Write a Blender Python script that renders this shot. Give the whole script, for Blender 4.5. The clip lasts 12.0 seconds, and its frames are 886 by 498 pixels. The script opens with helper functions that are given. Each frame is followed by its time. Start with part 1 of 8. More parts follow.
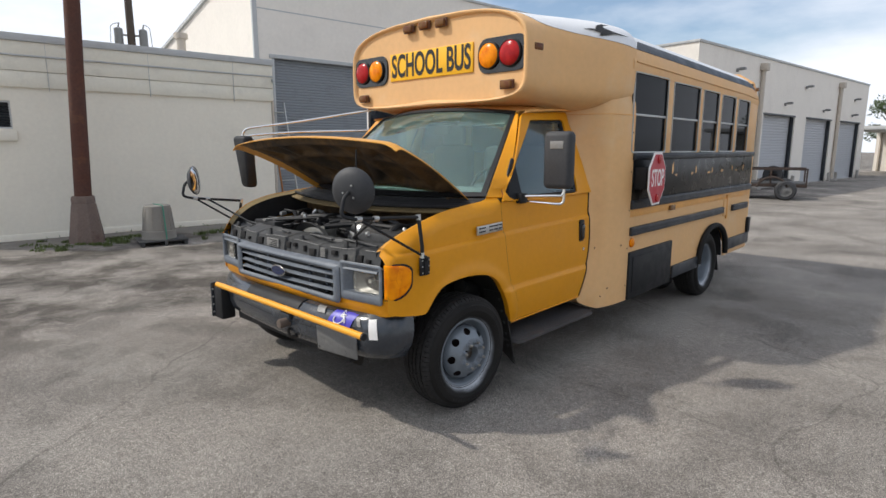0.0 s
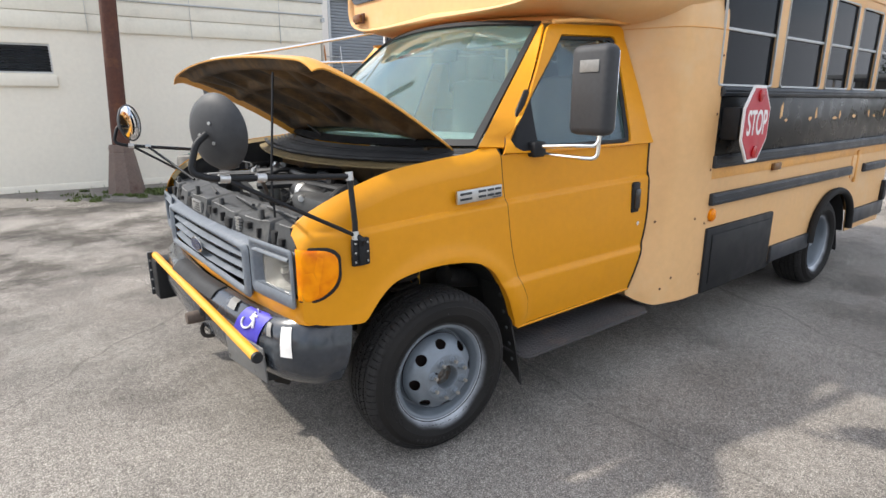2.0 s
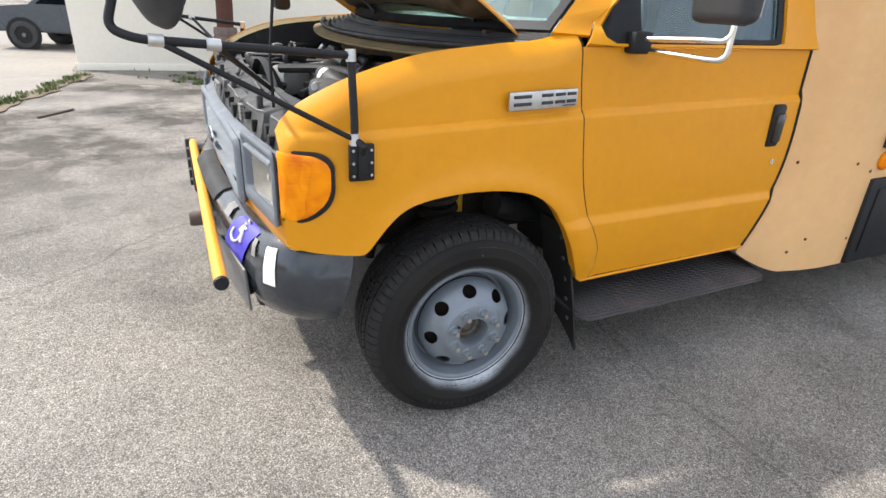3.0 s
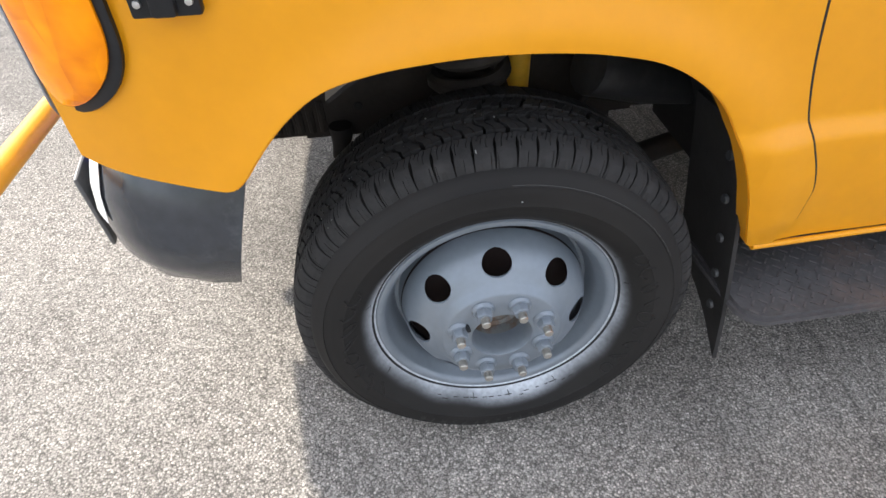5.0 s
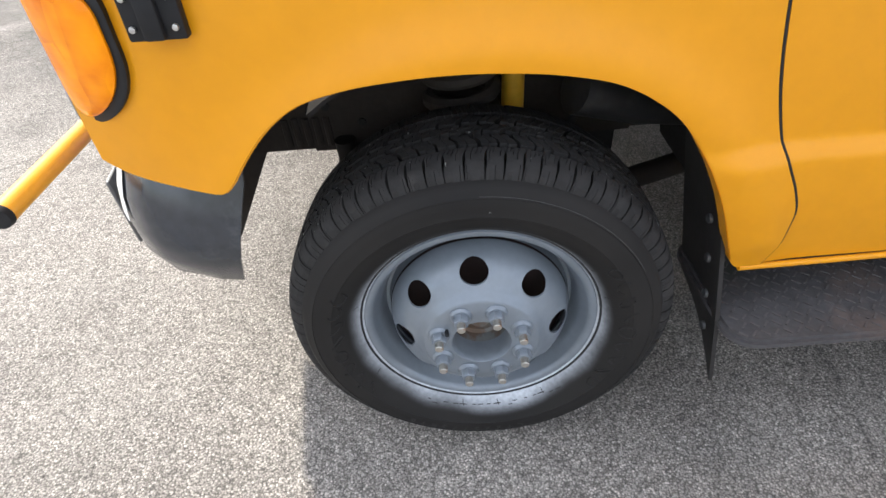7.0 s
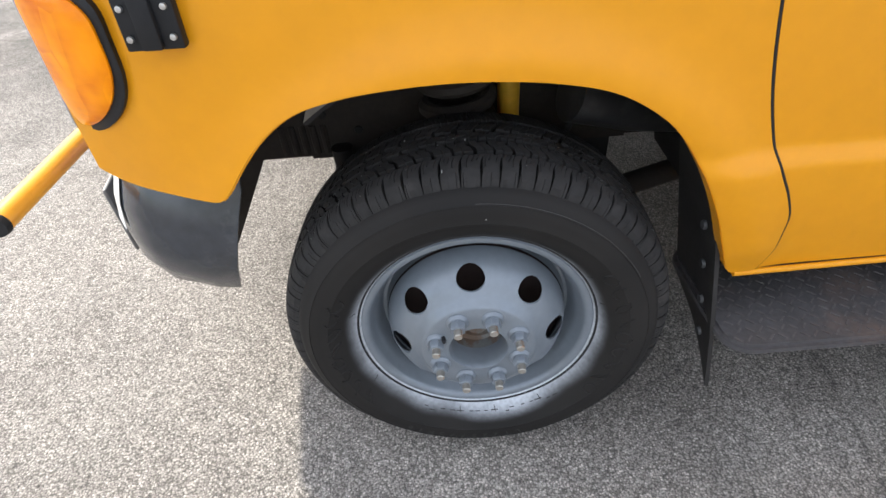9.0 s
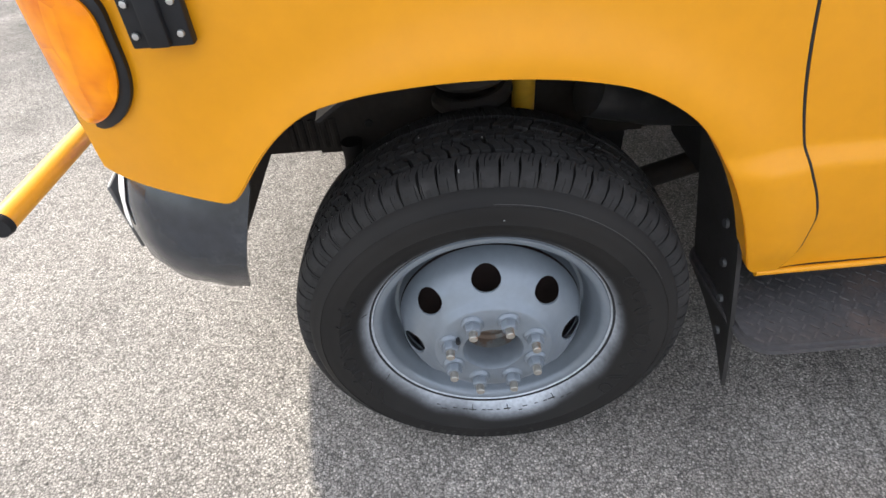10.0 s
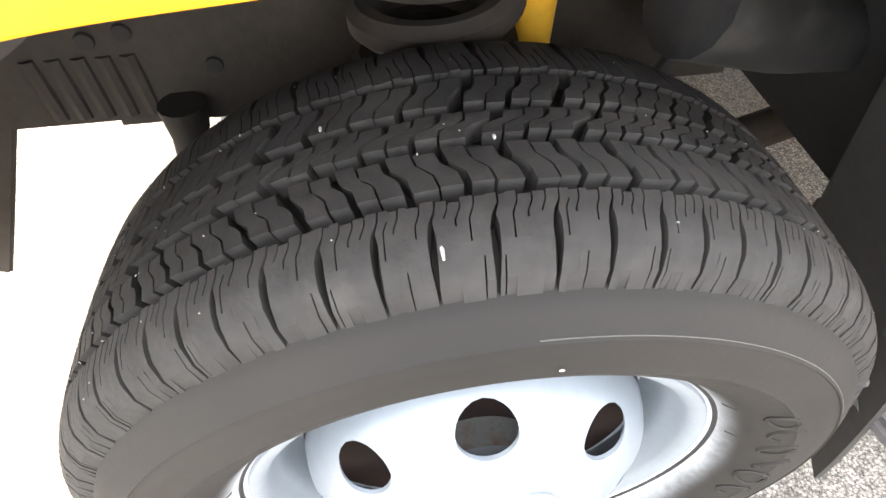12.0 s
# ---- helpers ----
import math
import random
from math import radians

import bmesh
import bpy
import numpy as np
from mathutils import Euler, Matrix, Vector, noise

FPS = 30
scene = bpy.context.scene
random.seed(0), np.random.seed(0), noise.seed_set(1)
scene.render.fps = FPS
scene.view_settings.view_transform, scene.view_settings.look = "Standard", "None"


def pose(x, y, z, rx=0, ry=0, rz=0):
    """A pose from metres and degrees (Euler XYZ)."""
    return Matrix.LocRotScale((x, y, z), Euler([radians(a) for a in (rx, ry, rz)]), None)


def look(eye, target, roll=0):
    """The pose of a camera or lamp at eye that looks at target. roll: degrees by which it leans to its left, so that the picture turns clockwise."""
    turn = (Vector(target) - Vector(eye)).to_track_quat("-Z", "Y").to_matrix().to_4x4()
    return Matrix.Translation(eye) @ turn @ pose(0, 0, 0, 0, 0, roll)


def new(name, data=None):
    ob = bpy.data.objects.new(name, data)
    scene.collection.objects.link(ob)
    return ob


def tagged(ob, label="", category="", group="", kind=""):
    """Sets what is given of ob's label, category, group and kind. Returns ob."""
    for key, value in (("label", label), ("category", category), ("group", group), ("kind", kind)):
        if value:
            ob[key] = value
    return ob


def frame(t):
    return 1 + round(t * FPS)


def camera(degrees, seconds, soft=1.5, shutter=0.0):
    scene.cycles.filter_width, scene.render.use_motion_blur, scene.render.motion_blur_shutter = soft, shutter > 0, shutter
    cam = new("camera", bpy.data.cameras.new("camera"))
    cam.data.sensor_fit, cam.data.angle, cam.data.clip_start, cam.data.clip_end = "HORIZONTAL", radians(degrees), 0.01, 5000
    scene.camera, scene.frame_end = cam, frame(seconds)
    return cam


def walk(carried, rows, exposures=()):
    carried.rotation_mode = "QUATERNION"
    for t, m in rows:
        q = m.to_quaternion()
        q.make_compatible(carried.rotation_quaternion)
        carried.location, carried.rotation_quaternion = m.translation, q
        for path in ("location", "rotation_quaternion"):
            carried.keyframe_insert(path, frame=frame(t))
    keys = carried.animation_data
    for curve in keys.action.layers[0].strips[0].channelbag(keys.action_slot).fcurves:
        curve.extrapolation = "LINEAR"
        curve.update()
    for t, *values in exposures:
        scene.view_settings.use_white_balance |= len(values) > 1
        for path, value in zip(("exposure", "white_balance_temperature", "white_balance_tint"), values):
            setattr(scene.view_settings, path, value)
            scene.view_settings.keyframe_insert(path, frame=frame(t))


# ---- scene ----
cam = camera(76.5, 12.0)
PATH = [
    (0, (-2.641, -2.262, 1.683), (-1.205, -0.915, 1.333), 0.0),
    (0.5, (-2.331, -2.139, 1.666), (-0.892, -0.796, 1.314), -0.3),
    (1, (-2.039, -2.035, 1.627), (-0.698, -0.595, 1.269), -1.0),
    (1.5, (-1.738, -1.961, 1.607), (-0.508, -0.453, 1.147), 1.1),
    (2, (-1.426, -1.815, 1.566), (-0.228, -0.296, 1.058), -0.1),
    (2.5, (-1.153, -1.65, 1.492), (-0.073, -0.086, 0.868), 0.5),
    (3, (-0.894, -1.495, 1.446), (-0.056, 0.132, 0.638), 3.0),
    (3.2, (-0.798, -1.402, 1.400), (-0.014, 0.238, 0.561), 3.1),
    (4.8, (-0.257, -0.707, 1.2), (0.097, 0.782, -0.087), 1.6),
    (5, (-0.22, -0.675, 1.181), (0.022, 0.793, -0.156), -0.7),
    (5.5, (-0.129, -0.715, 1.17), (-0.044, 0.774, -0.162), -2.8),
    (6, (-0.082, -0.746, 1.176), (-0.047, 0.786, -0.109), -3.6),
    (6.5, (-0.09, -0.748, 1.186), (-0.056, 0.786, -0.098), -3.4),
    (7, (-0.089, -0.746, 1.197), (-0.053, 0.792, -0.08), -3.6),
    (9, (-0.089, -0.749, 1.2), (-0.039, 0.804, -0.06), -3.5),
    (9.5, (-0.088, -0.751, 1.2), (-0.047, 0.791, -0.073), -3.7),
    (10, (-0.109, -0.709, 1.205), (-0.069, 0.807, -0.098), -3.7),
    (10.5, (-0.163, -0.457, 1.125), (0.01, 0.936, -0.3), -2.4),
    (10.7, (-0.173, -0.355, 1.109), (0.051, 1.004, -0.342), -1.4),
    (11, (-0.143, -0.257, 1.044), (0.137, 1.075, -0.422), 0.7),
    (11.5, (-0.104, -0.194, 0.973), (0.157, 1.084, -0.543), 2.1),
    (12, (-0.101, -0.178, 0.966), (0.192, 1.077, -0.563), 2.7),
]
EXPOSURE = [(0, 0.0), (0.5, 0.2), (1, 0.38), (1.5, 0.56), (2, 0.70), (2.5, 0.82), (3, 0.95), (5, 1.32), (6, 1.34), (7, 1.30), (9.5, 1.25), (10.5, 1.25), (11, 1.42), (11.5, 2.52), (12, 3.6)]
KELVIN = ((0, 6500), (10.5, 6500), (11.5, 6800), (12, 7300))
EXPOSURE = [(t, e, lerp_k, 10) for t, e in EXPOSURE for lerp_k in [next(k0 + (k1 - k0) * (t - a) / (b - a) for (a, k0), (b, k1) in zip(KELVIN, KELVIN[1:]) if a <= t <= b)]]
walk(cam, [(t, look(eye, target, roll)) for t, eye, target, roll in PATH], EXPOSURE)

# ---------------------------------------------------------------- light
world = bpy.data.worlds.new("sky")
scene.world = world
world.use_nodes = True
wn, wl = world.node_tree.nodes, world.node_tree.links
SUN = Vector((-0.645, 0.67, 1.0)).normalized()
sky = wn.new("ShaderNodeTexSky")
sky.sky_type, sky.sun_disc = "NISHITA", False
sky.sun_elevation = math.asin(SUN.z)
sky.sun_rotation = math.atan2(SUN.x, SUN.y)
sky.air_density, sky.dust_density = 1.0, 1.5
wc = wn.new("ShaderNodeTexCoord")
wm = wn.new("ShaderNodeMapping")
wm.inputs["Scale"].default_value = (1.0, 1.0, 3.2)
cl = wn.new("ShaderNodeTexNoise")
cl.inputs["Scale"].default_value, cl.inputs["Detail"].default_value, cl.inputs["Roughness"].default_value = 1.6, 9, 0.55
cr = wn.new("ShaderNodeValToRGB")
cr.color_ramp.elements[0].position, cr.color_ramp.elements[1].position = 0.36, 0.60
cloud = wn.new("ShaderNodeMix")
cloud.data_type = "RGBA"
cloud.inputs[7].default_value = (6.7, 7.0, 7.6, 1)
wl.new(wc.outputs["Generated"], wm.inputs[0])
wl.new(wm.outputs[0], cl.inputs["Vector"])
wl.new(cl.outputs["Fac"], cr.inputs[0])
wl.new(cr.outputs[0], cloud.inputs[0])
wl.new(sky.outputs[0], cloud.inputs[6])
wl.new(cloud.outputs[2], wn["Background"].inputs[0])
wn["Background"].inputs[1].default_value = 0.15
sun = new("sun", bpy.data.lights.new("sun", "SUN"))
sun.data.energy, sun.data.angle, sun.data.color = 3.0, radians(2.0), (1.0, 0.95, 0.86)
sun.matrix_world = look((0, 0, 30), Vector((0, 0, 30)) - SUN)

# ---------------------------------------------------------------- mesh helpers


def smooth(bm, deg=38):
    bm.normal_update()
    for f in bm.faces:
        f.smooth = True
    lim = radians(deg)
    for e in bm.edges:
        e.smooth = len(e.link_faces) != 2 or e.calc_face_angle(0) < lim


def link(name, bm, material, deg=38):
    smooth(bm, deg)
    me = bpy.data.meshes.new(name)
    bm.to_mesh(me)
    bm.free()
    me.materials.append(material)
    return new(name, me)


def part(name, bm, material, parent, label="", deg=38):
    ob = link(name, bm, material, deg)
    ob.parent = parent
    if label:
        ob["label"] = label
    return ob


def thing(name, label, category, m=None, group="", kind=""):
    ob = new(name)
    ob.empty_display_size = 0.1
    if m is not None:
        ob.matrix_world = m
    return tagged(ob, label, category, group, kind)


def single(name, bm, material, label, category, kind="", deg=38, m=None, group=""):
    ob = link(name, bm, material, deg)
    if m is not None:
        ob.matrix_world = m
    return tagged(ob, label, category, group, kind)


def lerp(a, b, t):
    return a + (b - a) * t


def curve(pts):
    """Piecewise-linear function through (x, y) pairs."""
    xs, ys = [p[0] for p in pts], [p[1] for p in pts]
    return lambda x: float(np.interp(x, xs, ys))


def soft(pts):
    """Smooth function through (x, y) pairs (monotone cubic)."""
    xs, ys = np.array([p[0] for p in pts], float), np.array([p[1] for p in pts], float)
    h, d = np.diff(xs), np.diff(ys) / np.diff(xs)
    m = np.concatenate([[d[0]], (d[:-1] + d[1:]) / 2, [d[-1]]])
    for i in range(1, len(m) - 1):
        if d[i - 1] * d[i] <= 0:
            m[i] = 0

    def f(x):
        x = min(max(x, xs[0]), xs[-1])
        i = min(int(np.searchsorted(xs, x, "right")) - 1, len(h) - 1)
        t = (x - xs[i]) / h[i]
        return float((1 + 2 * t) * (1 - t) ** 2 * ys[i] + t * (1 - t) ** 2 * h[i] * m[i] + t * t * (3 - 2 * t) * ys[i + 1] + t * t * (t - 1) * h[i] * m[i + 1])
    return f


def box(a, b, bevel=0.0, bm=None, seg=2, m=None):
    t = bmesh.new()
    bmesh.ops.create_cube(t, size=1)
    for v in t.verts:
        v.co = Vector([lerp(a[i], b[i], v.co[i] + 0.5) for i in range(3)])
    if bevel:
        bmesh.ops.bevel(t, geom=t.edges[:], offset=bevel, segments=seg, profile=0.5, affect="EDGES")
    return add(bm, t, m)


def add(bm, t, m=None):
    if m is not None:
        bmesh.ops.transform(t, matrix=m, verts=t.verts)
    if bm is None:
        return t
    me = bpy.data.meshes.new("tmp")
    t.to_mesh(me)
    t.free()
    bm.from_mesh(me)
    bpy.data.meshes.remove(me)
    return bm


def fillet(pts, r, n=5):
    """Rounds the corners of a polyline."""
    pts = [Vector(p) for p in pts]
    out = [pts[0]]
    for a, b, c in zip(pts, pts[1:], pts[2:]):
        k = min(r, (a - b).length * 0.45, (c - b).length * 0.45)
        p, q = b + (a - b).normalized() * k, b + (c - b).normalized() * k
        for i in range(n + 1):
            t = i / n
            out.append(p * (1 - t) ** 2 + b * 2 * t * (1 - t) + q * t * t)
    return out + [pts[-1]]


def tube(pts, r, seg=10, bm=None, caps=True, rfun=None):
    pts = [Vector(p) for p in pts]
    t = bmesh.new()
    d0 = (pts[1] - pts[0]).normalized()
    nrm = d0.orthogonal().normalized()
    rings, prev = [], d0
    for i, p in enumerate(pts):
        d = ((pts[min(i + 1, len(pts) - 1)] - pts[max(i - 1, 0)])).normalized()
        nrm = prev.rotation_difference(d) @ nrm
        prev = d
        b = d.cross(nrm)
        rr = rfun(i / (len(pts) - 1)) if rfun else r
        rings.append([t.verts.new(p + (nrm * math.cos(a) + b * math.sin(a)) * rr) for a in np.linspace(0, 2 * math.pi, seg, endpoint=False)])
    for A, B in zip(rings, rings[1:]):
        for i in range(seg):
            t.faces.new((A[i], A[(i + 1) % seg], B[(i + 1) % seg], B[i]))
    if caps:
        t.faces.new(rings[0][::-1])
        t.faces.new(rings[-1])
    bmesh.ops.recalc_face_normals(t, faces=t.faces)
    return add(bm, t)


def lathe(profile, seg=64, m=None, bm=None, close=False):
    """Profile of (radius, height along -y); turned about the y axis."""
    t = bmesh.new()
    rings = []
    for r, h in profile:
        if r < 1e-6:
            rings.append([t.verts.new((0, -h, 0))])
        else:
            rings.append([t.verts.new((r * math.cos(a), -h, r * math.sin(a))) for a in np.linspace(0, 2 * math.pi, seg, endpoint=False)])
    pairs = list(zip(rings, rings[1:])) + ([(rings[-1], rings[0])] if close else [])
    for A, B in pairs:
        for i in range(seg):
            j = (i + 1) % seg
            if len(A) == 1 and len(B) > 1:
                t.faces.new((A[0], B[j], B[i]))
            elif len(B) == 1 and len(A) > 1:
                t.faces.new((A[i], A[j], B[0]))
            elif len(A) > 1:
                t.faces.new((A[i], A[j], B[j], B[i]))
    bmesh.ops.recalc_face_normals(t, faces=t.faces)
    return add(bm, t, m)


def patch(fn, nu, nv, thick=0.0, bm=None, flip=False):
    """A sheet from fn(u, v), u and v from 0 to 1, with thickness."""
    t = bmesh.new()
    g = [[t.verts.new(fn(i / nu, j / nv)) for j in range(nv + 1)] for i in range(nu + 1)]
    for i in range(nu):
        for j in range(nv):
            q = (g[i][j], g[i + 1][j], g[i + 1][j + 1], g[i][j + 1])
            t.faces.new(q[::-1] if flip else q)
    if thick:
        thicken(t, thick)
    return add(bm, t)


def thicken(t, thick):
    """Adds a back, thick behind the faces' fronts, and closes the rims."""
    t.normal_update()
    vs, fs = t.verts[:], t.faces[:]
    rim = [e for e in t.edges if len(e.link_faces) == 1]
    low = {v: t.verts.new(v.co - v.normal * thick) for v in vs}
    for f in fs:
        t.faces.new([low[v] for v in f.verts][::-1])
    for e in rim:
        a, b = e.verts
        f = e.link_faces[0]
        vl = f.verts[:]
        i = vl.index(a)
        if vl[(i + 1) % len(vl)] == b:
            t.faces.new((b, a, low[a], low[b]))
        else:
            t.faces.new((a, b, low[b], low[a]))


def prism(outline, fn, thick, bm=None, bevel=0.0):
    """A flat plate: the outline (2D) taken through fn(p, q, h), from h = 0 to thick."""
    t = bmesh.new()
    A = [t.verts.new(fn(p, q, 0)) for p, q in outline]
    B = [t.verts.new(fn(p, q, thick)) for p, q in outline]
    t.faces.new(A)
    t.faces.new(B[::-1])
    n = len(A)
    for i in range(n):
        t.faces.new((A[i], B[i], B[(i + 1) % n], A[(i + 1) % n]))
    bmesh.ops.recalc_face_normals(t, faces=t.faces)
    if bevel:
        bmesh.ops.bevel(t, geom=[e for e in t.edges if e.calc_face_angle(0) > 0.6], offset=bevel, segments=2, affect="EDGES")
    return add(bm, t)


def ring_strip(outer, inner, thick=0.0, bm=None):
    """Faces between two closed loops with as many points each."""
    t = bmesh.new()
    A, B = [t.verts.new(p) for p in outer], [t.verts.new(p) for p in inner]
    n = len(A)
    for i in range(n):
        t.faces.new((A[i], A[(i + 1) % n], B[(i + 1) % n], B[i]))
    if thick:
        thicken(t, thick)
    return add(bm, t)


def rounded(x0, x1, z0, z1, r, n=6):
    out = []
    for cx, cz, a0 in ((x1 - r, z1 - r, 0), (x0 + r, z1 - r, 90), (x0 + r, z0 + r, 180), (x1 - r, z0 + r, 270)):
        for i in range(n + 1):
            a = radians(a0 + 90 * i / n)
            out.append((cx + r * math.cos(a), cz + r * math.sin(a)))
    return out


def text(body, size, m, material, name, parent, depth=0.002, stretch=1.0, bold=0.0):
    cu = bpy.data.curves.new(name, "FONT")
    cu.body, cu.size, cu.extrude, cu.align_x, cu.align_y, cu.offset = body, size, depth, "CENTER", "CENTER", bold
    ob = bpy.data.objects.new(name, cu)
    scene.collection.objects.link(ob)
    dg = bpy.context.evaluated_depsgraph_get()
    me = bpy.data.meshes.new_from_object(ob.evaluated_get(dg))
    bpy.data.objects.remove(ob)
    me.transform(Matrix.Diagonal((stretch, 1, 1, 1)))
    me.transform(m)
    me.materials.clear()
    me.materials.append(material)
    out = new(name, me)
    out.parent = parent
    return out


# ---------------------------------------------------------------- materials


def nodes(name):
    m = bpy.data.materials.new(name)
    m.use_nodes = True
    return m, m.node_tree.nodes, m.node_tree.links, m.node_tree.nodes["Principled BSDF"]


def rgba(c):
    return (*c, 1)


def mat(name, col, rough=0.5, metal=0.0, var=0.12, scale=6.0, bump=0.0, bscale=250.0, coat=0.0, second=None, amount=0.0, sscale=2.5, edge=(0.55, 0.7), spec=0.5):
    """A painted, rubber or mineral surface: a base colour with grain at two scales, a second colour in patches, and fine relief."""
    m, n, l, p = nodes(name)
    co = n.new("ShaderNodeTexCoord")
    a = n.new("ShaderNodeTexNoise")
    a.inputs["Scale"].default_value, a.inputs["Detail"].default_value = scale, 8
    b = n.new("ShaderNodeTexNoise")
    b.inputs["Scale"].default_value, b.inputs["Detail"].default_value = scale * 9, 4
    l.new(co.outputs["Object"], a.inputs["Vector"])
    l.new(co.outputs["Object"], b.inputs["Vector"])
    mx = n.new("ShaderNodeMath")
    mx.operation = "ADD"
    l.new(a.outputs["Fac"], mx.inputs[0])
    l.new(b.outputs["Fac"], mx.inputs[1])
    mr = n.new("ShaderNodeMapRange")
    mr.inputs[1].default_value, mr.inputs[2].default_value = 0.6, 1.4
    mr.inputs[3].default_value, mr.inputs[4].default_value = 1 - var, 1 + var
    l.new(mx.outputs[0], mr.inputs[0])
    vm = n.new("ShaderNodeVectorMath")
    vm.operation = "SCALE"
    l.new(mr.outputs[0], vm.inputs["Scale"])
    vm.inputs[0].default_value = col
    out = vm.outputs[0]
    if second:
        s = n.new("ShaderNodeTexNoise")
        s.inputs["Scale"].default_value, s.inputs["Detail"].default_value, s.inputs["Roughness"].default_value = sscale, 10, 0.65
        l.new(co.outputs["Object"], s.inputs["Vector"])
        r = n.new("ShaderNodeMapRange")
        r.inputs[1].default_value, r.inputs[2].default_value, r.inputs[3].default_value, r.inputs[4].default_value = edge[0], edge[1], 0, amount
        l.new(s.outputs["Fac"], r.inputs[0])
        k = n.new("ShaderNodeMix")
        k.data_type = "RGBA"
        l.new(r.outputs[0], k.inputs[0])
        l.new(out, k.inputs[6])
        k.inputs[7].default_value = rgba(second)
        out = k.outputs[2]
    l.new(out, p.inputs["Base Color"])
    p.inputs["Metallic"].default_value = metal
    p.inputs["Coat Weight"].default_value, p.inputs["Coat Roughness"].default_value = coat, 0.15
    p.inputs["Specular IOR Level"].default_value = spec
    rr = n.new("ShaderNodeMapRange")
    rr.inputs[1].default_value, rr.inputs[2].default_value = 0.3, 0.7
    rr.inputs[3].default_value, rr.inputs[4].default_value = max(rough - 0.1, 0.03), min(rough + 0.1, 1)
    l.new(a.outputs["Fac"], rr.inputs[0])
    l.new(rr.outputs[0], p.inputs["Roughness"])
    if bump:
        t = n.new("ShaderNodeTexNoise")
        t.inputs["Scale"].default_value, t.inputs["Detail"].default_value = bscale, 5
        l.new(co.outputs["Object"], t.inputs["Vector"])
        u = n.new("ShaderNodeBump")
        u.inputs["Strength"].default_value, u.inputs["Distance"].default_value = 0.6, bump
        l.new(t.outputs["Fac"], u.inputs["Height"])
        l.new(u.outputs[0], p.inputs["Normal"])
    return m


def glass(name, tint, rough=0.02, clear=1.0, ior=1.45):
    m, n, l, p = nodes(name)
    p.inputs["Base Color"].default_value = rgba(tint)
    p.inputs["Transmission Weight"].default_value = clear
    p.inputs["Roughness"].default_value = rough
    p.inputs["IOR"].default_value = ior
    return m


def lens(name, col):
    m, n, l, p = nodes(name)
    co = n.new("ShaderNodeTexCoord")
    w = n.new("ShaderNodeTexWave")
    w.bands_direction = "Z"
    w.inputs["Scale"].default_value, w.inputs["Distortion"].default_value = 30, 0.8
    l.new(co.outputs["Object"], w.inputs["Vector"])
    u = n.new("ShaderNodeBump")
    u.inputs["Strength"].default_value, u.inputs["Distance"].default_value = 0.12, 0.002
    l.new(w.outputs["Fac"], u.inputs["Height"])
    l.new(u.outputs[0], p.inputs["Normal"])
    # cell colours stand for light caught in the reflector's moulded facets
    mp = n.new("ShaderNodeMapping")
    mp.inputs["Scale"].default_value = (1.0, 1.0, 0.45)
    mp.inputs["Rotation"].default_value = (0.5, 0.2, 0.0)
    l.new(co.outputs["Object"], mp.inputs[0])
    k = n.new("ShaderNodeTexVoronoi")
    k.inputs["Scale"].default_value = 26
    l.new(mp.outputs[0], k.inputs["Vector"])
    ks = n.new("ShaderNodeSeparateColor")
    l.new(k.outputs["Color"], ks.inputs[0])
    kn = n.new("ShaderNodeTexNoise")
    kn.inputs["Scale"].default_value, kn.inputs["Detail"].default_value = 16, 2
    l.new(co.outputs["Object"], kn.inputs["Vector"])
    kk = n.new("ShaderNodeMath")
    kk.operation = "MULTIPLY_ADD"
    kk.inputs[1].default_value = 0.45
    l.new(ks.outputs[0], kk.inputs[0])
    km = n.new("ShaderNodeMapRange")
    km.inputs[1].default_value, km.inputs[2].default_value, km.inputs[3].default_value, km.inputs[4].default_value = 0.35, 0.65, 0.0, 0.6
    l.new(kn.outputs["Fac"], km.inputs[0])
    l.new(km.outputs[0], kk.inputs[2])
    x = n.new("ShaderNodeMix")
    x.data_type = "RGBA"
    l.new(kk.outputs[0], x.inputs[0])
    x.inputs[6].default_value = rgba([c * 0.72 for c in col])
    x.inputs[7].default_value = rgba([min(c * 1.12, 1) if i != 1 else c * 1.85 for i, c in enumerate(col)])
    l.new(x.outputs[2], p.inputs["Base Color"])
    p.inputs["Roughness"].default_value = 0.22
    p.inputs["Specular IOR Level"].default_value = 0.22
    return m


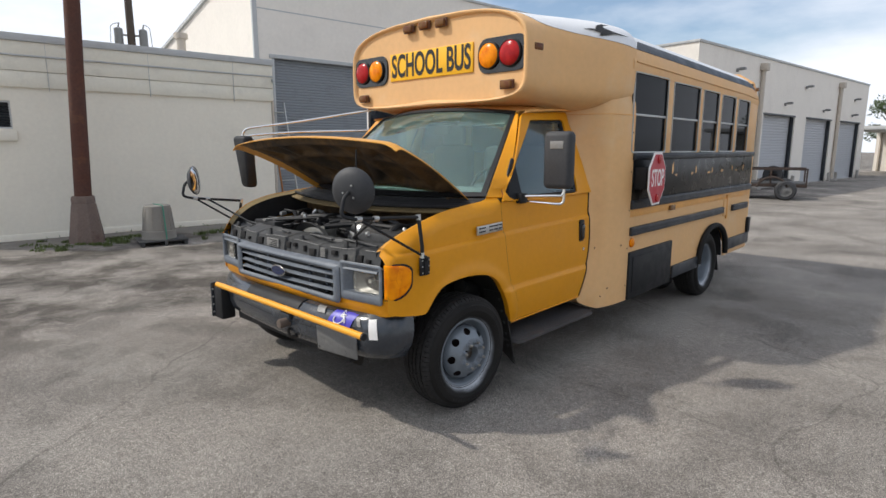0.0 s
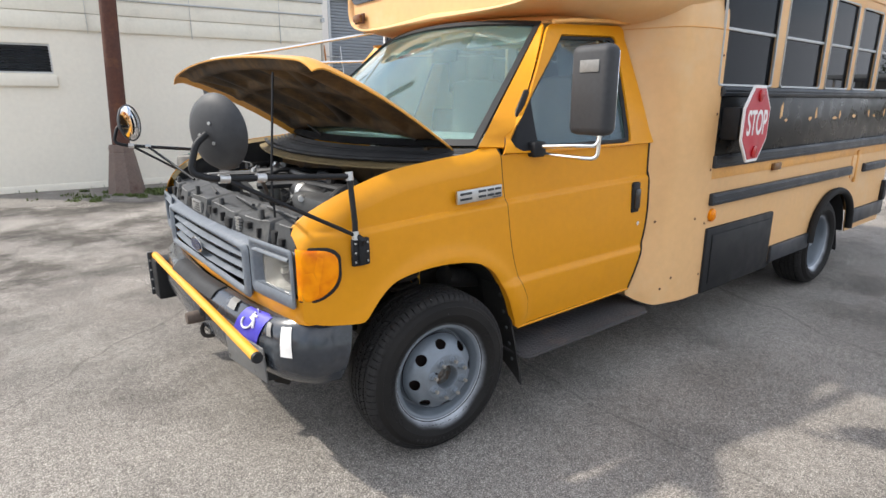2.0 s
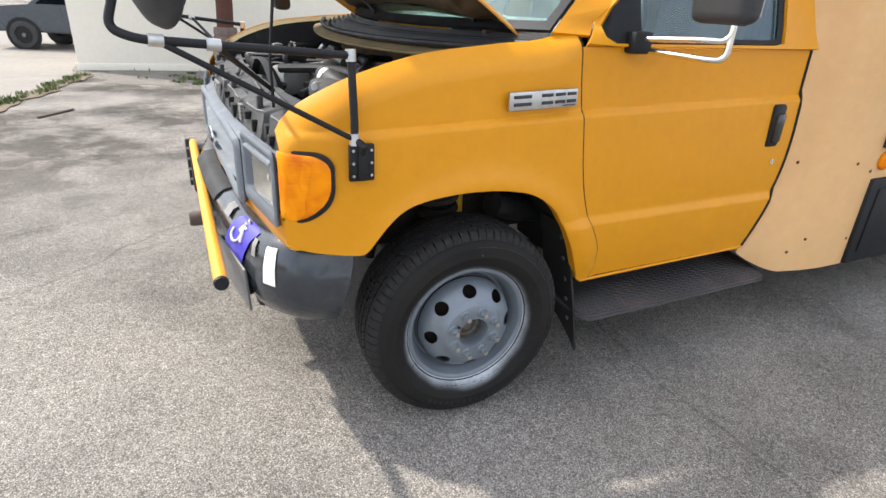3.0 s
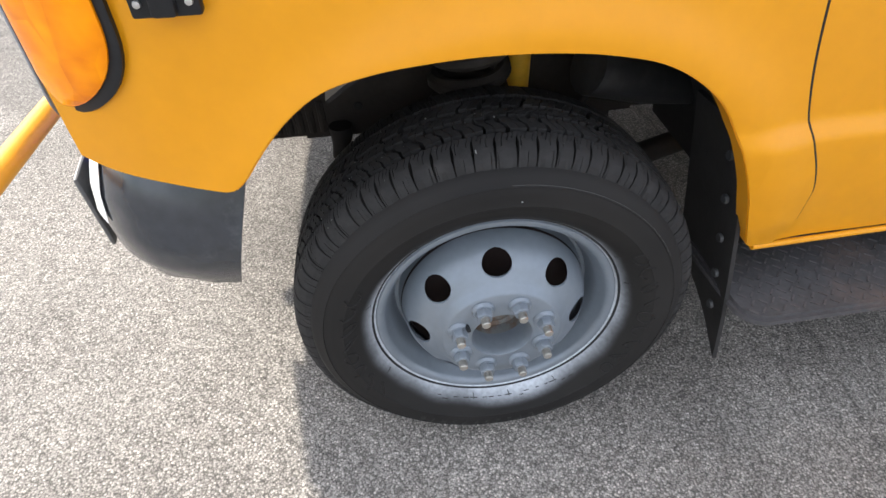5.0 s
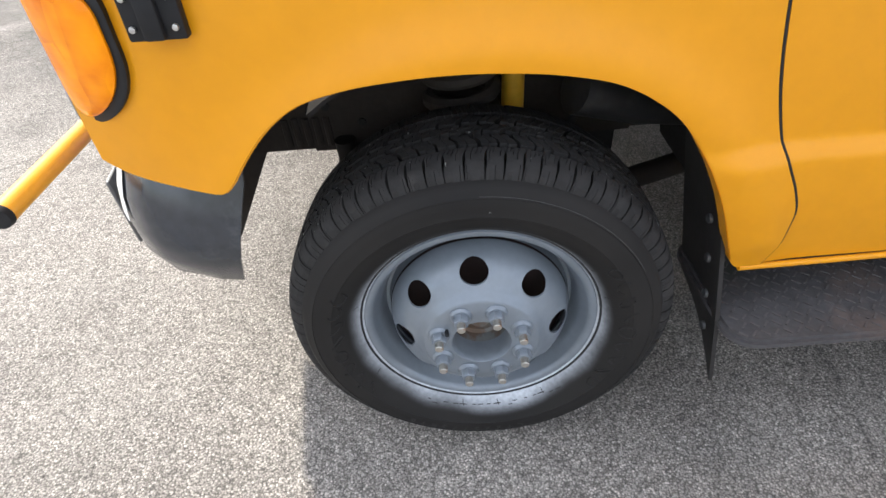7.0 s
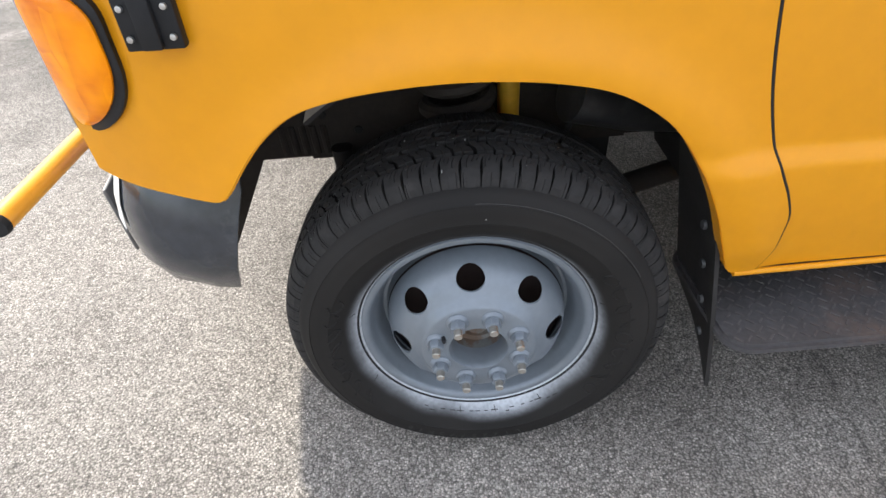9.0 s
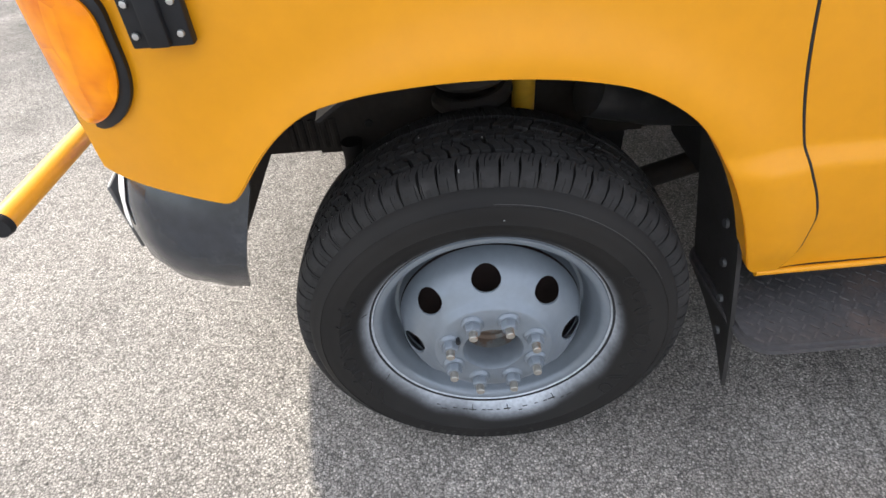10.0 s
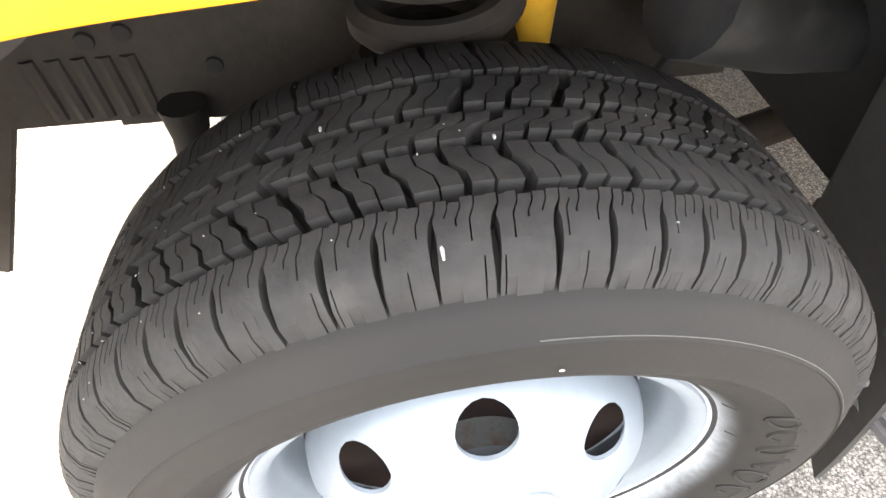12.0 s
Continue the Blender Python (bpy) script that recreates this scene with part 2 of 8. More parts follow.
def asphalt():
    m, n, l, p = nodes("worn_asphalt")
    co = n.new("ShaderNodeTexCoord")
    v = n.new("ShaderNodeTexVoronoi")
    v.inputs["Scale"].default_value = 215
    v.inputs["Randomness"].default_value = 1
    v2 = n.new("ShaderNodeTexVoronoi")
    v2.inputs["Scale"].default_value = 420
    big = n.new("ShaderNodeTexNoise")
    big.inputs["Scale"].default_value, big.inputs["Detail"].default_value, big.inputs["Roughness"].default_value = 0.55, 9, 0.62
    mid = n.new("ShaderNodeTexNoise")
    mid.inputs["Scale"].default_value, mid.inputs["Detail"].default_value = 26, 6
    for t in (v, v2, big, mid):
        l.new(co.outputs["Object"], t.inputs["Vector"])
    sp = n.new("ShaderNodeSeparateColor")
    l.new(v.outputs["Color"], sp.inputs[0])
    ra = n.new("ShaderNodeValToRGB")
    e = ra.color_ramp.elements
    e[0].position, e[0].color = 0.0, (0.216, 0.195, 0.174, 1)
    e[1].position, e[1].color = 1.0, (0.675, 0.613, 0.545, 1)
    e.new(0.40).color = (0.345, 0.314, 0.278, 1)
    e.new(0.80).color = (0.414, 0.374, 0.331, 1)
    l.new(sp.outputs[0], ra.inputs[0])
    gap = n.new("ShaderNodeMapRange")
    gap.inputs[1].default_value, gap.inputs[2].default_value = 0.44, 0.66
    gap.inputs[3].default_value, gap.inputs[4].default_value = 1.10, 0.50
    l.new(v.outputs["Distance"], gap.inputs[0])
    # sand between the stones, and small dark pits
    sand = n.new("ShaderNodeTexNoise")
    sand.inputs["Scale"].default_value, sand.inputs["Detail"].default_value, sand.inputs["Roughness"].default_value = 330, 5, 0.7
    pit = n.new("ShaderNodeTexNoise")
    pit.inputs["Scale"].default_value, pit.inputs["Detail"].default_value = 120, 3
    for t in (sand, pit):
        l.new(co.outputs["Object"], t.inputs["Vector"])
    sa = n.new("ShaderNodeMapRange")
    sa.inputs[1].default_value, sa.inputs[2].default_value, sa.inputs[3].default_value, sa.inputs[4].default_value = 0.3, 0.7, 0.66, 1.46
    l.new(sand.outputs["Fac"], sa.inputs[0])
    pi = n.new("ShaderNodeMapRange")
    pi.inputs[1].default_value, pi.inputs[2].default_value, pi.inputs[3].default_value, pi.inputs[4].default_value = 0.30, 0.39, 0.50, 1.0
    l.new(pit.outputs["Fac"], pi.inputs[0])
    mb = n.new("ShaderNodeMapRange")
    mb.inputs[1].default_value, mb.inputs[2].default_value = 0.33, 0.68
    mb.inputs[3].default_value, mb.inputs[4].default_value = 0.62, 1.25
    l.new(big.outputs["Fac"], mb.inputs[0])
    mm = n.new("ShaderNodeMapRange")
    mm.inputs[1].default_value, mm.inputs[2].default_value = 0.3, 0.7
    mm.inputs[3].default_value, mm.inputs[4].default_value = 0.86, 1.12
    l.new(mid.outputs["Fac"], mm.inputs[0])
    # long wandering cracks
    wob = n.new("ShaderNodeTexNoise")
    wob.inputs["Scale"].default_value, wob.inputs["Detail"].default_value = 1.6, 8
    l.new(co.outputs["Object"], wob.inputs["Vector"])
    wmx = n.new("ShaderNodeMix")
    wmx.data_type = "RGBA"
    wmx.inputs[0].default_value = 0.22
    l.new(co.outputs["Object"], wmx.inputs[6])
    l.new(wob.outputs["Color"], wmx.inputs[7])
    ck = n.new("ShaderNodeTexVoronoi")
    ck.feature = "DISTANCE_TO_EDGE"
    ck.inputs["Scale"].default_value = 0.27
    l.new(wmx.outputs[2], ck.inputs["Vector"])
    cm = n.new("ShaderNodeMapRange")
    cm.inputs[1].default_value, cm.inputs[2].default_value = 0.0003, 0.0024
    cm.inputs[3].default_value, cm.inputs[4].default_value = 0.70, 1.0
    l.new(ck.outputs["Distance"], cm.inputs[0])
    # dark, wandering blotches of bitumen and wear
    st = n.new("ShaderNodeTexNoise")
    st.inputs["Scale"].default_value, st.inputs["Detail"].default_value, st.inputs["Roughness"].default_value, st.inputs["Distortion"].default_value = 1.1, 12, 0.68, 0.6
    l.new(co.outputs["Object"], st.inputs["Vector"])
    sm = n.new("ShaderNodeMapRange")
    sm.inputs[1].default_value, sm.inputs[2].default_value = 0.36, 0.50
    sm.inputs[3].default_value, sm.inputs[4].default_value = 0.74, 1.0
    l.new(st.outputs["Fac"], sm.inputs[0])
    pt = n.new("ShaderNodeTexNoise")
    pt.inputs["Scale"].default_value, pt.inputs["Detail"].default_value, pt.inputs["Roughness"].default_value = 0.75, 14, 0.72
    l.new(wmx.outputs[2], pt.inputs["Vector"])
    pm = n.new("ShaderNodeMapRange")
    pm.inputs[1].default_value, pm.inputs[2].default_value = 0.45, 0.55
    pm.inputs[3].default_value, pm.inputs[4].default_value = 0.0, 1.0
    l.new(pt.outputs["Fac"], pm.inputs[0])
    # the yard near the wall is older and rougher
    sep = n.new("ShaderNodeSeparateXYZ")
    l.new(co.outputs["Object"], sep.inputs[0])
    old = n.new("ShaderNodeMapRange")
    old.inputs[1].default_value, old.inputs[2].default_value = 1.2, 4.5
    old.inputs[3].default_value, old.inputs[4].default_value = 0.15, 1.0
    l.new(sep.outputs[1], old.inputs[0])
    pmo = n.new("ShaderNodeMath")
    pmo.operation = "MULTIPLY"
    l.new(pm.outputs[0], pmo.inputs[0])
    l.new(old.outputs[0], pmo.inputs[1])
    lt = n.new("ShaderNodeTexNoise")
    lt.inputs["Scale"].default_value, lt.inputs["Detail"].default_value, lt.inputs["Roughness"].default_value = 1.5, 12, 0.7
    l.new(wmx.outputs[2], lt.inputs["Vector"])
    lm = n.new("ShaderNodeMapRange")
    lm.inputs[1].default_value, lm.inputs[2].default_value, lm.inputs[3].default_value, lm.inputs[4].default_value = 0.50, 0.58, 0.0, 1.0
    l.new(lt.outputs["Fac"], lm.inputs[0])
    lmo = n.new("ShaderNodeMath")
    lmo.operation = "MULTIPLY"
    l.new(lm.outputs[0], lmo.inputs[0])
    l.new(old.outputs[0], lmo.inputs[1])
    pale = n.new("ShaderNodeMix")
    pale.data_type = "RGBA"
    l.new(lmo.outputs[0], pale.inputs[0])
    l.new(ra.outputs[0], pale.inputs[6])
    pale.inputs[7].default_value = (0.47, 0.44, 0.395, 1)
    earth = n.new("ShaderNodeMix")
    earth.data_type = "RGBA"
    l.new(pmo.outputs[0], earth.inputs[0])
    l.new(pale.outputs[2], earth.inputs[6])
    earth.inputs[7].default_value = (0.135, 0.118, 0.100, 1)
    cur = earth.outputs[2]
    for src in (gap, sa, pi, mb, mm, cm, sm):
        s = n.new("ShaderNodeVectorMath")
        s.operation = "SCALE"
        l.new(cur, s.inputs[0])
        l.new(src.outputs[0], s.inputs["Scale"])
        cur = s.outputs[0]
    l.new(cur, p.inputs["Base Color"])
    p.inputs["Roughness"].default_value = 0.85
    p.inputs["Specular IOR Level"].default_value = 0.3
    h = n.new("ShaderNodeMath")
    h.operation = "ADD"
    l.new(v.outputs["Distance"], h.inputs[0])
    l.new(v2.outputs["Distance"], h.inputs[1])
    inv = n.new("ShaderNodeMath")
    inv.operation = "MULTIPLY_ADD"
    inv.inputs[1].default_value = -0.8
    l.new(h.outputs[0], inv.inputs[0])
    l.new(sand.outputs["Fac"], inv.inputs[2])
    u = n.new("ShaderNodeBump")
    u.inputs["Strength"].default_value, u.inputs["Distance"].default_value = 0.75, 0.006
    l.new(inv.outputs[0], u.inputs["Height"])
    l.new(u.outputs[0], p.inputs["Normal"])
    return m


def tyre_rubber():
    """Black rubber with a band of pale overspray round the bead."""
    m, n, l, p = nodes("tyre_rubber")
    co = n.new("ShaderNodeTexCoord")
    sx = n.new("ShaderNodeSeparateXYZ")
    l.new(co.outputs["Object"], sx.inputs[0])
    cx = n.new("ShaderNodeCombineXYZ")
    l.new(sx.outputs[0], cx.inputs[0])
    l.new(sx.outputs[2], cx.inputs[2])
    ln = n.new("ShaderNodeVectorMath")
    ln.operation = "LENGTH"
    l.new(cx.outputs[0], ln.inputs[0])
    ns = n.new("ShaderNodeTexNoise")
    ns.inputs["Scale"].default_value, ns.inputs["Detail"].default_value = 4.5, 3
    l.new(co.outputs["Object"], ns.inputs["Vector"])
    fine = n.new("ShaderNodeTexNoise")
    fine.inputs["Scale"].default_value, fine.inputs["Detail"].default_value = 120, 6
    l.new(co.outputs["Object"], fine.inputs["Vector"])
    wob = n.new("ShaderNodeMath")
    wob.operation = "MULTIPLY_ADD"
    wob.inputs[1].default_value = 0.046
    l.new(ns.outputs["Fac"], wob.inputs[0])
    low = n.new("ShaderNodeMath")
    low.operation = "MULTIPLY_ADD"
    low.inputs[1].default_value = 0.040
    l.new(sx.outputs[2], low.inputs[0])
    l.new(ln.outputs["Value"], low.inputs[2])
    l.new(low.outputs[0], wob.inputs[2])
    mr = n.new("ShaderNodeMapRange")
    mr.interpolation_type = "SMOOTHSTEP"
    mr.inputs[1].default_value, mr.inputs[2].default_value = 0.240, 0.279
    mr.inputs[3].default_value, mr.inputs[4].default_value = 1.0, 0.0
    l.new(wob.outputs[0], mr.inputs[0])
    brk = n.new("ShaderNodeMapRange")
    brk.inputs[1].default_value, brk.inputs[2].default_value, brk.inputs[3].default_value, brk.inputs[4].default_value = 0.3, 0.62, 0.72, 1.0
    l.new(fine.outputs["Fac"], brk.inputs[0])
    mu = n.new("ShaderNodeMath")
    mu.operation = "MULTIPLY"
    pw = n.new("ShaderNodeMath")
    pw.operation = "POWER"
    pw.inputs[1].default_value = 1.35
    l.new(mr.outputs[0], pw.inputs[0])
    l.new(pw.outputs[0], mu.inputs[0])
    l.new(brk.outputs[0], mu.inputs[1])
    dust = n.new("ShaderNodeMix")
    dust.data_type = "RGBA"
    l.new(ns.outputs["Fac"], dust.inputs[0])
    dust.inputs[6].default_value, dust.inputs[7].default_value = (0.0080, 0.0078, 0.0078, 1), (0.0265, 0.0242, 0.0222, 1)
    k = n.new("ShaderNodeMix")
    k.data_type = "RGBA"
    l.new(mu.outputs[0], k.inputs[0])
    l.new(dust.outputs[2], k.inputs[6])
    k.inputs[7].default_value = (0.58, 0.61, 0.65, 1)
    l.new(k.outputs[2], p.inputs["Base Color"])
    p.inputs["Roughness"].default_value = 0.7
    p.inputs["Specular IOR Level"].default_value = 0.17
    u = n.new("ShaderNodeBump")
    u.inputs["Strength"].default_value, u.inputs["Distance"].default_value = 0.2, 0.0012
    l.new(fine.outputs["Fac"], u.inputs["Height"])
    l.new(u.outputs[0], p.inputs["Normal"])
    return m


ASPHALT, RUBBER = asphalt(), tyre_rubber()
YELLOW = mat("cab_yellow_paint", (0.68, 0.282, 0.007), 0.42, var=0.05, scale=3, coat=0.12, second=(0.62, 0.245, 0.012), amount=0.3, sscale=1.5, spec=0.25)
HOODY = mat("hood_yellow_paint", (0.66, 0.31, 0.045), 0.5, var=0.1, scale=4, coat=0.15, second=(0.6, 0.33, 0.12), amount=0.5, sscale=3)
# darker than the hood paint: holds the underside's shade as well as dirt
UNDER = mat("shaded_dirty_yellow", (0.125, 0.070, 0.025), 0.8, var=0.4, scale=5, second=(0.028, 0.020, 0.014), amount=0.95, sscale=4, edge=(0.42, 0.62))
FADED = mat("faded_yellow_fibreglass", (0.72, 0.425, 0.185), 0.62, var=0.06, scale=2.5, second=(0.69, 0.50, 0.295), amount=0.55, sscale=1.3, coat=0.05, bump=0.0003, bscale=60)
STRIP = mat("worn_yellow_strip", (0.72, 0.36, 0.10), 0.6, var=0.12, second=(0.45, 0.19, 0.05), amount=0.6)
BARY = mat("bright_yellow_enamel", (0.82, 0.36, 0.015), 0.45, var=0.06, coat=0.2)
SIGNY = mat("sign_yellow_sheet", (0.90, 0.48, 0.01), 0.5, var=0.06)
WHITE = mat("white_roof_paint", (0.74, 0.75, 0.76), 0.5, var=0.05, second=(0.5, 0.5, 0.48), amount=0.3)
BLACK = mat("black_trim", (0.012, 0.0125, 0.014), 0.55, var=0.25, scale=8, second=(0.030, 0.030, 0.032), amount=0.6, spec=0.3)
RAIL = mat("black_rub_rail", (0.022, 0.026, 0.032), 0.45, var=0.2, second=(0.06, 0.065, 0.075), amount=0.5)
GLOSSK = mat("gloss_black", (0.01, 0.01, 0.011), 0.25, var=0.2, coat=0.4)
BAND = mat("peeling_black_band", (0.010, 0.0105, 0.011), 0.3, var=0.3, second=(0.04, 0.037, 0.030), amount=0.8, sscale=5, spec=0.22)
GREYP = mat("grey_bumper_plastic", (0.026, 0.031, 0.039), 0.20, var=0.25, scale=5, second=(0.10, 0.115, 0.13), amount=0.65, sscale=3.2, coat=0.4, bump=0.0002, bscale=400)
GRILLE = mat("weathered_grille_grey", (0.115, 0.132, 0.155), 0.5, var=0.18, scale=6, second=(0.25, 0.265, 0.285), amount=0.6, sscale=5)
DARKPL = mat("dusty_engine_plastic", (0.040, 0.041, 0.042), 0.6, var=0.35, scale=9, second=(0.115, 0.11, 0.10), amount=0.8, sscale=7)
ENGK = mat("engine_black", (0.018, 0.018, 0.019), 0.55, var=0.3, second=(0.06, 0.058, 0.055), amount=0.6, sscale=8)
ALU = mat("dull_aluminium", (0.55, 0.55, 0.54), 0.45, metal=0.9, var=0.15, second=(0.3, 0.29, 0.27), amount=0.6, sscale=9)
CHROME = mat("scratched_chrome", (0.80, 0.79, 0.76), 0.14, metal=1.0, var=0.06)
MIRROR = mat("mirror_glass", (0.86, 0.87, 0.88), 0.03, metal=1.0, var=0.01)
BACKM = mat("dark_mirror_shell", (0.030, 0.031, 0.034), 0.6, var=0.25)
LEDGE = mat("dusty_olive_ledge", (0.20, 0.145, 0.065), 0.85, var=0.3, scale=6, second=(0.10, 0.08, 0.05), amount=0.8, sscale=7)
STEELP = mat("silver_wheel_paint", (0.185, 0.210, 0.238), 0.42, metal=0.25, var=0.08, scale=8, second=(0.235, 0.265, 0.30), amount=0.5, sscale=5, coat=0.1)
STUD = mat("zinc_and_rust", (0.40, 0.38, 0.34), 0.45, metal=0.7, var=0.2, scale=40, second=(0.26, 0.11, 0.035), amount=0.9, sscale=38, edge=(0.5, 0.6))
HUBM = mat("dusty_hub_with_rust", (0.16, 0.165, 0.16), 0.6, metal=0.2, var=0.2, scale=30, second=(0.13, 0.065, 0.028), amount=0.75, sscale=22, edge=(0.48, 0.60))
RUST = mat("rusty_steel", (0.10, 0.040, 0.020), 0.85, var=0.35, scale=5, second=(0.20, 0.085, 0.035), amount=0.8, sscale=2.2, bump=0.003, bscale=40)
POLEM = mat("rusty_painted_pole", (0.085, 0.032, 0.020), 0.8, var=0.3, scale=3, second=(0.20, 0.075, 0.025), amount=0.8, sscale=1.6, bump=0.003, bscale=30)
POLEG = mat("grey_weathered_pole_base", (0.17, 0.125, 0.105), 0.85, var=0.25, scale=4, second=(0.09, 0.04, 0.028), amount=0.8, sscale=2)
CHASSIS = mat("undercoated_chassis", (0.019, 0.0145, 0.011), 0.85, var=0.35, scale=8, second=(0.040, 0.029, 0.021), amount=0.7, sscale=6, bump=0.002, bscale=60)
WELL = mat("dark_wheel_well", (0.012, 0.011, 0.011), 0.9, var=0.3, scale=8)
SHOCKY = mat("yellow_shock_paint", (0.72, 0.40, 0.03), 0.5, var=0.15, second=(0.35, 0.18, 0.04), amount=0.6, sscale=8)
FLAPM = mat("black_mud_flap", (0.020, 0.018, 0.017), 0.7, var=0.3, bump=0.001, bscale=80)
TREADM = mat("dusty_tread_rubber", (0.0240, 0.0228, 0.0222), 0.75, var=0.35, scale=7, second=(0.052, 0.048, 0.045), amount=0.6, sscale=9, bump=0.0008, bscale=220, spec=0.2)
GRIT = mat("pale_grit", (0.30, 0.30, 0.29), 0.8, var=0.2, scale=40)
FRAMEA = mat("grey_window_aluminium", (0.45, 0.45, 0.44), 0.45, metal=0.3, var=0.1, scale=5)
TRAILM = mat("dark_rusty_frame", (0.040, 0.026, 0.020), 0.8, var=0.3, scale=5, second=(0.09, 0.045, 0.03), amount=0.6)
STEPM = mat("worn_step_tread", (0.060, 0.056, 0.057), 0.75, var=0.35, scale=10, second=(0.15, 0.105, 0.085), amount=0.6, sscale=6, bump=0.002, bscale=120)
AMBER = lens("amber_lens", (0.95, 0.190, 0.001))
REDL = lens("red_lens", (0.40, 0.010, 0.016))
SMOKED = lens("brown_marker_lens", (0.17, 0.055, 0.03))
CLEAR = glass("cloudy_clear_lens", (0.94, 0.93, 0.88), 0.04, 0.97)
# the opaque pale-green share stands for reflected sky as well as dust
WSHIELD = glass("hazy_windscreen_glass", (0.42, 0.60, 0.57), 0.015, 0.92, 1.45)
DOORG = glass("door_glass", (0.32, 0.43, 0.45), 0.015, 0.9, 1.5)
TINT = glass("tinted_window_glass", (0.008, 0.010, 0.014), 0.012, 0.5, 1.13)
# blue put into the reflections stands for clear sky mirrored in the panes
TINT.node_tree.nodes["Principled BSDF"].inputs["Specular Tint"].default_value = (0.45, 0.68, 1.0, 1)
SEATM = mat("grey_seat_cloth", (0.16, 0.17, 0.18), 0.9, var=0.2)
DASH = mat("grey_dashboard", (0.20, 0.215, 0.22), 0.7, var=0.15)
INSIDE = mat("dark_interior", (0.055, 0.056, 0.058), 0.9, var=0.2)
STOPR = mat("stop_red", (0.46, 0.012, 0.03), 0.42, var=0.1, second=(0.33, 0.02, 0.03), amount=0.5, sscale=9)
SIGNW = mat("sign_white", (0.80, 0.79, 0.77), 0.5, var=0.05)
INK = mat("black_sign_ink", (0.012, 0.012, 0.012), 0.6, var=0.2)
BLUE = mat("blue_sticker", (0.055, 0.045, 0.42), 0.45, var=0.1, second=(0.16, 0.15, 0.5), amount=0.4, sscale=14)
PLATEM = mat("scuffed_grey_plate", (0.20, 0.195, 0.185), 0.45, var=0.2, second=(0.38, 0.37, 0.35), amount=0.7, sscale=9)
PLATEK = mat("dull_plate_metal", (0.13, 0.13, 0.128), 0.35, var=0.2, second=(0.24, 0.235, 0.225), amount=0.7, sscale=9)
WALLC = mat("cream_block_wall", (0.80, 0.75, 0.64), 0.85, var=0.05, scale=1.5, second=(0.68, 0.63, 0.53), amount=0.5, sscale=0.9, bump=0.002, bscale=30)
WALLW = mat("off_white_stucco", (0.80, 0.75, 0.68), 0.85, var=0.05, scale=1.2, second=(0.62, 0.57, 0.52), amount=0.4, sscale=0.5)
FASCIA = mat("painted_metal_fascia", (0.76, 0.72, 0.61), 0.6, var=0.06, scale=2, second=(0.52, 0.49, 0.42), amount=0.5, sscale=1.2)
CAPFL = mat("grey_coping", (0.46, 0.47, 0.47), 0.6, var=0.08, second=(0.33, 0.32, 0.30), amount=0.5, sscale=2)
SHUTTER = mat("grey_roller_shutter", (0.25, 0.27, 0.29), 0.5, var=0.08, scale=2, metal=0.1, second=(0.18, 0.19, 0.2), amount=0.5)
GDOOR = mat("pale_garage_door", (0.47, 0.48, 0.50), 0.55, var=0.05, scale=1)
PIPEM = mat("beige_downpipe", (0.50, 0.44, 0.37), 0.6, var=0.12)
DARKIN = mat("dark_louvre", (0.05, 0.05, 0.048), 0.7, var=0.2)
DRUMM = mat("grey_plastic_tub", (0.22, 0.205, 0.18), 0.75, var=0.12, scale=5, second=(0.30, 0.285, 0.26), amount=0.5)
STRAP = mat("green_strap", (0.05, 0.25, 0.17), 0.6, var=0.1)
WOODP = mat("weathered_pole_wood", (0.075, 0.058, 0.045), 0.9, var=0.3)
CANM = mat("grey_transformer_can", (0.20, 0.20, 0.195), 0.6, var=0.15)
SUVP = mat("dark_blue_car_paint", (0.018, 0.024, 0.036), 0.25, var=0.1, coat=0.6)
GRASS = mat("weedy_green", (0.095, 0.125, 0.036), 0.9, var=0.35, scale=9)
LEAF = mat("dark_foliage", (0.045, 0.07, 0.022), 0.85, var=0.4, scale=3)
BARK = mat("grey_bark", (0.12, 0.095, 0.075), 0.9, var=0.3)
SOIL = mat("earth_verge", (0.17, 0.13, 0.085), 0.95, var=0.3, scale=4)
CONC = mat("pale_concrete", (0.36, 0.34, 0.31), 0.9, var=0.12, scale=1.2)
# ---------------------------------------------------------------- ground
gbm = bmesh.new()
bmesh.ops.create_grid(gbm, x_segments=60, y_segments=60, size=350)
single("ground", gbm, ASPHALT, "worn grey asphalt yard with exposed stones", "ground", "structure")

# ---------------------------------------------------------------- wheel (axle along y, outer side towards -y)
RTOP = soft([(-0.206, 0.344), (-0.196, 0.355), (-0.186, 0.3632), (-0.174, 0.3682), (-0.158, 0.3715), (-0.088, 0.3745), (-0.018, 0.3715), (-0.002, 0.3682), (0.010, 0.3632), (0.020, 0.355), (0.030, 0.344)])


def tyre_mesh():
    side = [(0.213, -0.010), (0.222, 0.001), (0.228, 0.0085), (0.2335, 0.0115), (0.2365, 0.0160), (0.246, 0.0265), (0.260, 0.0370), (0.276, 0.0445), (0.2815, 0.0463), (0.283, 0.0478), (0.286, 0.0468), (0.300, 0.0482), (0.312, 0.0462), (0.3165, 0.0450), (0.3175, 0.0462), (0.3190, 0.0440), (0.330, 0.0375), (0.338, 0.030)]
    prof = side + [(RTOP(h) - 0.0150, h) for h in np.linspace(0.020, -0.196, 26)] + [(r, -0.176 - h) for r, h in side[::-1]]
    return lathe(prof, 128)


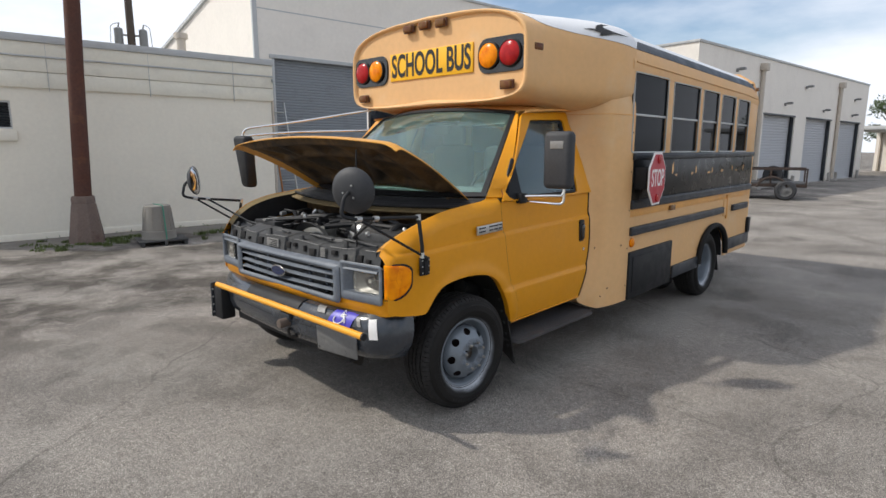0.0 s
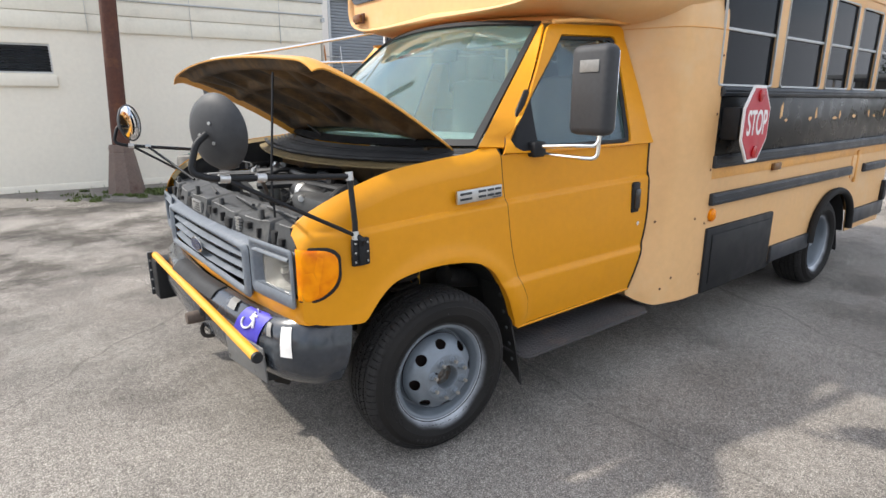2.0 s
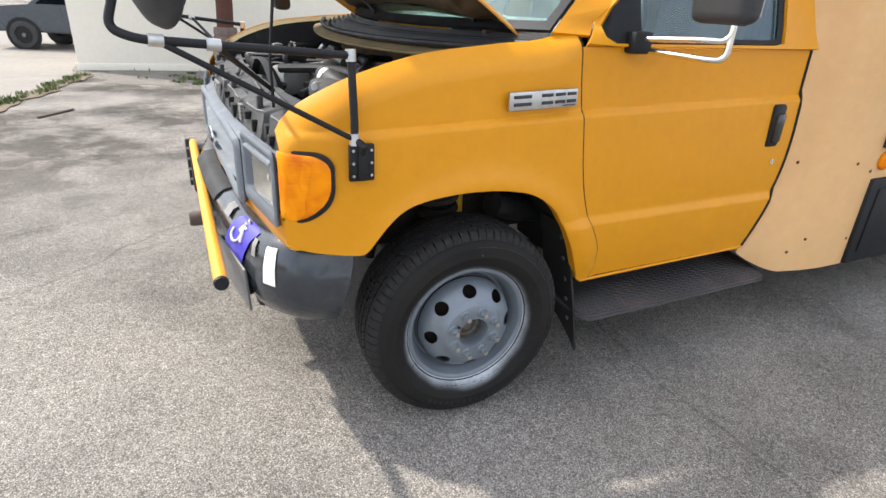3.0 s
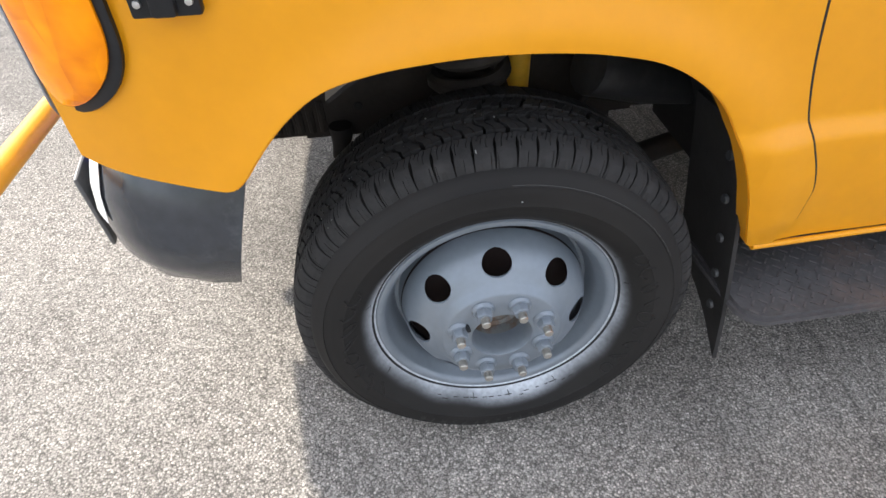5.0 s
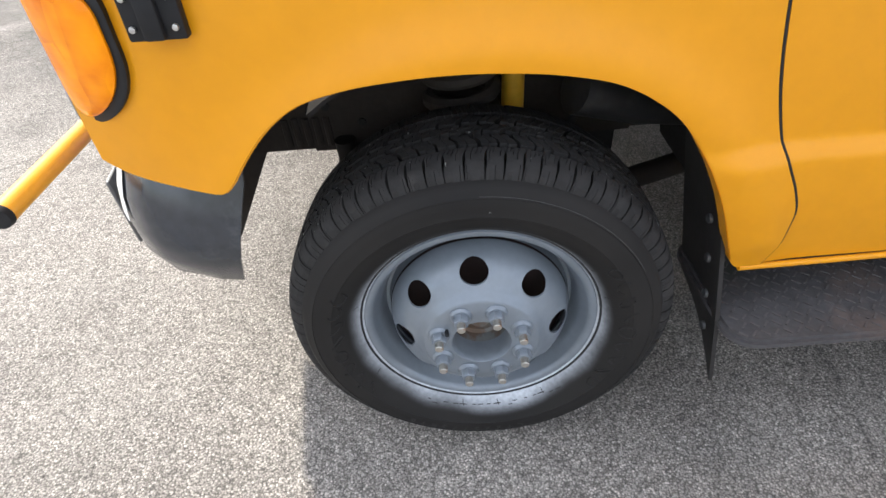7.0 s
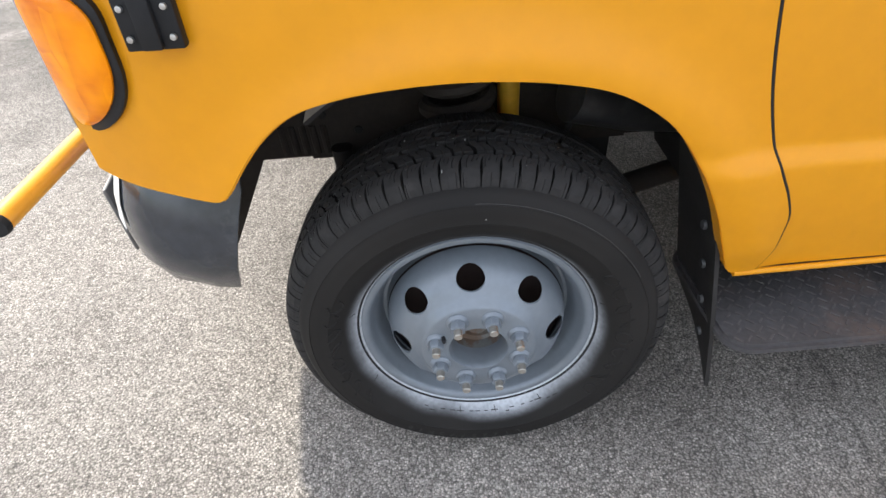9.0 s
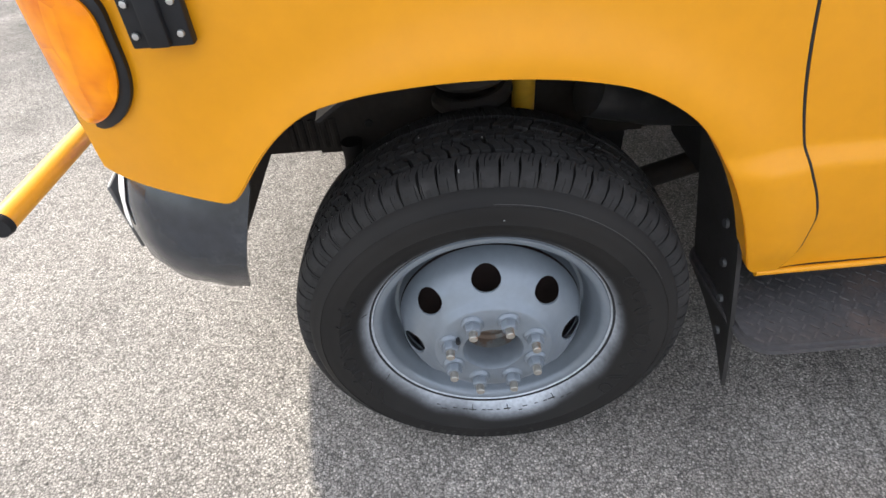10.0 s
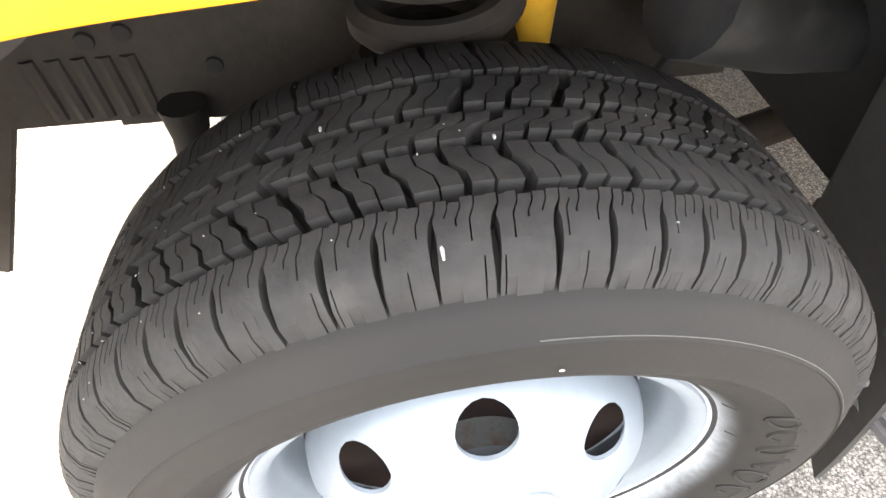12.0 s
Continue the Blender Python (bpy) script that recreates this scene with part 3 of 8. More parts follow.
def tread_lug(bm, left, right, hs, low=0.0):
    """A lug between two edge curves left(h) and right(h) (angles), standing on the carcass; low sinks its outer end."""
    def at(a, h, d):
        r = RTOP(h) - d
        return bm.verts.new((r * math.cos(a), -h, r * math.sin(a)))
    n = len(hs)
    sink = [low if k == 0 else 0.18 * low if k == 1 else 0.0 for k in range(n)]
    L, R = [at(left(h), h, d) for h, d in zip(hs, sink)], [at(right(h), h, d) for h, d in zip(hs, sink)]
    L0, R0 = [at(left(h), h, 0.018) for h in hs], [at(right(h), h, 0.018) for h in hs]
    for k in range(n - 1):
        bm.faces.new((L[k], R[k], R[k + 1], L[k + 1]))
        bm.faces.new((L[k], L[k + 1], L0[k + 1], L0[k]))
        bm.faces.new((R[k + 1], R[k], R0[k], R0[k + 1]))
    bm.faces.new((L[0], L0[0], R0[0], R[0]))
    bm.faces.new((L[-1], R[-1], R0[-1], L0[-1]))


def tread_mesh():
    """Five ribs: sliced shoulder lugs, two rows of notched blocks and a centre rib, with stepped cuts and deep grooves."""
    bm, N, rnd = bmesh.new(), 38, random.Random(5)
    w = [rnd.choice((0.90, 1.0, 1.0, 1.10)) for _ in range(N)]
    start = [2 * math.pi * sum(w[:k]) / sum(w) for k in range(N)]
    span = [2 * math.pi * x / sum(w) for x in w]

    def rib(h0, h1, shift, slant, kink, cols, gap):
        """cols: (from, to, trim at h0, trim at h1) in parts of a pitch; kink: the step of every cut halfway across."""
        def edge(k, f):
            def g(h):
                u = (h - h0) / (h1 - h0)
                step = min(1.0, max(0.0, (u - 0.40) / 0.20))
                return start[k] + span[k] * (shift + f + slant * u + kink * step)
            return g
        for k in range(N):
            for f0, f1, t0, t1 in cols:
                a, b = h0 + t0 * (1 if h1 > h0 else -1), h1 - t1 * (1 if h1 > h0 else -1)
                e = rnd.uniform(-0.0006, 0.0006)
                tread_lug(bm, edge(k, f0 + gap), edge(k, f1 - gap), np.linspace(a + e, b, 7))

    def shoulder(out, inn, edge_low, shift, sgn):
        """Lugs parted by tapering slots; each has short cuts that run only part of the way across."""
        sets = (((0.115, 0.0, 0.42, 0.0012), (0.225, 0.06, 0.50, 0.0026), (0.345, 0.0, 0.80, 0.0), (0.435, 1.02, 1.7, 0.0012)),
                ((0.100, 1.0, 1.6, 0.0008), (0.190, 0.0, 0.78, 0.0), (0.300, 0.10, 0.52, 0.0030), (0.400, 0.0, 0.36, 0.0010)),
                ((0.130, 0.0, 0.62, 0.0020), (0.240, 1.05, 1.7, 0.0006), (0.320, 0.0, 0.46, 0.0014), (0.410, 0.22, 0.84, 0.0)))

        def slot(u):
            return 0.008 + 0.030 * max(0.0, min(1.0, (u - 0.30) / 0.30)) * max(0.25, min(1.0, (1.45 - u) / 0.5))
        for k in range(N):
            for half in (0.0, 0.5):
                cuts = sets[(2 * k + int(2 * half)) % 3]
                fs = [(0.0, -1, 9, 0)] + list(cuts) + [(0.5, -1, 9, 0)]
                for i in range(len(fs) - 1):
                    (f0, a0, b0, t0), (f1, a1, b1, t1) = fs[i], fs[i + 1]

                    def g(f, a, b, way, main):
                        def q(h):
                            u = (h - inn) / (out - inn)
                            lean = 0.035 * u - 0.045 * (1 - min(1.0, max(0.0, (u - 0.18) / 0.22)))
                            w_ = slot(u) if main else (0.0075 if a <= u <= b else 0.0)
                            return start[k] + span[k] * (shift + half + f + lean + way * w_)
                        return q
                    lo, hi = edge_low - sgn * rnd.choice((0.0, 0.0015, 0.003)), inn + sgn * t0
                    us_ = sorted({u for c in (a0, b0, a1, b1) for u in (c - 0.012, c + 0.012) if 0.05 < u < 1.45} | {0.2, 0.4, 0.6, 0.8, 1.0, 1.25}, reverse=True)
                    hs = [lo] + [inn + (out - inn) * u for u in us_ if (inn + (out - inn) * u - lo) * sgn < -0.0005] + [hi]
                    tread_lug(bm, g(f0, a0, b0, 1, i == 0), g(f1, a1, b1, -1, i == len(fs) - 2), hs, 0.0145)

    shoulder(0.014, -0.0190, 0.0300, 0.0, 1)
    rib(-0.0265, -0.0570, 0.15, 0.10, 0.10, ((0.04, 0.27, 0.0, 0.0025), (0.278, 0.475, 0.0018, 0.0), (0.535, 0.735, 0.0014, 0.0024), (0.743, 0.96, 0.0, 0.0)), 0.007)
    rib(-0.0645, -0.0875, 0.55, -0.08, -0.20, ((0.04, 0.28, 0.0, 0.0016), (0.29, 0.50, 0.0022, 0.0), (0.54, 0.74, 0.0, 0.0), (0.75, 0.96, 0.0014, 0.0020)), 0.009)
    rib(-0.0945, -0.1240, 0.65, -0.10, -0.10, ((0.04, 0.26, 0.0, 0.0), (0.268, 0.465, 0.0024, 0.0014), (0.525, 0.722, 0.0, 0.0018), (0.73, 0.96, 0.0025, 0.0)), 0.007)
    shoulder(-0.190, -0.1315, -0.2060, 0.3, -1)
    bmesh.ops.recalc_face_normals(bm, faces=bm.faces)
    return bm


DISC = soft([(0.050, 0.058), (0.107, 0.0575), (0.112, 0.0525), (0.121, 0.044), (0.132, 0.037), (0.147, 0.027), (0.159, 0.013), (0.168, -0.003), (0.1735, -0.022), (0.178, -0.050)])


def rim_mesh():
    bm = lathe([(0.1765, DISC(0.1765)), (0.178, -0.052), (0.181, -0.062), (0.187, -0.062), (0.191, -0.052), (0.195, -0.030), (0.200, -0.019), (0.2045, -0.012), (0.207, -0.002), (0.211, 0.005), (0.218, 0.0090), (0.2235, 0.0085), (0.226, 0.004), (0.2265, 0.0), (0.222, -0.008)], 96)
    lathe([(r, DISC(r)) for r in (0.1195, 0.116, 0.1135, 0.112, 0.110, 0.1085, 0.107, 0.104, 0.08, 0.062)] + [(0.060, 0.0595), (0.056, 0.0595), (0.0535, 0.054), (0.0525, 0.046), (0.0525, 0.0)], 96, bm=bm)
    t = bmesh.new()
    r0, dp, rr, rq = 0.147, 0.0285, 0.0188, 0.0258
    qs = r0 * math.pi / 8
    rect = [(dp, q) for q in np.linspace(-qs, qs, 13)[:-1]] + [(p, qs) for p in np.linspace(dp, -dp, 9)[:-1]] + [(-dp, q) for q in np.linspace(qs, -qs, 13)[:-1]] + [(p, -qs) for p in np.linspace(-dp, dp, 9)[:-1]]
    for k in range(8):
        ac = radians(45 * k)

        def pos(p, q, sink=0.0):
            r, a = r0 + p, ac + q / r0
            return (r * math.cos(a), -(DISC(r) - sink), r * math.sin(a))
        n = len(rect)
        O = [t.verts.new(pos(p, q)) for p, q in rect]
        dirs = [(p / math.hypot(p, q), q / math.hypot(p, q)) for p, q in rect]
        mids = [[t.verts.new(pos(*[lerp(e * d, c, w) for e, d, c in zip((rr, rq), dr, pq)])) for dr, pq in zip(dirs, rect)] for w in (0.8, 0.6, 0.4, 0.2)]
        I = [t.verts.new(pos(rr * a, rq * b)) for a, b in dirs]
        D = [t.verts.new(pos(rr * a, rq * b, 0.004)) for a, b in dirs]
        chain = [O] + mids + [I, D]
        for X, Y in zip(chain, chain[1:]):
            for i in range(n):
                j = (i + 1) % n
                t.faces.new((X[i], X[j], Y[j], Y[i]))
    bmesh.ops.remove_doubles(t, verts=t.verts, dist=0.0004)
    bmesh.ops.recalc_face_normals(t, faces=t.faces)
    add(bm, t)
    # inner rim barrel and well behind the holes
    lathe([(0.184, -0.0625), (0.180, -0.10), (0.205, -0.160), (0.222, -0.173)], 64, bm=bm)
    return bm


def rear_rim():
    """The outer rear wheel: a deep dish with the hub standing out of it."""
    bm = lathe([(0.222, -0.008), (0.227, 0.0), (0.226, 0.006), (0.221, 0.0085), (0.214, 0.004), (0.206, -0.010), (0.202, -0.03), (0.196, -0.07), (0.192, -0.095), (0.183, -0.112), (0.165, -0.122), (0.13, -0.126), (0.10, -0.120), (0.06, -0.118), (0.052, -0.10), (0.050, -0.035), (0.042, -0.026), (0, -0.024)], 72)
    lathe([(0.206, -0.02), (0.20, -0.12), (0.21, -0.165), (0.222, -0.173)], 48, bm=bm)
    return bm


def nut_mesh():
    bm = lathe([(0.0, 0.001), (0.0205, 0.001), (0.0205, 0.004), (0.0165, 0.009), (0.0, 0.009)], 20)
    lathe([(0.0145, 0.008), (0.0145, 0.021), (0.0125, 0.024), (0.0, 0.024)], 6, bm=bm)
    return bm


def stud_mesh():
    return lathe([(0.0, 0.022), (0.0078, 0.022), (0.0078, 0.037), (0.0064, 0.0385), (0.0, 0.0385)], 12)


def wheel(parent, m, label, first=None):
    """One wheel as a part of the bus: the rim carries tyre, tread, drum, hub, nuts and studs."""
    if first is not None:
        w = first.copy()
        scene.collection.objects.link(w)
        w.parent, w.matrix_basis = parent, m
        for c in first.children:
            d = c.copy()
            scene.collection.objects.link(d)
            d.parent = w
        return w
    w = part("wheel", rim_mesh(), STEELP, parent, label)
    w.matrix_basis = m
    part("tyre", tyre_mesh(), RUBBER, w, "black tyre with pale overspray round its bead")
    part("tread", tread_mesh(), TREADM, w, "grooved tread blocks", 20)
    part("bead", lathe([(0.2272, 0.002), (0.2285, 0.0088), (0.2315, 0.0112), (0.2338, 0.0108), (0.235, 0.006)], 96), BLACK, w, "dark bead line between rim and tyre")
    part("brake_drum", lathe([(0.0, -0.03), (0.164, -0.03), (0.1765, -0.050), (0.1765, -0.11), (0.0, -0.11)], 48), mat("brown_brake_disc", (0.020, 0.009, 0.007), 0.8, var=0.3), w)
    part("hub", lathe([(0.0, 0.004), (0.018, 0.004), (0.024, -0.004), (0.040, -0.010), (0.047, -0.006), (0.0515, 0.012), (0.0515, -0.03)], 40), HUBM, w, "dusty grey hub with rust")
    nm, sm = None, None
    for k in range(8):
        a = radians(22.5 + 45 * k)
        loc = pose(0.0826 * math.cos(a), -0.0575, 0.0826 * math.sin(a), 0, 17 * k, 0)
        if nm is None:
            n0, s0 = part("lug_nut", nut_mesh(), STEELP, w), part("stud", stud_mesh(), STUD, w, "rust-stained wheel stud")
            nm, sm = n0.data, s0.data
        else:
            n0, s0 = new("lug_nut", nm), new("stud", sm)
            n0.parent = s0.parent = w
        n0.matrix_basis = s0.matrix_basis = loc
    v = part("valve_stem", tube([(0.1, -0.045, 0.04), (0.105, -0.075, 0.045)], 0.004, 8), BLACK, w)
    v.matrix_basis = pose(-0.165, 0.0, 0.0)
    # bits of stone caught in the tread and on the side
    back = m.inverted()
    for (px, py, pz), lng, wid in (((-0.059, 0.002, 0.743), 0.0062, 0.0012), ((-0.115, 0.115, 0.741), 0.0022, 0.0012), ((-0.016, 0.070, 0.763), 0.0018, 0.0012), ((0.004, -0.041, 0.678), 0.0016, 0.0008)):
        q = back @ Vector((px, py, pz))
        a, h = math.atan2(q.z, q.x), -q.y
        rr_ = RTOP(h) if h < 0.03 else math.hypot(q.x, q.z)
        at = lambda k: Vector((rr_ * math.cos(a), -(h + k * lng) if h < 0.03 else -(h + 0.001), rr_ * math.sin(a))) + (Vector((0, 0, 0)) if h < 0.03 else Vector((k * lng, 0, 0)))
        part("stone_chip", tube([at(-1), at(-0.3), at(0.4), at(1)], wid, 5, rfun=lambda t: wid * (0.5 + 0.6 * math.sin(math.pi * min(0.9, t + 0.1)))), GRIT, w, "small pale stone caught in the tread")
    gr, rg = bmesh.new(), random.Random(21)
    for _ in range(70):
        a, h = radians(rg.uniform(20, 160)), rg.uniform(-0.17, 0.012)
        r = RTOP(h) - 0.0002
        p = Vector((r * math.cos(a), -h, r * math.sin(a)))
        d = Vector((rg.gauss(0, 1), rg.gauss(0, 1), rg.gauss(0, 1))).normalized() * rg.uniform(0.0004, 0.0011)
        tube([p - d, p + d], 0.00045, 4, gr)
    tagged(part("grit", gr, GRIT, w), "specks of pale grit", kind="stuff")
    part("scuff_line", tube([Vector((0.3195 * math.cos(a), -0.0442, 0.3195 * math.sin(a))) for a in np.radians(np.linspace(24, 86, 40))], 0.0004, 4), mat("rubbed_rubber", (0.075, 0.073, 0.07), 0.8), w, "thin pale scuff line")
    # moulded outlines and small printed bars on the tyre's side
    side_h = curve([(0.236, 0.0155), (0.246, 0.0265), (0.260, 0.0370), (0.276, 0.0445), (0.286, 0.0470), (0.300, 0.0482), (0.312, 0.0462), (0.330, 0.0375)])
    spot = lambda r, a, up=0.0: Vector((r * math.cos(a), -(side_h(r) + up), r * math.sin(a)))
    rnd = random.Random(9)
    for a0, a1, count in ((32, -42, 9), (148, 214, 8)):
        for k in range(count):
            ac = radians(lerp(a0, a1, (k + 0.5) / count))
            hw, r0, r1 = radians(abs(a1 - a0) / count * rnd.uniform(0.30, 0.42)), 0.262 + rnd.uniform(-0.002, 0.004), 0.292 + rnd.uniform(-0.006, 0.002)
            loop_ = [spot(lerp(r0, r1, 0.5 + 0.5 * math.cos(t) * (1 if k % 3 else rnd.uniform(0.8, 1))), ac + hw * math.sin(t + (k % 4) * 0.4), 0.0004) for t in np.linspace(0.3, 0.3 + 2 * math.pi * rnd.uniform(0.62, 0.95), 22)]
            part("moulded_mark", tube(loop_, 0.0021, 5), RUBBER, w)
    for k in range(16):
        a, r = radians(-122 + 4.6 * k + rnd.uniform(-1, 1)), rnd.choice((0.2445, 0.2490))
        hw = radians(rnd.uniform(0.8, 1.9))
        part("printed_bar", tube([spot(r, a - hw, 0.0006), spot(r, a, 0.0006), spot(r, a + hw, 0.0006)], 0.0010, 5), FLAPM, w)
    for a in (-104, -86, -62, 12, 30, 64, 96, 122, 160, 205):
        part("bead_nick", tube([spot(0.2375, radians(a), 0.0006), spot(0.247, radians(a + 0.4), 0.0006)], 0.0007, 5), FLAPM, w)
    # moulded lettering on the tyre's side
    for i, ch in enumerate("LT225/75R16"):
        a = radians(-78 - 4.6 * i)
        o = text(ch, 0.022, Matrix.Identity(4), FLAPM, "letter", w, 0.0012, 1.1)
        o.matrix_basis = Matrix.Translation((0.305 * math.cos(a), -0.0470, 0.305 * math.sin(a))) @ Matrix.Rotation(-(a - math.pi / 2), 4, "Y") @ pose(0, 0, 0, 90)
    return w


def rear_wheel(parent, m, first, label):
    """A dished outer wheel with the same tyre."""
    w = part("wheel", rear_rim(), STEELP, parent, label)
    w.matrix_basis = m
    for c in first.children:
        if c.name.split(".")[0] in ("tyre", "tread"):
            d = c.copy()
            scene.collection.objects.link(d)
            d.parent = w
    hole = lathe([(0, 0.0015), (0.020, 0.0015), (0.0225, -0.003)], 16)
    for k in range(8):
        a = radians(45 * k)
        part("wheel_hole", hole.copy(), WELL, w).matrix_basis = pose(0.150 * math.cos(a), 0.124, 0.150 * math.sin(a))
        a += radians(22.5)
        part("lug_nut", nut_mesh(), STEELP, w).matrix_basis = pose(0.083 * math.cos(a), 0.119, 0.083 * math.sin(a))
    return w


# ---------------------------------------------------------------- school bus
YC, YB = 1.06, 1.125      # middle of the cab, middle of the body
bus = thing("school_bus", "yellow cutaway school bus with raised hood on asphalt", "school bus", pose(0, 0, 0))

ARCH = soft([(-0.392, 0.728), (-0.366, 0.766), (-0.338, 0.803), (-0.307, 0.836), (-0.265, 0.866), (-0.198, 0.887), (-0.120, 0.897), (-0.045, 0.900), (0.030, 0.897), (0.107, 0.888), (0.188, 0.868), (0.247, 0.836), (0.290, 0.800), (0.337, 0.738), (0.388, 0.645), (0.436, 0.532), (0.455, 0.494), (0.478, 0.4875)])
SEAM = soft([(0.45, 0.497), (0.505, 0.511), (0.555, 0.522), (0.605, 0.522), (0.66, 0.503), (0.72, 0.470), (0.80, 0.437), (0.87, 0.415), (0.957, 0.396), (1.1, 0.378), (1.29, 0.352), (1.41, 0.345)])
REAR = soft([(0.45, 1.385), (0.60, 1.44), (0.80, 1.50), (1.1, 1.517), (1.35, 1.517), (1.98, 1.500)])
SHOULDER = soft([(-0.63, 1.02), (-0.618, 1.055), (-0.60, 1.095), (-0.575, 1.130), (-0.54, 1.162), (-0.50, 1.188), (-0.40, 1.238), (-0.22, 1.294), (0.05, 1.330), (0.25, 1.352), (0.36, 1.395), (0.46, 1.43)])
CREASE = curve([(-0.65, 1.085), (-0.40, 1.09), (0.39, 1.123), (1.54, 1.150)])


def side_y(x, z):
    """How far in the cab's left side stands at x, z."""
    y = 0.0
    if x < -0.30:
        y += 0.100 * ((-0.30 - x) / 0.33) ** 1.9
    k = CREASE(x)
    y += 0.015 * max(0.0, min(1.0, (z - k) / 0.009)) if z > k else 0.0
    y += 0.006 * math.exp(-((z - k) / 0.007) ** 2)
    y -= 0.012 * math.exp(-((z - 0.92) / 0.22) ** 2)
    t = max(0.0, min(1.0, (0.752 - z) / 0.040))
    y -= 0.016 * t * t * (3 - 2 * t) * min(1.0, max(0.0, (x - 0.25) / 0.15))
    y += 0.022 * max(0.0, (0.66 - z) / 0.2) ** 1.5
    if x < 0.46:
        s = SHOULDER(x)
        y += 0.055 * max(0.0, (z - (s - 0.085)) / 0.085) ** 2
    if z > 1.335:
        y += 0.235 * ((z - 1.335) / 0.6) ** 1.1
    # swelling round the wheel opening
    d = math.hypot(x, z - 0.42)
    y -= 0.018 * math.exp(-((d - 0.488) / 0.055) ** 2) * min(1.0, max(0.0, (z - 0.45) / 0.1))
    return y


XF = -0.606
LOWX = soft([(XF, 0.757), (-0.58, 0.746), (-0.55, 0.738), (-0.51, 0.732), (-0.45, 0.728), (-0.405, 0.729)])
XT = 0.345
LOWER = [Vector((x, 0, LOWX(x))) for x in np.linspace(XF, -0.405, 24)] + [Vector((-0.394, 0, 0.733)), Vector((-0.384, 0, 0.743))]
LOWER += [Vector((x, 0, ARCH(x))) for x in np.concatenate([np.linspace(-0.374, 0.44, 90), np.linspace(0.443, 0.476, 14)])] + [Vector((SEAM(0.4875) - 0.004, 0, 0.4875))]
LOWLEN = np.concatenate([[0], np.cumsum([(b - a).length for a, b in zip(LOWER, LOWER[1:])])])
LOWLEN = LOWLEN / LOWLEN[-1]


def lower_edge(u):
    return Vector([float(np.interp(u, LOWLEN, [p[i] for p in LOWER])) for i in range(3)])


def seam_edge(v):
    z = lerp(0.4875, SHOULDER(XT), v)
    return Vector((SEAM(z) - 0.004, 0, z))


def fender(u, v):
    a = u ** 0.8
    top = Vector((lerp(XF, seam_edge(1).x, a), 0, SHOULDER(lerp(XF, XT, a))))
    bend = seam_edge(v) - seam_edge(0) * (1 - v) - seam_edge(1) * v
    p = lower_edge(u) * (1 - v) + top * v + bend * u ** 6
    p.y = side_y(p.x, p.z)
    return p


us = [i / 180 for i in range(181)]
part("front_fender", patch(fender, 180, 90, 0.004, flip=True), YELLOW, bus, "glossy orange-yellow front fender")
bm = bmesh.new()
lip = [fender(u, 0) for u in us if lower_edge(u).x > -0.400 and u < 0.995]
for a, b in zip(lip, lip[1:]):
    q = [bm.verts.new(p) for p in (a, b, b + Vector((0, 0.035, 0.004)), a + Vector((0, 0.035, 0.004)))]
    bm.faces.new(q)
bmesh.ops.remove_doubles(bm, verts=bm.verts, dist=0.0005)
thicken(bm, 0.002)
part("arch_lip", bm, YELLOW, bus)
# the far fender, mirrored and plain
part("front_fender", patch(lambda u, v: Vector((fender(u, v).x, 2 * YC - fender(u, v).y, fender(u, v).z)), 60, 14, 0.004), YELLOW, bus, "orange-yellow front fender")


def door_low(u, v):
    z = lerp(0.4915, 1.332, v)
    return Vector((lerp(SEAM(z) + 0.004, REAR(z) - 0.004, u), 0, z))


def door_fn(u, v):
    p = door_low(u, v)
    p.y = side_y(p.x, p.z)
    return p


def front_edge(z):
    return SEAM(z) if z < 1.33 else lerp(0.355, 0.860, ((z - 1.33) / 0.605)) + 0.02 * math.sin(math.pi * min(1, (z - 1.33) / 0.605))


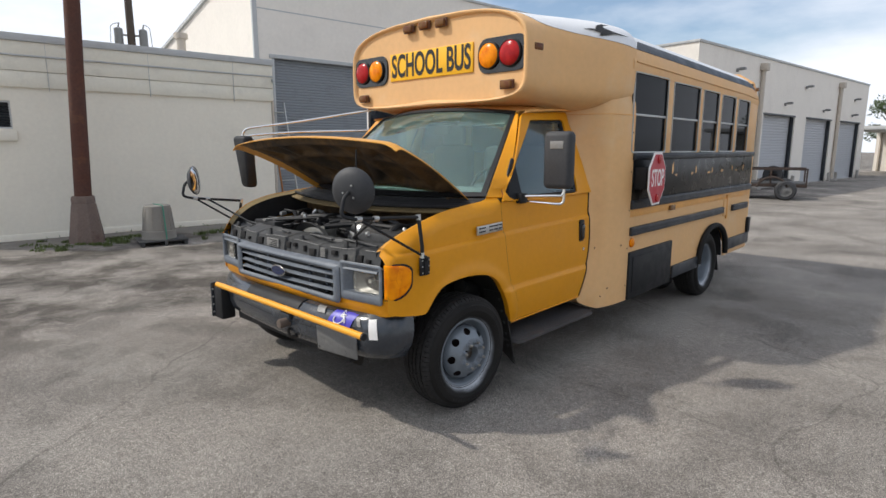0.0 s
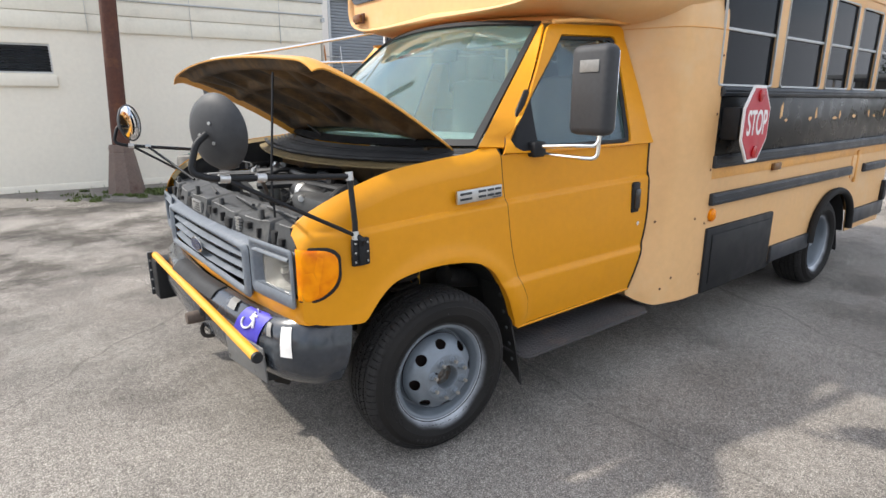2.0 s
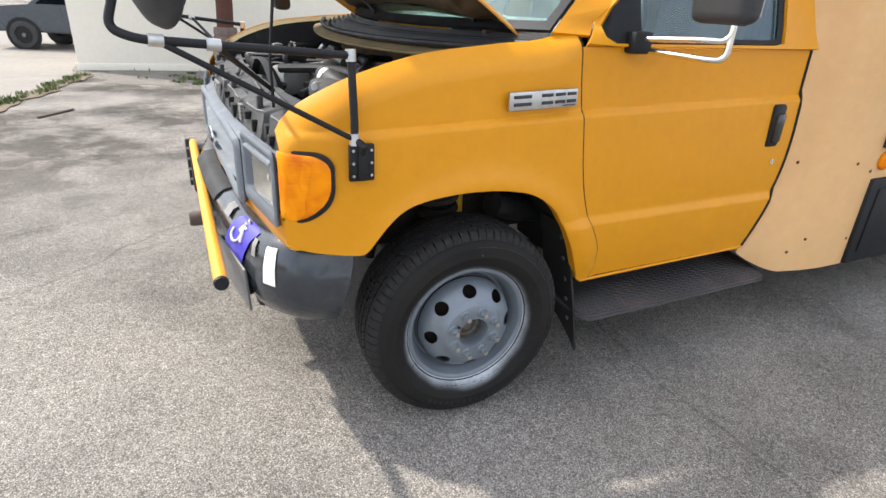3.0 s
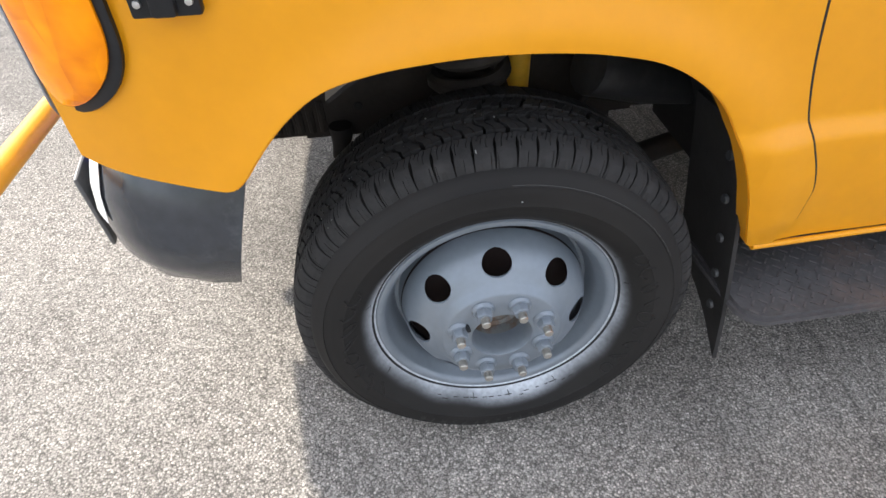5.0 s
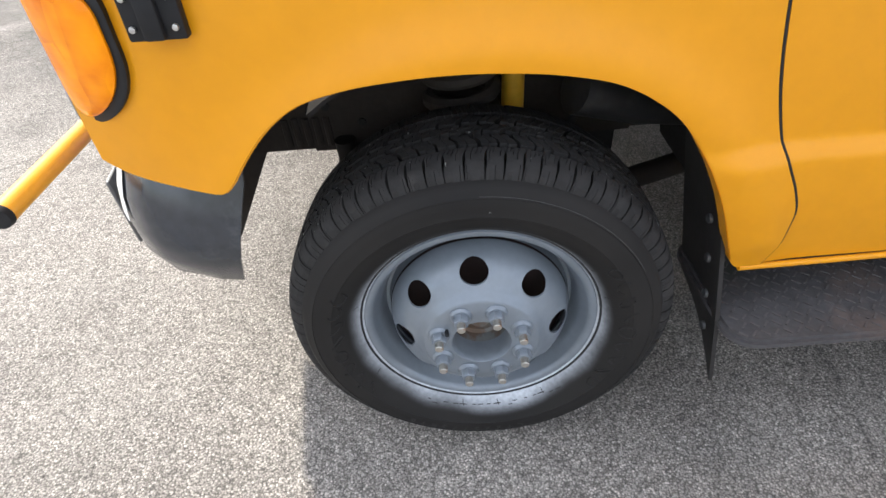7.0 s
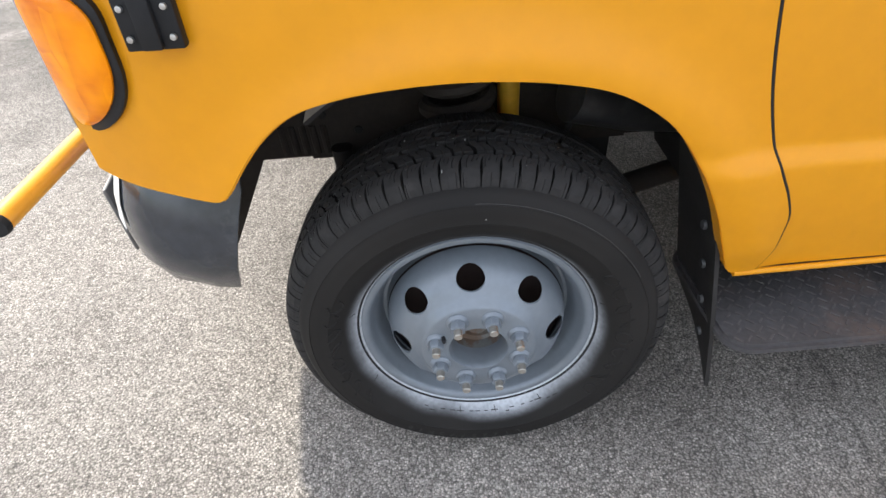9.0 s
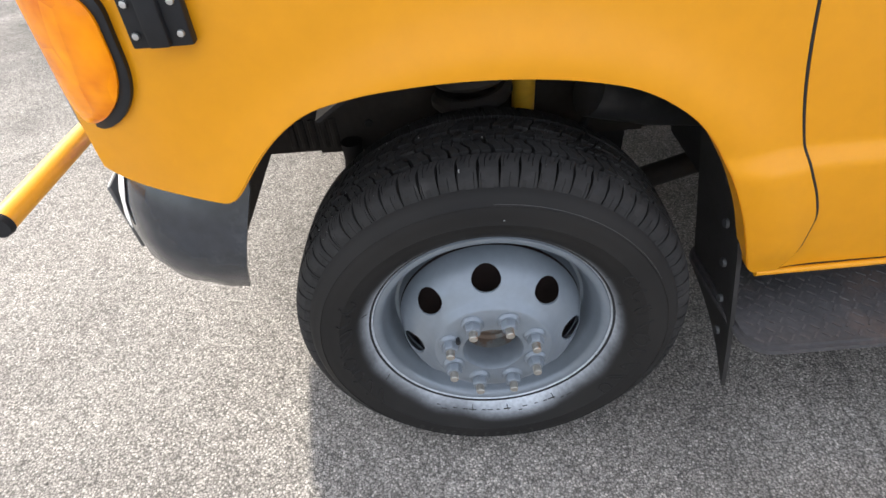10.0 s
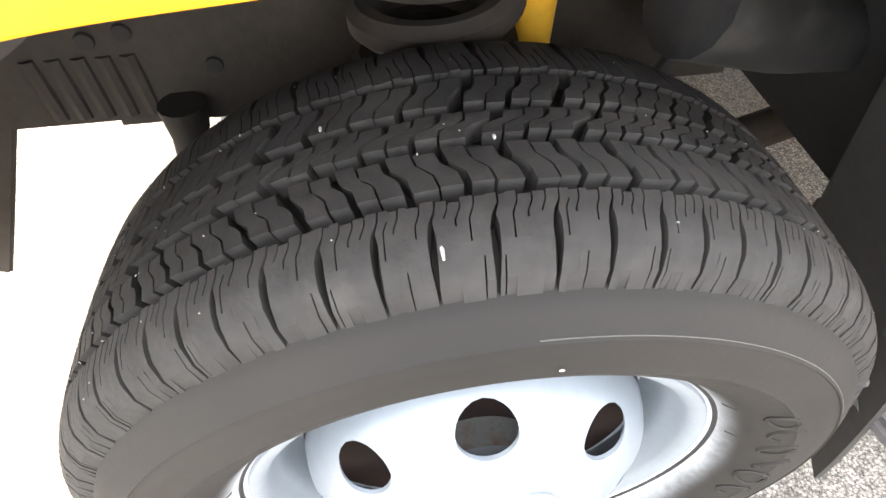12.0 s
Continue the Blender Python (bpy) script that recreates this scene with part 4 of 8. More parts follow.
def door_part(side):
    flip = side > 0
    f = (lambda p: p) if side < 0 else (lambda p: Vector((p.x, 2 * YC - p.y, p.z)))
    door = part("front_door", patch(lambda u, v: f(door_fn(u, v)), 40, 130, 0.018, flip=flip), YELLOW, bus, "orange-yellow front door")
    outer = [(front_edge(1.333) + 0.004, 1.333)] + [(front_edge(z) + 0.005, z) for z in np.linspace(1.37, 1.90, 10)] + [(0.868, 1.928), (0.885, 1.938)]
    outer += [(x, 1.940 + 0.033 * (x - 0.9) / 0.6) for x in np.linspace(0.93, 1.47, 10)] + [(1.50, 1.968), (1.511, 1.95)] + [(REAR(z) - 0.004, z) for z in np.linspace(1.90, 1.40, 9)] + [(1.533, 1.333)]
    outer += [(x, 1.333) for x in np.linspace(1.45, 0.45, 12)]
    glassl = [(0.432, 1.355)] + [(lerp(0.436, 0.925, t) - 0.055 * math.sin(math.pi * t) * (1 - t), lerp(1.385, 1.868, t)) for t in np.linspace(0, 1, 10)] + [(0.945, 1.887), (0.965, 1.893)]
    glassl += [(x, 1.893 + 0.018 * (x - 0.98) / 0.42) for x in np.linspace(0.99, 1.385, 10)] + [(1.405, 1.905), (1.413, 1.89)] + [(lerp(1.408, 1.328, t), lerp(1.86, 1.40, t)) for t in np.linspace(0, 1, 9)] + [(1.316, 1.352)]
    glassl += [(x, 1.341 + 0.004 * (x - 0.45)) for x in np.linspace(1.27, 0.47, 12)]
    P = lambda q, dy=0.0: f(Vector((q[0], side_y(q[0], q[1]) + dy, q[1])))
    part("window_frame", ring_strip([P(q) for q in (outer if side < 0 else outer)], [P(q) for q in glassl], 0.02), YELLOW, door)
    ctr = Vector((0.95, 0, 1.62))
    inner = [(lerp(q[0], ctr.x, 0.055), lerp(q[1], ctr.z, 0.055)) for q in glassl]
    part("window_seal", ring_strip([P(q, 0.003) for q in glassl], [P(q, 0.010) for q in inner], 0.012), BLACK, door)
    t = bmesh.new()
    t.faces.new([t.verts.new(P(q, 0.014)) for q in inner])
    thicken(t, 0.004)
    part("window_pane", t, DOORG, door).visible_shadow = False
    if side < 0:
        part("quarter_cover", prism([(0.43, 1.335), (0.605, 1.335), (0.59, 1.40), (0.61, 1.62), (0.585, 1.62), (0.50, 1.53), (0.44, 1.40)], lambda p, q, h: (p, side_y(p, q) - h, q), 0.012, bevel=0.003), BLACK, door)
        part("door_handle", box((1.366, -0.034, 0.970), (1.414, 0.01, 1.090), 0.010), GLOSSK, door, "black door handle")
        part("handle_recess", box((1.350, -0.021, 0.950), (1.424, 0.005, 1.125), 0.012), BLACK, door)
        part("door_lock", lathe([(0, 0.004), (0.013, 0.004), (0.013, 0)], 16, pose(1.425, side_y(1.445, 0.9) - 0.001, 0.885)), CHROME, door)
    return door


left_door = door_part(-1)
door_part(1)
# black strip behind the seam between door and fender, for the gap's shade
def seam_strip(u, v):
    z = lerp(0.489, 1.41, v)
    x = SEAM(z) + lerp(-0.009, 0.009, u)
    return Vector((x, side_y(x, z) + 0.0062, z))


part("door_gap", patch(seam_strip, 4, 110, 0.003, flip=True), BLACK, bus)
# dark tubes laid along both seams draw the shade in them
part("door_seal", tube([Vector((SEAM(z), side_y(SEAM(z), z) + 0.0022, z)) for z in np.linspace(0.491, 1.33, 70)], 0.0040, 8), WELL, bus, "thin dark line for the shade in the door seam")
part("door_gap", tube([Vector((REAR(z) + 0.001, side_y(REAR(z), z) - 0.0005, z)) for z in np.linspace(0.492, 1.95, 50)], 0.0065, 8), WELL, bus)
part("sill", tube([(0.468, side_y(0.468, 0.49) - 0.001, 0.4845), (0.9, side_y(0.9, 0.49) - 0.001, 0.4835), (1.402, side_y(1.4, 0.49) - 0.001, 0.486)], 0.0062, 10), YELLOW, bus, "thin yellow sill bead under the door")
# dark box stands for the shadow under the sill
part("rocker_panel", box((0.48, 0.030, 0.455), (1.44, 0.12, 0.480), 0.006), WELL, bus)

# badge on the fender, with plain bars for its characters
badge = part("badge", box((0.085, -0.014, 1.131), (0.345, 0.0, 1.188), 0.004, m=Matrix.Rotation(radians(-2.2), 4, "Y")), ALU, bus, "silver badge with dark bars")
badge.location = (0.026, -0.008, 0.010)
for x0, x1, z0, z1 in [(a, b, c, d) for a, b in ((0.10, 0.165), (0.203, 0.246), (0.256, 0.293), (0.302, 0.336)) for c, d in ((1.145, 1.155), (1.168, 1.178))] + [(0.285, 0.335, 1.136, 1.139)]:
    part("bar", box((x0, -0.017, z0), (x1, -0.012, z1), 0.001, m=Matrix.Rotation(radians(-2.2), 4, "Y")), RAIL, badge)


def mir(p):
    return Vector((p[0], 2 * YC - p[1], p[2]))


# windscreen, its rubber, roof header and cowl
def ws(u, v, k=0.0):
    w = 2 * u - 1
    half = lerp(0.985, 0.752, v)
    x = lerp(0.262, 0.905, v) - (1 - w * w) * lerp(0.187, 0.10, v) - k * 0.7
    z = lerp(1.365, 1.955, v) + 0.045 * (1 - w * w) * v - 0.02 * (1 - w * w) * (1 - v) + k * 0.7
    return Vector((x, YC + w * half, z))


part("windscreen", patch(lambda u, v: ws(lerp(0.012, 0.988, u), lerp(0.03, 0.975, v)), 40, 20, 0.005), WSHIELD, bus, "pale green windscreen").visible_shadow = False
loop = [(u, 0) for u in np.linspace(0, 1, 20)[:-1]] + [(1, v) for v in np.linspace(0, 1, 12)[:-1]] + [(u, 1) for u in np.linspace(1, 0, 20)[:-1]] + [(0, v) for v in np.linspace(1, 0, 12)[:-1]]
part("windscreen_rubber", ring_strip([ws(u, v, 0.004) for u, v in loop], [ws(lerp(0.018, 0.982, u), lerp(0.045, 0.965, v), 0.004) for u, v in loop], 0.012), BLACK, bus)
for s in (-1, 1):
    f = (lambda p: p) if s < 0 else mir
    t = bmesh.new()
    A = [f(Vector((front_edge(z) - 0.002, side_y(front_edge(z), z), z))) for z in np.linspace(1.36, 1.935, 14)]
    B = [f(ws(0.0, v, 0.0)) for v in np.linspace(0, 1, 14)]
    va, vb = [t.verts.new(p) for p in A], [t.verts.new(p) for p in B]
    for i in range(13):
        t.faces.new((va[i], va[i + 1], vb[i + 1], vb[i]) if s > 0 else (va[i], vb[i], vb[i + 1], va[i + 1]))
    thicken(t, 0.01)
    part("windscreen_pillar", t, YELLOW, bus)


def header(u, v):
    a = ws(u, 1.0)
    w = 2 * u - 1
    b = Vector((1.62, YC + w * 0.80, 2.03 - 0.02 * w * w))
    p = a.lerp(b, v)
    p.z += 0.05 * math.sin(math.pi * min(v * 1.0, 1)) * (1 - 0.6 * w ** 6)
    return p


part("cab_roof", patch(header, 30, 10, 0.01), STRIP, bus, "dull orange cab roof")
for s in (-1, 1):
    f = (lambda p: p) if s < 0 else mir
    part("drip_rail", tube([f(Vector((x, 0.205 + 0.0 * x, z))) for x, z in ((0.875, 1.952), (1.0, 1.968), (1.25, 1.985), (1.52, 1.995))], 0.010, 8), STRIP, bus)


def cowl(u, v):
    a, w = ws(u, 0.0), 2 * u - 1
    return Vector((a.x - lerp(0.0, 0.17, v), lerp(YC, a.y, 1.0), a.z - 0.012 - 0.04 * v + 0.012 * math.sin(v * 40)))


part("cowl", patch(cowl, 30, 24, 0.012), BLACK, bus, "black louvred cowl panel")
for s, a0 in ((0.42, 0.62), (1.25, 0.66)):
    p0 = ws((s - 0.1) / 1.93, 0.03, 0.02)
    part("wiper", tube([p0, p0 + Vector((0.02, 0.22, 0.05)), p0 + Vector((0.10, 0.52, 0.12))], 0.006, 8), BLACK, bus)

# raised hood
def hood(u, v, lift=0.0):
    """u across from the driver's side, v from the hinge to the front edge."""
    w = 2 * u - 1
    half = lerp(0.87, 0.955, v)
    x = lerp(0.275, -0.50, v) - 0.05 * (1 - w * w) * v - 0.02 * math.sin(math.pi * v)
    z = lerp(1.345, 1.735, v) + 0.055 * (1 - w * w) + 0.045 * math.sin(math.pi * v) - 0.032 * max(0, (abs(w) - 0.88) / 0.12) ** 2 - 0.03 * max(0.0, (v - 0.90) / 0.10) ** 2
    n = Vector((0.45, 0, 0.9))
    return Vector((x, YC + w * half, z)) + n * lift


part("hood", patch(lambda u, v: hood(u, v), 48, 30, 0.006), HOODY, bus, "raised yellow hood")


def liner(u, v):
    a, b = lerp(0.035, 0.965, u), lerp(0.04, 0.965, v)
    d = min(min(abs(u - c) for c in (0.10, 0.30, 0.50, 0.70, 0.90)) / 0.028, abs(v - 0.13) / 0.05, abs(v - 0.52 - 0.10 * math.sin(math.pi * u)) / 0.045, abs(v - 0.90) / 0.05, abs(abs(u - 0.5) - 0.40 * v) / 0.035)
    rib = 1.0 / (1.0 + max(0.0, d) ** 4)
    edge = min(1.0, min(u, 1 - u) * 14, min(v, 1 - v) * 10)
    return hood(a, b, -0.008 - 0.040 * edge * (0.25 + 0.75 * rib))


part("hood_liner", patch(liner, 110, 70, 0.004, flip=True), UNDER, bus, "dirty ribbed hood underside with shade in its colour")
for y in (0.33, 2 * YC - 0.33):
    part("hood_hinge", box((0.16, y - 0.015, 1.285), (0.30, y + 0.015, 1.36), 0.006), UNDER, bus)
part("hood_prop", tube([(-0.56, 0.40, 1.06), (-0.56, 0.41, 1.25), (-0.50, 0.46, 1.68)], 0.005, 8), BLACK, bus, "thin black hood prop rod")
# inner flange where the hood rests, both sides
for s in (-1, 1):
    f = (lambda p: p) if s < 0 else mir
    t = bmesh.new()
    top = [f(Vector((x, side_y(x, SHOULDER(x)) + 0.0, SHOULDER(x) - 0.001))) for x in np.linspace(-0.585, 0.30, 40)]
    inn = [f(Vector((x, side_y(x, SHOULDER(x)) + 0.055, SHOULDER(x) - 0.020))) for x in np.linspace(-0.585, 0.30, 40)]
    dwn = [p + Vector((0, 0.012 * (1 if s < 0 else -1), -0.16)) for p in inn]
    for A, B, nm, mm in ((top, inn, "hood_ledge", HOODY if s < 0 else LEDGE), (inn, dwn, "apron", ENGK)):
        t = bmesh.new()
        va, vb = [t.verts.new(p) for p in A], [t.verts.new(p) for p in B]
        for i in range(39):
            t.faces.new((va[i], va[i + 1], vb[i + 1], vb[i]) if s < 0 else (va[i], vb[i], vb[i + 1], va[i + 1]))
        thicken(t, 0.003)
        part(nm, t, mm, bus)

# front end: the nose curve in plan
def nose_x(y):
    w = (y - YC) / 0.93
    return -0.686 + 0.064 * w * w


part("header_bar", patch(lambda u, v: Vector((nose_x(lerp(0.135, 1.985, u)) - 0.012 + 0.045 * math.sin(v * math.pi / 2) ** 2, lerp(0.135, 1.985, u), lerp(0.985, 1.012, math.sin(v * math.pi / 2)))), 60, 10, 0.012, flip=True), GRILLE, bus, "weathered grey grille header bar")
# one yellow panel runs from fender to fender under the lamps and the grille
NP = [(-0.560, side_y(-0.560, 0.78), 0), (-0.600, side_y(-0.600, 0.78) - 0.001, 0), (-0.630, 0.150, 0), (nose_x(0.26) - 0.008, 0.26, 0), (nose_x(0.6) - 0.008, 0.6, 0)]
NP = fillet(NP + [(nose_x(YC) - 0.008, YC, 0)] + [(p[0], 2 * YC - p[1], 0) for p in NP[::-1]], 0.06, 7)
NPL = np.concatenate([[0], np.cumsum([(b - a).length for a, b in zip(NP, NP[1:])])])
npx, npy = (curve([(l / NPL[-1], p[i]) for l, p in zip(NPL, NP)]) for i in (0, 1))


def nose_panel(u, v):
    x, y = npx(u), npy(u)
    side = min(1.0, min(u, 1 - u) / 0.06)
    z = lerp(lerp(0.741, 0.724, side), 0.838 if abs(y - YC) > 0.62 else 0.782, v)
    tuck = 0.028 * (1 - v) ** 1.8 * side
    return Vector((x + tuck, y + (tuck * 0.5 if y < YC else -tuck * 0.5) * (1 - side), z))


part("nose_panel", patch(nose_panel, 140, 12, 0.008, flip=True), YELLOW, bus, "yellow panel under the lamps and the grille")


def bowed(o, i, fn, n=7):
    """A frame between two outlines with a rounded face; fn takes y, z and 0 to 1 of the bulge."""
    t = bmesh.new()
    loops = []
    for k in range(n + 1):
        w = k / n
        loops.append([t.verts.new(fn(lerp(a[0], b[0], w), lerp(a[1], b[1], w), math.sin(math.pi * (0.12 + 0.80 * w)) ** 0.7)) for a, b in zip(o, i)])
    for A, B in zip(loops, loops[1:]):
        for j in range(len(A)):
            m = (j + 1) % len(A)
            t.faces.new((A[j], A[m], B[m], B[j]))
    bmesh.ops.recalc_face_normals(t, faces=t.faces)
    if sum(f.normal.x * f.calc_area() for f in t.faces) > 0:
        bmesh.ops.reverse_faces(t, faces=t.faces)
    thicken(t, 0.012)
    return t


def frame_ring(y0, y1, z0, z1, w, depth, r=0.03):
    """A frame following the nose, open in the middle."""
    o, i = rounded(y0, y1, z0, z1, r), rounded(y0 + w, y1 - w, z0 + w * 0.58, z1 - w * 0.58, r * 0.6)
    return bowed(o, i, lambda p, q, h: Vector((nose_x(p) - depth * (0.1 + 1.1 * h), p, q)))


grille = part("grille", frame_ring(0.430, 1.690, 0.766, 1.002, 0.064, 0.026), GRILLE, bus, "weathered grey bar grille")
for z in (0.834, 0.884, 0.934):
    part("slat", patch(lambda u, v: Vector((nose_x(lerp(0.485, 1.635, u)) + lerp(-0.016, 0.012, abs(2 * v - 1)), lerp(0.485, 1.635, u), z + 0.027 * (v - 0.5))), 40, 6, 0.008, flip=True), GRILLE, grille)
part("grille_mesh", patch(lambda u, v: Vector((nose_x(lerp(0.45, 1.67, u)) + 0.055, lerp(0.45, 1.67, u), lerp(0.78, 0.99, v))), 20, 2, 0.004, flip=True), DARKIN, grille)
for y in (0.62, 0.80, 1.32, 1.50):
    part("grille_strut", box((-0.64, y - 0.008, 0.80), (-0.60, y + 0.008, 0.97), 0.003), GRILLE, grille)
A = [(0.085 * math.cos(a), 0.037 * math.sin(a)) for a in np.linspace(0, 2 * math.pi, 40, endpoint=False)]
part("emblem_rim", prism([(YC + p, 0.885 + q) for p, q in A], lambda p, q, h: (nose_x(p) - 0.024 - h, p, q), 0.006, bevel=0.002), CHROME, grille)
part("emblem", prism([(YC + p * 0.88, 0.885 + q * 0.82) for p, q in A], lambda p, q, h: (nose_x(p) - 0.030 - h, p, q), 0.003, bevel=0.001), mat("dark_blue_enamel", (0.012, 0.022, 0.07), 0.25, var=0.1, coat=0.5), grille, "plain dark oval emblem")

for s in (-1, 1):
    f = (lambda p: p) if s < 0 else mir
    g = lambda p, q, d: f(Vector((nose_x(p) - d, p, q)))
    o, i = rounded(0.100, 0.440, 0.800, 1.034, 0.02), rounded(0.122, 0.405, 0.850, 1.008, 0.012)
    bez = part("headlight_bezel", bowed(o, i, lambda p, q, h: g(p, q, 0.002 + 0.012 * h)), GRILLE, bus, "grey headlight surround")
    part("headlight_housing", ring_strip([g(p, q, 0.006) for p, q in (i if s < 0 else i[::-1])], [g(min(lerp(p, 0.235, 0.06), 0.335), lerp(q, 0.93, 0.06), -0.055) for p, q in (i if s < 0 else i[::-1])], 0.004), GRILLE, bez)
    ln = part("headlight", prism(rounded(0.126, 0.328, 0.858, 1.000, 0.020), lambda p, q, h: f(Vector((nose_x(0.2) + 0.026 - h - 0.20 * (p - 0.126), p, q))), 0.008, bevel=0.003), CLEAR, bez, "cloudy rectangular headlight")
    ln.visible_shadow = False
    part("reflector", patch(lambda u, v: f(Vector((nose_x(0.22) + 0.030 - 0.04 * u + 0.045 * (1 - (2 * u - 1) ** 2) * (1 - (2 * v - 1) ** 2), lerp(0.130, 0.324, u), lerp(0.862, 0.996, v)))), 14, 14, 0.002, flip=s < 0), PLATEK, bez)
    part("bulb", lathe([(0, 0.02), (0.012, 0.015), (0.014, -0.02), (0, -0.02)], 12, Matrix.Translation(f(Vector((nose_x(0.22) + 0.03, 0.215, 0.930)))) @ Matrix.Rotation(radians(-90), 4, "Z")), FRAMEA, bez)
    part("headlight_back", box((-0.560, 0.11, 0.81) if s < 0 else (-0.560, 2 * YC - 0.43, 0.81), (-0.550, 0.43, 1.02) if s < 0 else (-0.550, 2 * YC - 0.11, 1.02)), DARKIN, bez)

    # wrap-round amber lamp
    LAMPX = soft([(0, -0.598), (0.35, -0.581), (0.7, -0.534), (1.0, -0.474)])

    def lamp(u, z, out):
        x = LAMPX(u)
        y = min(side_y(x, 0.9), side_y(x, z)) + 0.034 * (1 - u) ** 1.5
        return f(Vector((x, y, z)) + Vector((-0.75 * (1 - u) - 0.1, -0.9 * u - 0.35, 0)).normalized() * out)

    def lamp_shell(inset, out, dome, skirt):
        """A domed lamp cover: straight in front, rounded at its rear corners."""
        x0, x1, zt, zb = 0.3 * inset, 0.165 - inset, 1.048 - inset, 0.829 + inset
        o = [(x0, lerp(zb, zt, k / 10)) for k in range(10)] + [(lerp(x0, x1 - 0.045, k / 8), zt - 0.004 * k / 8) for k in range(8)]
        o += [(x1 - 0.045 + 0.045 * math.sin(q), zt - 0.049 + 0.045 * math.cos(q)) for q in np.linspace(0, math.pi / 2, 9)]
        o += [(x1 - 0.10 + 0.10 * math.cos(q), zb + 0.115 - 0.115 * math.sin(q)) for q in np.linspace(0, math.pi / 2, 14)] + [(lerp(x1 - 0.10, x0, k / 6), zb) for k in range(1, 6)]
        cx, cz = 0.075, 0.945
        t = bmesh.new()
        rows = [[t.verts.new(lamp(lerp(cx, p, r) / 0.165, lerp(cz, q, r), out + dome * (1 - r ** 4) - d)) for p, q in o] for r, d in ((1.0, skirt), (1.0, 0.002), (0.97, 0.0), (0.85, 0.0), (0.65, 0.0), (0.4, 0.0), (0.15, 0.0))]
        n = len(o)
        for A, B in zip(rows, rows[1:]):
            for j in range(n):
                t.faces.new((A[j], A[(j + 1) % n], B[(j + 1) % n], B[j]))
        t.faces.new(rows[-1])
        bmesh.ops.recalc_face_normals(t, faces=t.faces)
        return t
    part("turn_lamp", lamp_shell(0.009, 0.021, 0.006, 0.016), AMBER, bus, "amber wrap-round turn lamp")
    part("lamp_gasket", lamp_shell(0.0, 0.015, 0.0, 0.030), BLACK, bus)

# bumper: section swept along the front
HB = [(-0.398, 0.072, 0), (-0.500, 0.074, 0), (-0.604, 0.104, 0), (-0.672, 0.205, 0), (-0.735, 0.50, 0)]
BP = fillet(HB + [(-0.768, YC, 0)] + [(p[0], 2 * YC - p[1], 0) for p in HB[::-1]], 0.10, 7)
BS = [(-0.085, 0.726), (-0.040, 0.716), (-0.010, 0.688), (0.010, 0.640), (0.020, 0.590), (0.016, 0.538), (-0.002, 0.494), (-0.040, 0.464)]


def bumper():
    t = bmesh.new()
    rows = []
    for i, p in enumerate(BP):
        d = (BP[min(i + 1, len(BP) - 1)] - BP[max(i - 1, 0)]).normalized()
        n = Vector((-d.y, d.x, 0))
        if n.x > 0 or (abs(n.x) < 1e-3 and (p.y < YC) == (n.y > 0)):
            n = -n
        side = max(0.0, min(1.0, (p.x + 0.60) / 0.19))
        row = []
        for k, (o, z) in enumerate(BS):
            cut = side * 0.11 * (k / 7) ** 2
            q = p + n * o * (lerp(1, 0.3, side) if k < 2 or k > 5 else 1)
            z += 0.042 * max(0.0, 1 - abs(p.x + 0.575) / 0.15) * max(0.0, 1 - k / 4.5)
            row.append(t.verts.new((q.x - 0.058 * side * max(0, (0.70 - z) / 0.22), q.y, z + cut * 0.05)))
        rows.append(row)
    for A, B in zip(rows, rows[1:]):
        for k in range(len(BS) - 1):
            t.faces.new((A[k], A[k + 1], B[k + 1], B[k]))
    bmesh.ops.recalc_face_normals(t, faces=t.faces)
    t.normal_update()
    mid = min(t.faces, key=lambda f: f.calc_center_median().x)
    if mid.normal.x > 0:
        bmesh.ops.reverse_faces(t, faces=t.faces)
    thicken(t, 0.006)
    return t


def bumper_at(y, k, off):
    """A point on the bumper's near corner: y in plan along its middle line, k down its section."""
    i = next(j for j in range(len(BP) - 1) if BP[j + 1].y >= y and BP[j].x > BP[j + 1].x and BP[j].y <= BP[j + 1].y)
    a, b = BP[i], BP[i + 1]
    d = (BP[min(i + 2, len(BP) - 1)] - BP[max(i - 1, 0)]).normalized()
    n = Vector((-d.y, d.x, 0))
    n = n if n.x < 0 else -n
    o, z = (float(np.interp(k, range(8), [p[j] for p in BS])) for j in (0, 1))
    p = a.lerp(b, (y - a.y) / max(1e-6, b.y - a.y)) + n * (o + off)
    return Vector((p.x, p.y, z + 0.3 * off + 0.042 * max(0.0, 1 - abs(a.lerp(b, 0.5).x + 0.575) / 0.15) * max(0.0, 1 - k / 4.5)))


part("front_bumper", bumper(), GREYP, bus, "scuffed dark grey front bumper")
part("air_dam", box((-0.67, 0.36, 0.40), (-0.60, 1.76, 0.50), 0.02), BLACK, bus)
# stickers and scuffs on the bumper's sloping face


def on_bumper(y, t):
    """A point on the bumper's upper slope, t from its back to its front edge."""
    xx = float(np.interp(y, [p.y for p in BP if p.y < YC], [p.x for p in BP if p.y < YC]))
    k = t * 2.6
    o, z = (float(np.interp(k, range(8), [p[j] for p in BS])) for j in (0, 1))
    return Vector((xx - o - 0.002, y - 0.25 * o * max(0, 0.4 - y), z + 0.002))


part("blue_sticker", patch(lambda u, v: on_bumper(lerp(0.295, 0.475, u) + 0.035 * (v - 0.5), lerp(0.25, 1.42, v)) + Vector((-0.004, 0, 0.004)), 10, 8, 0.0015), BLUE, bus, "blue sticker with a white wheelchair sign")
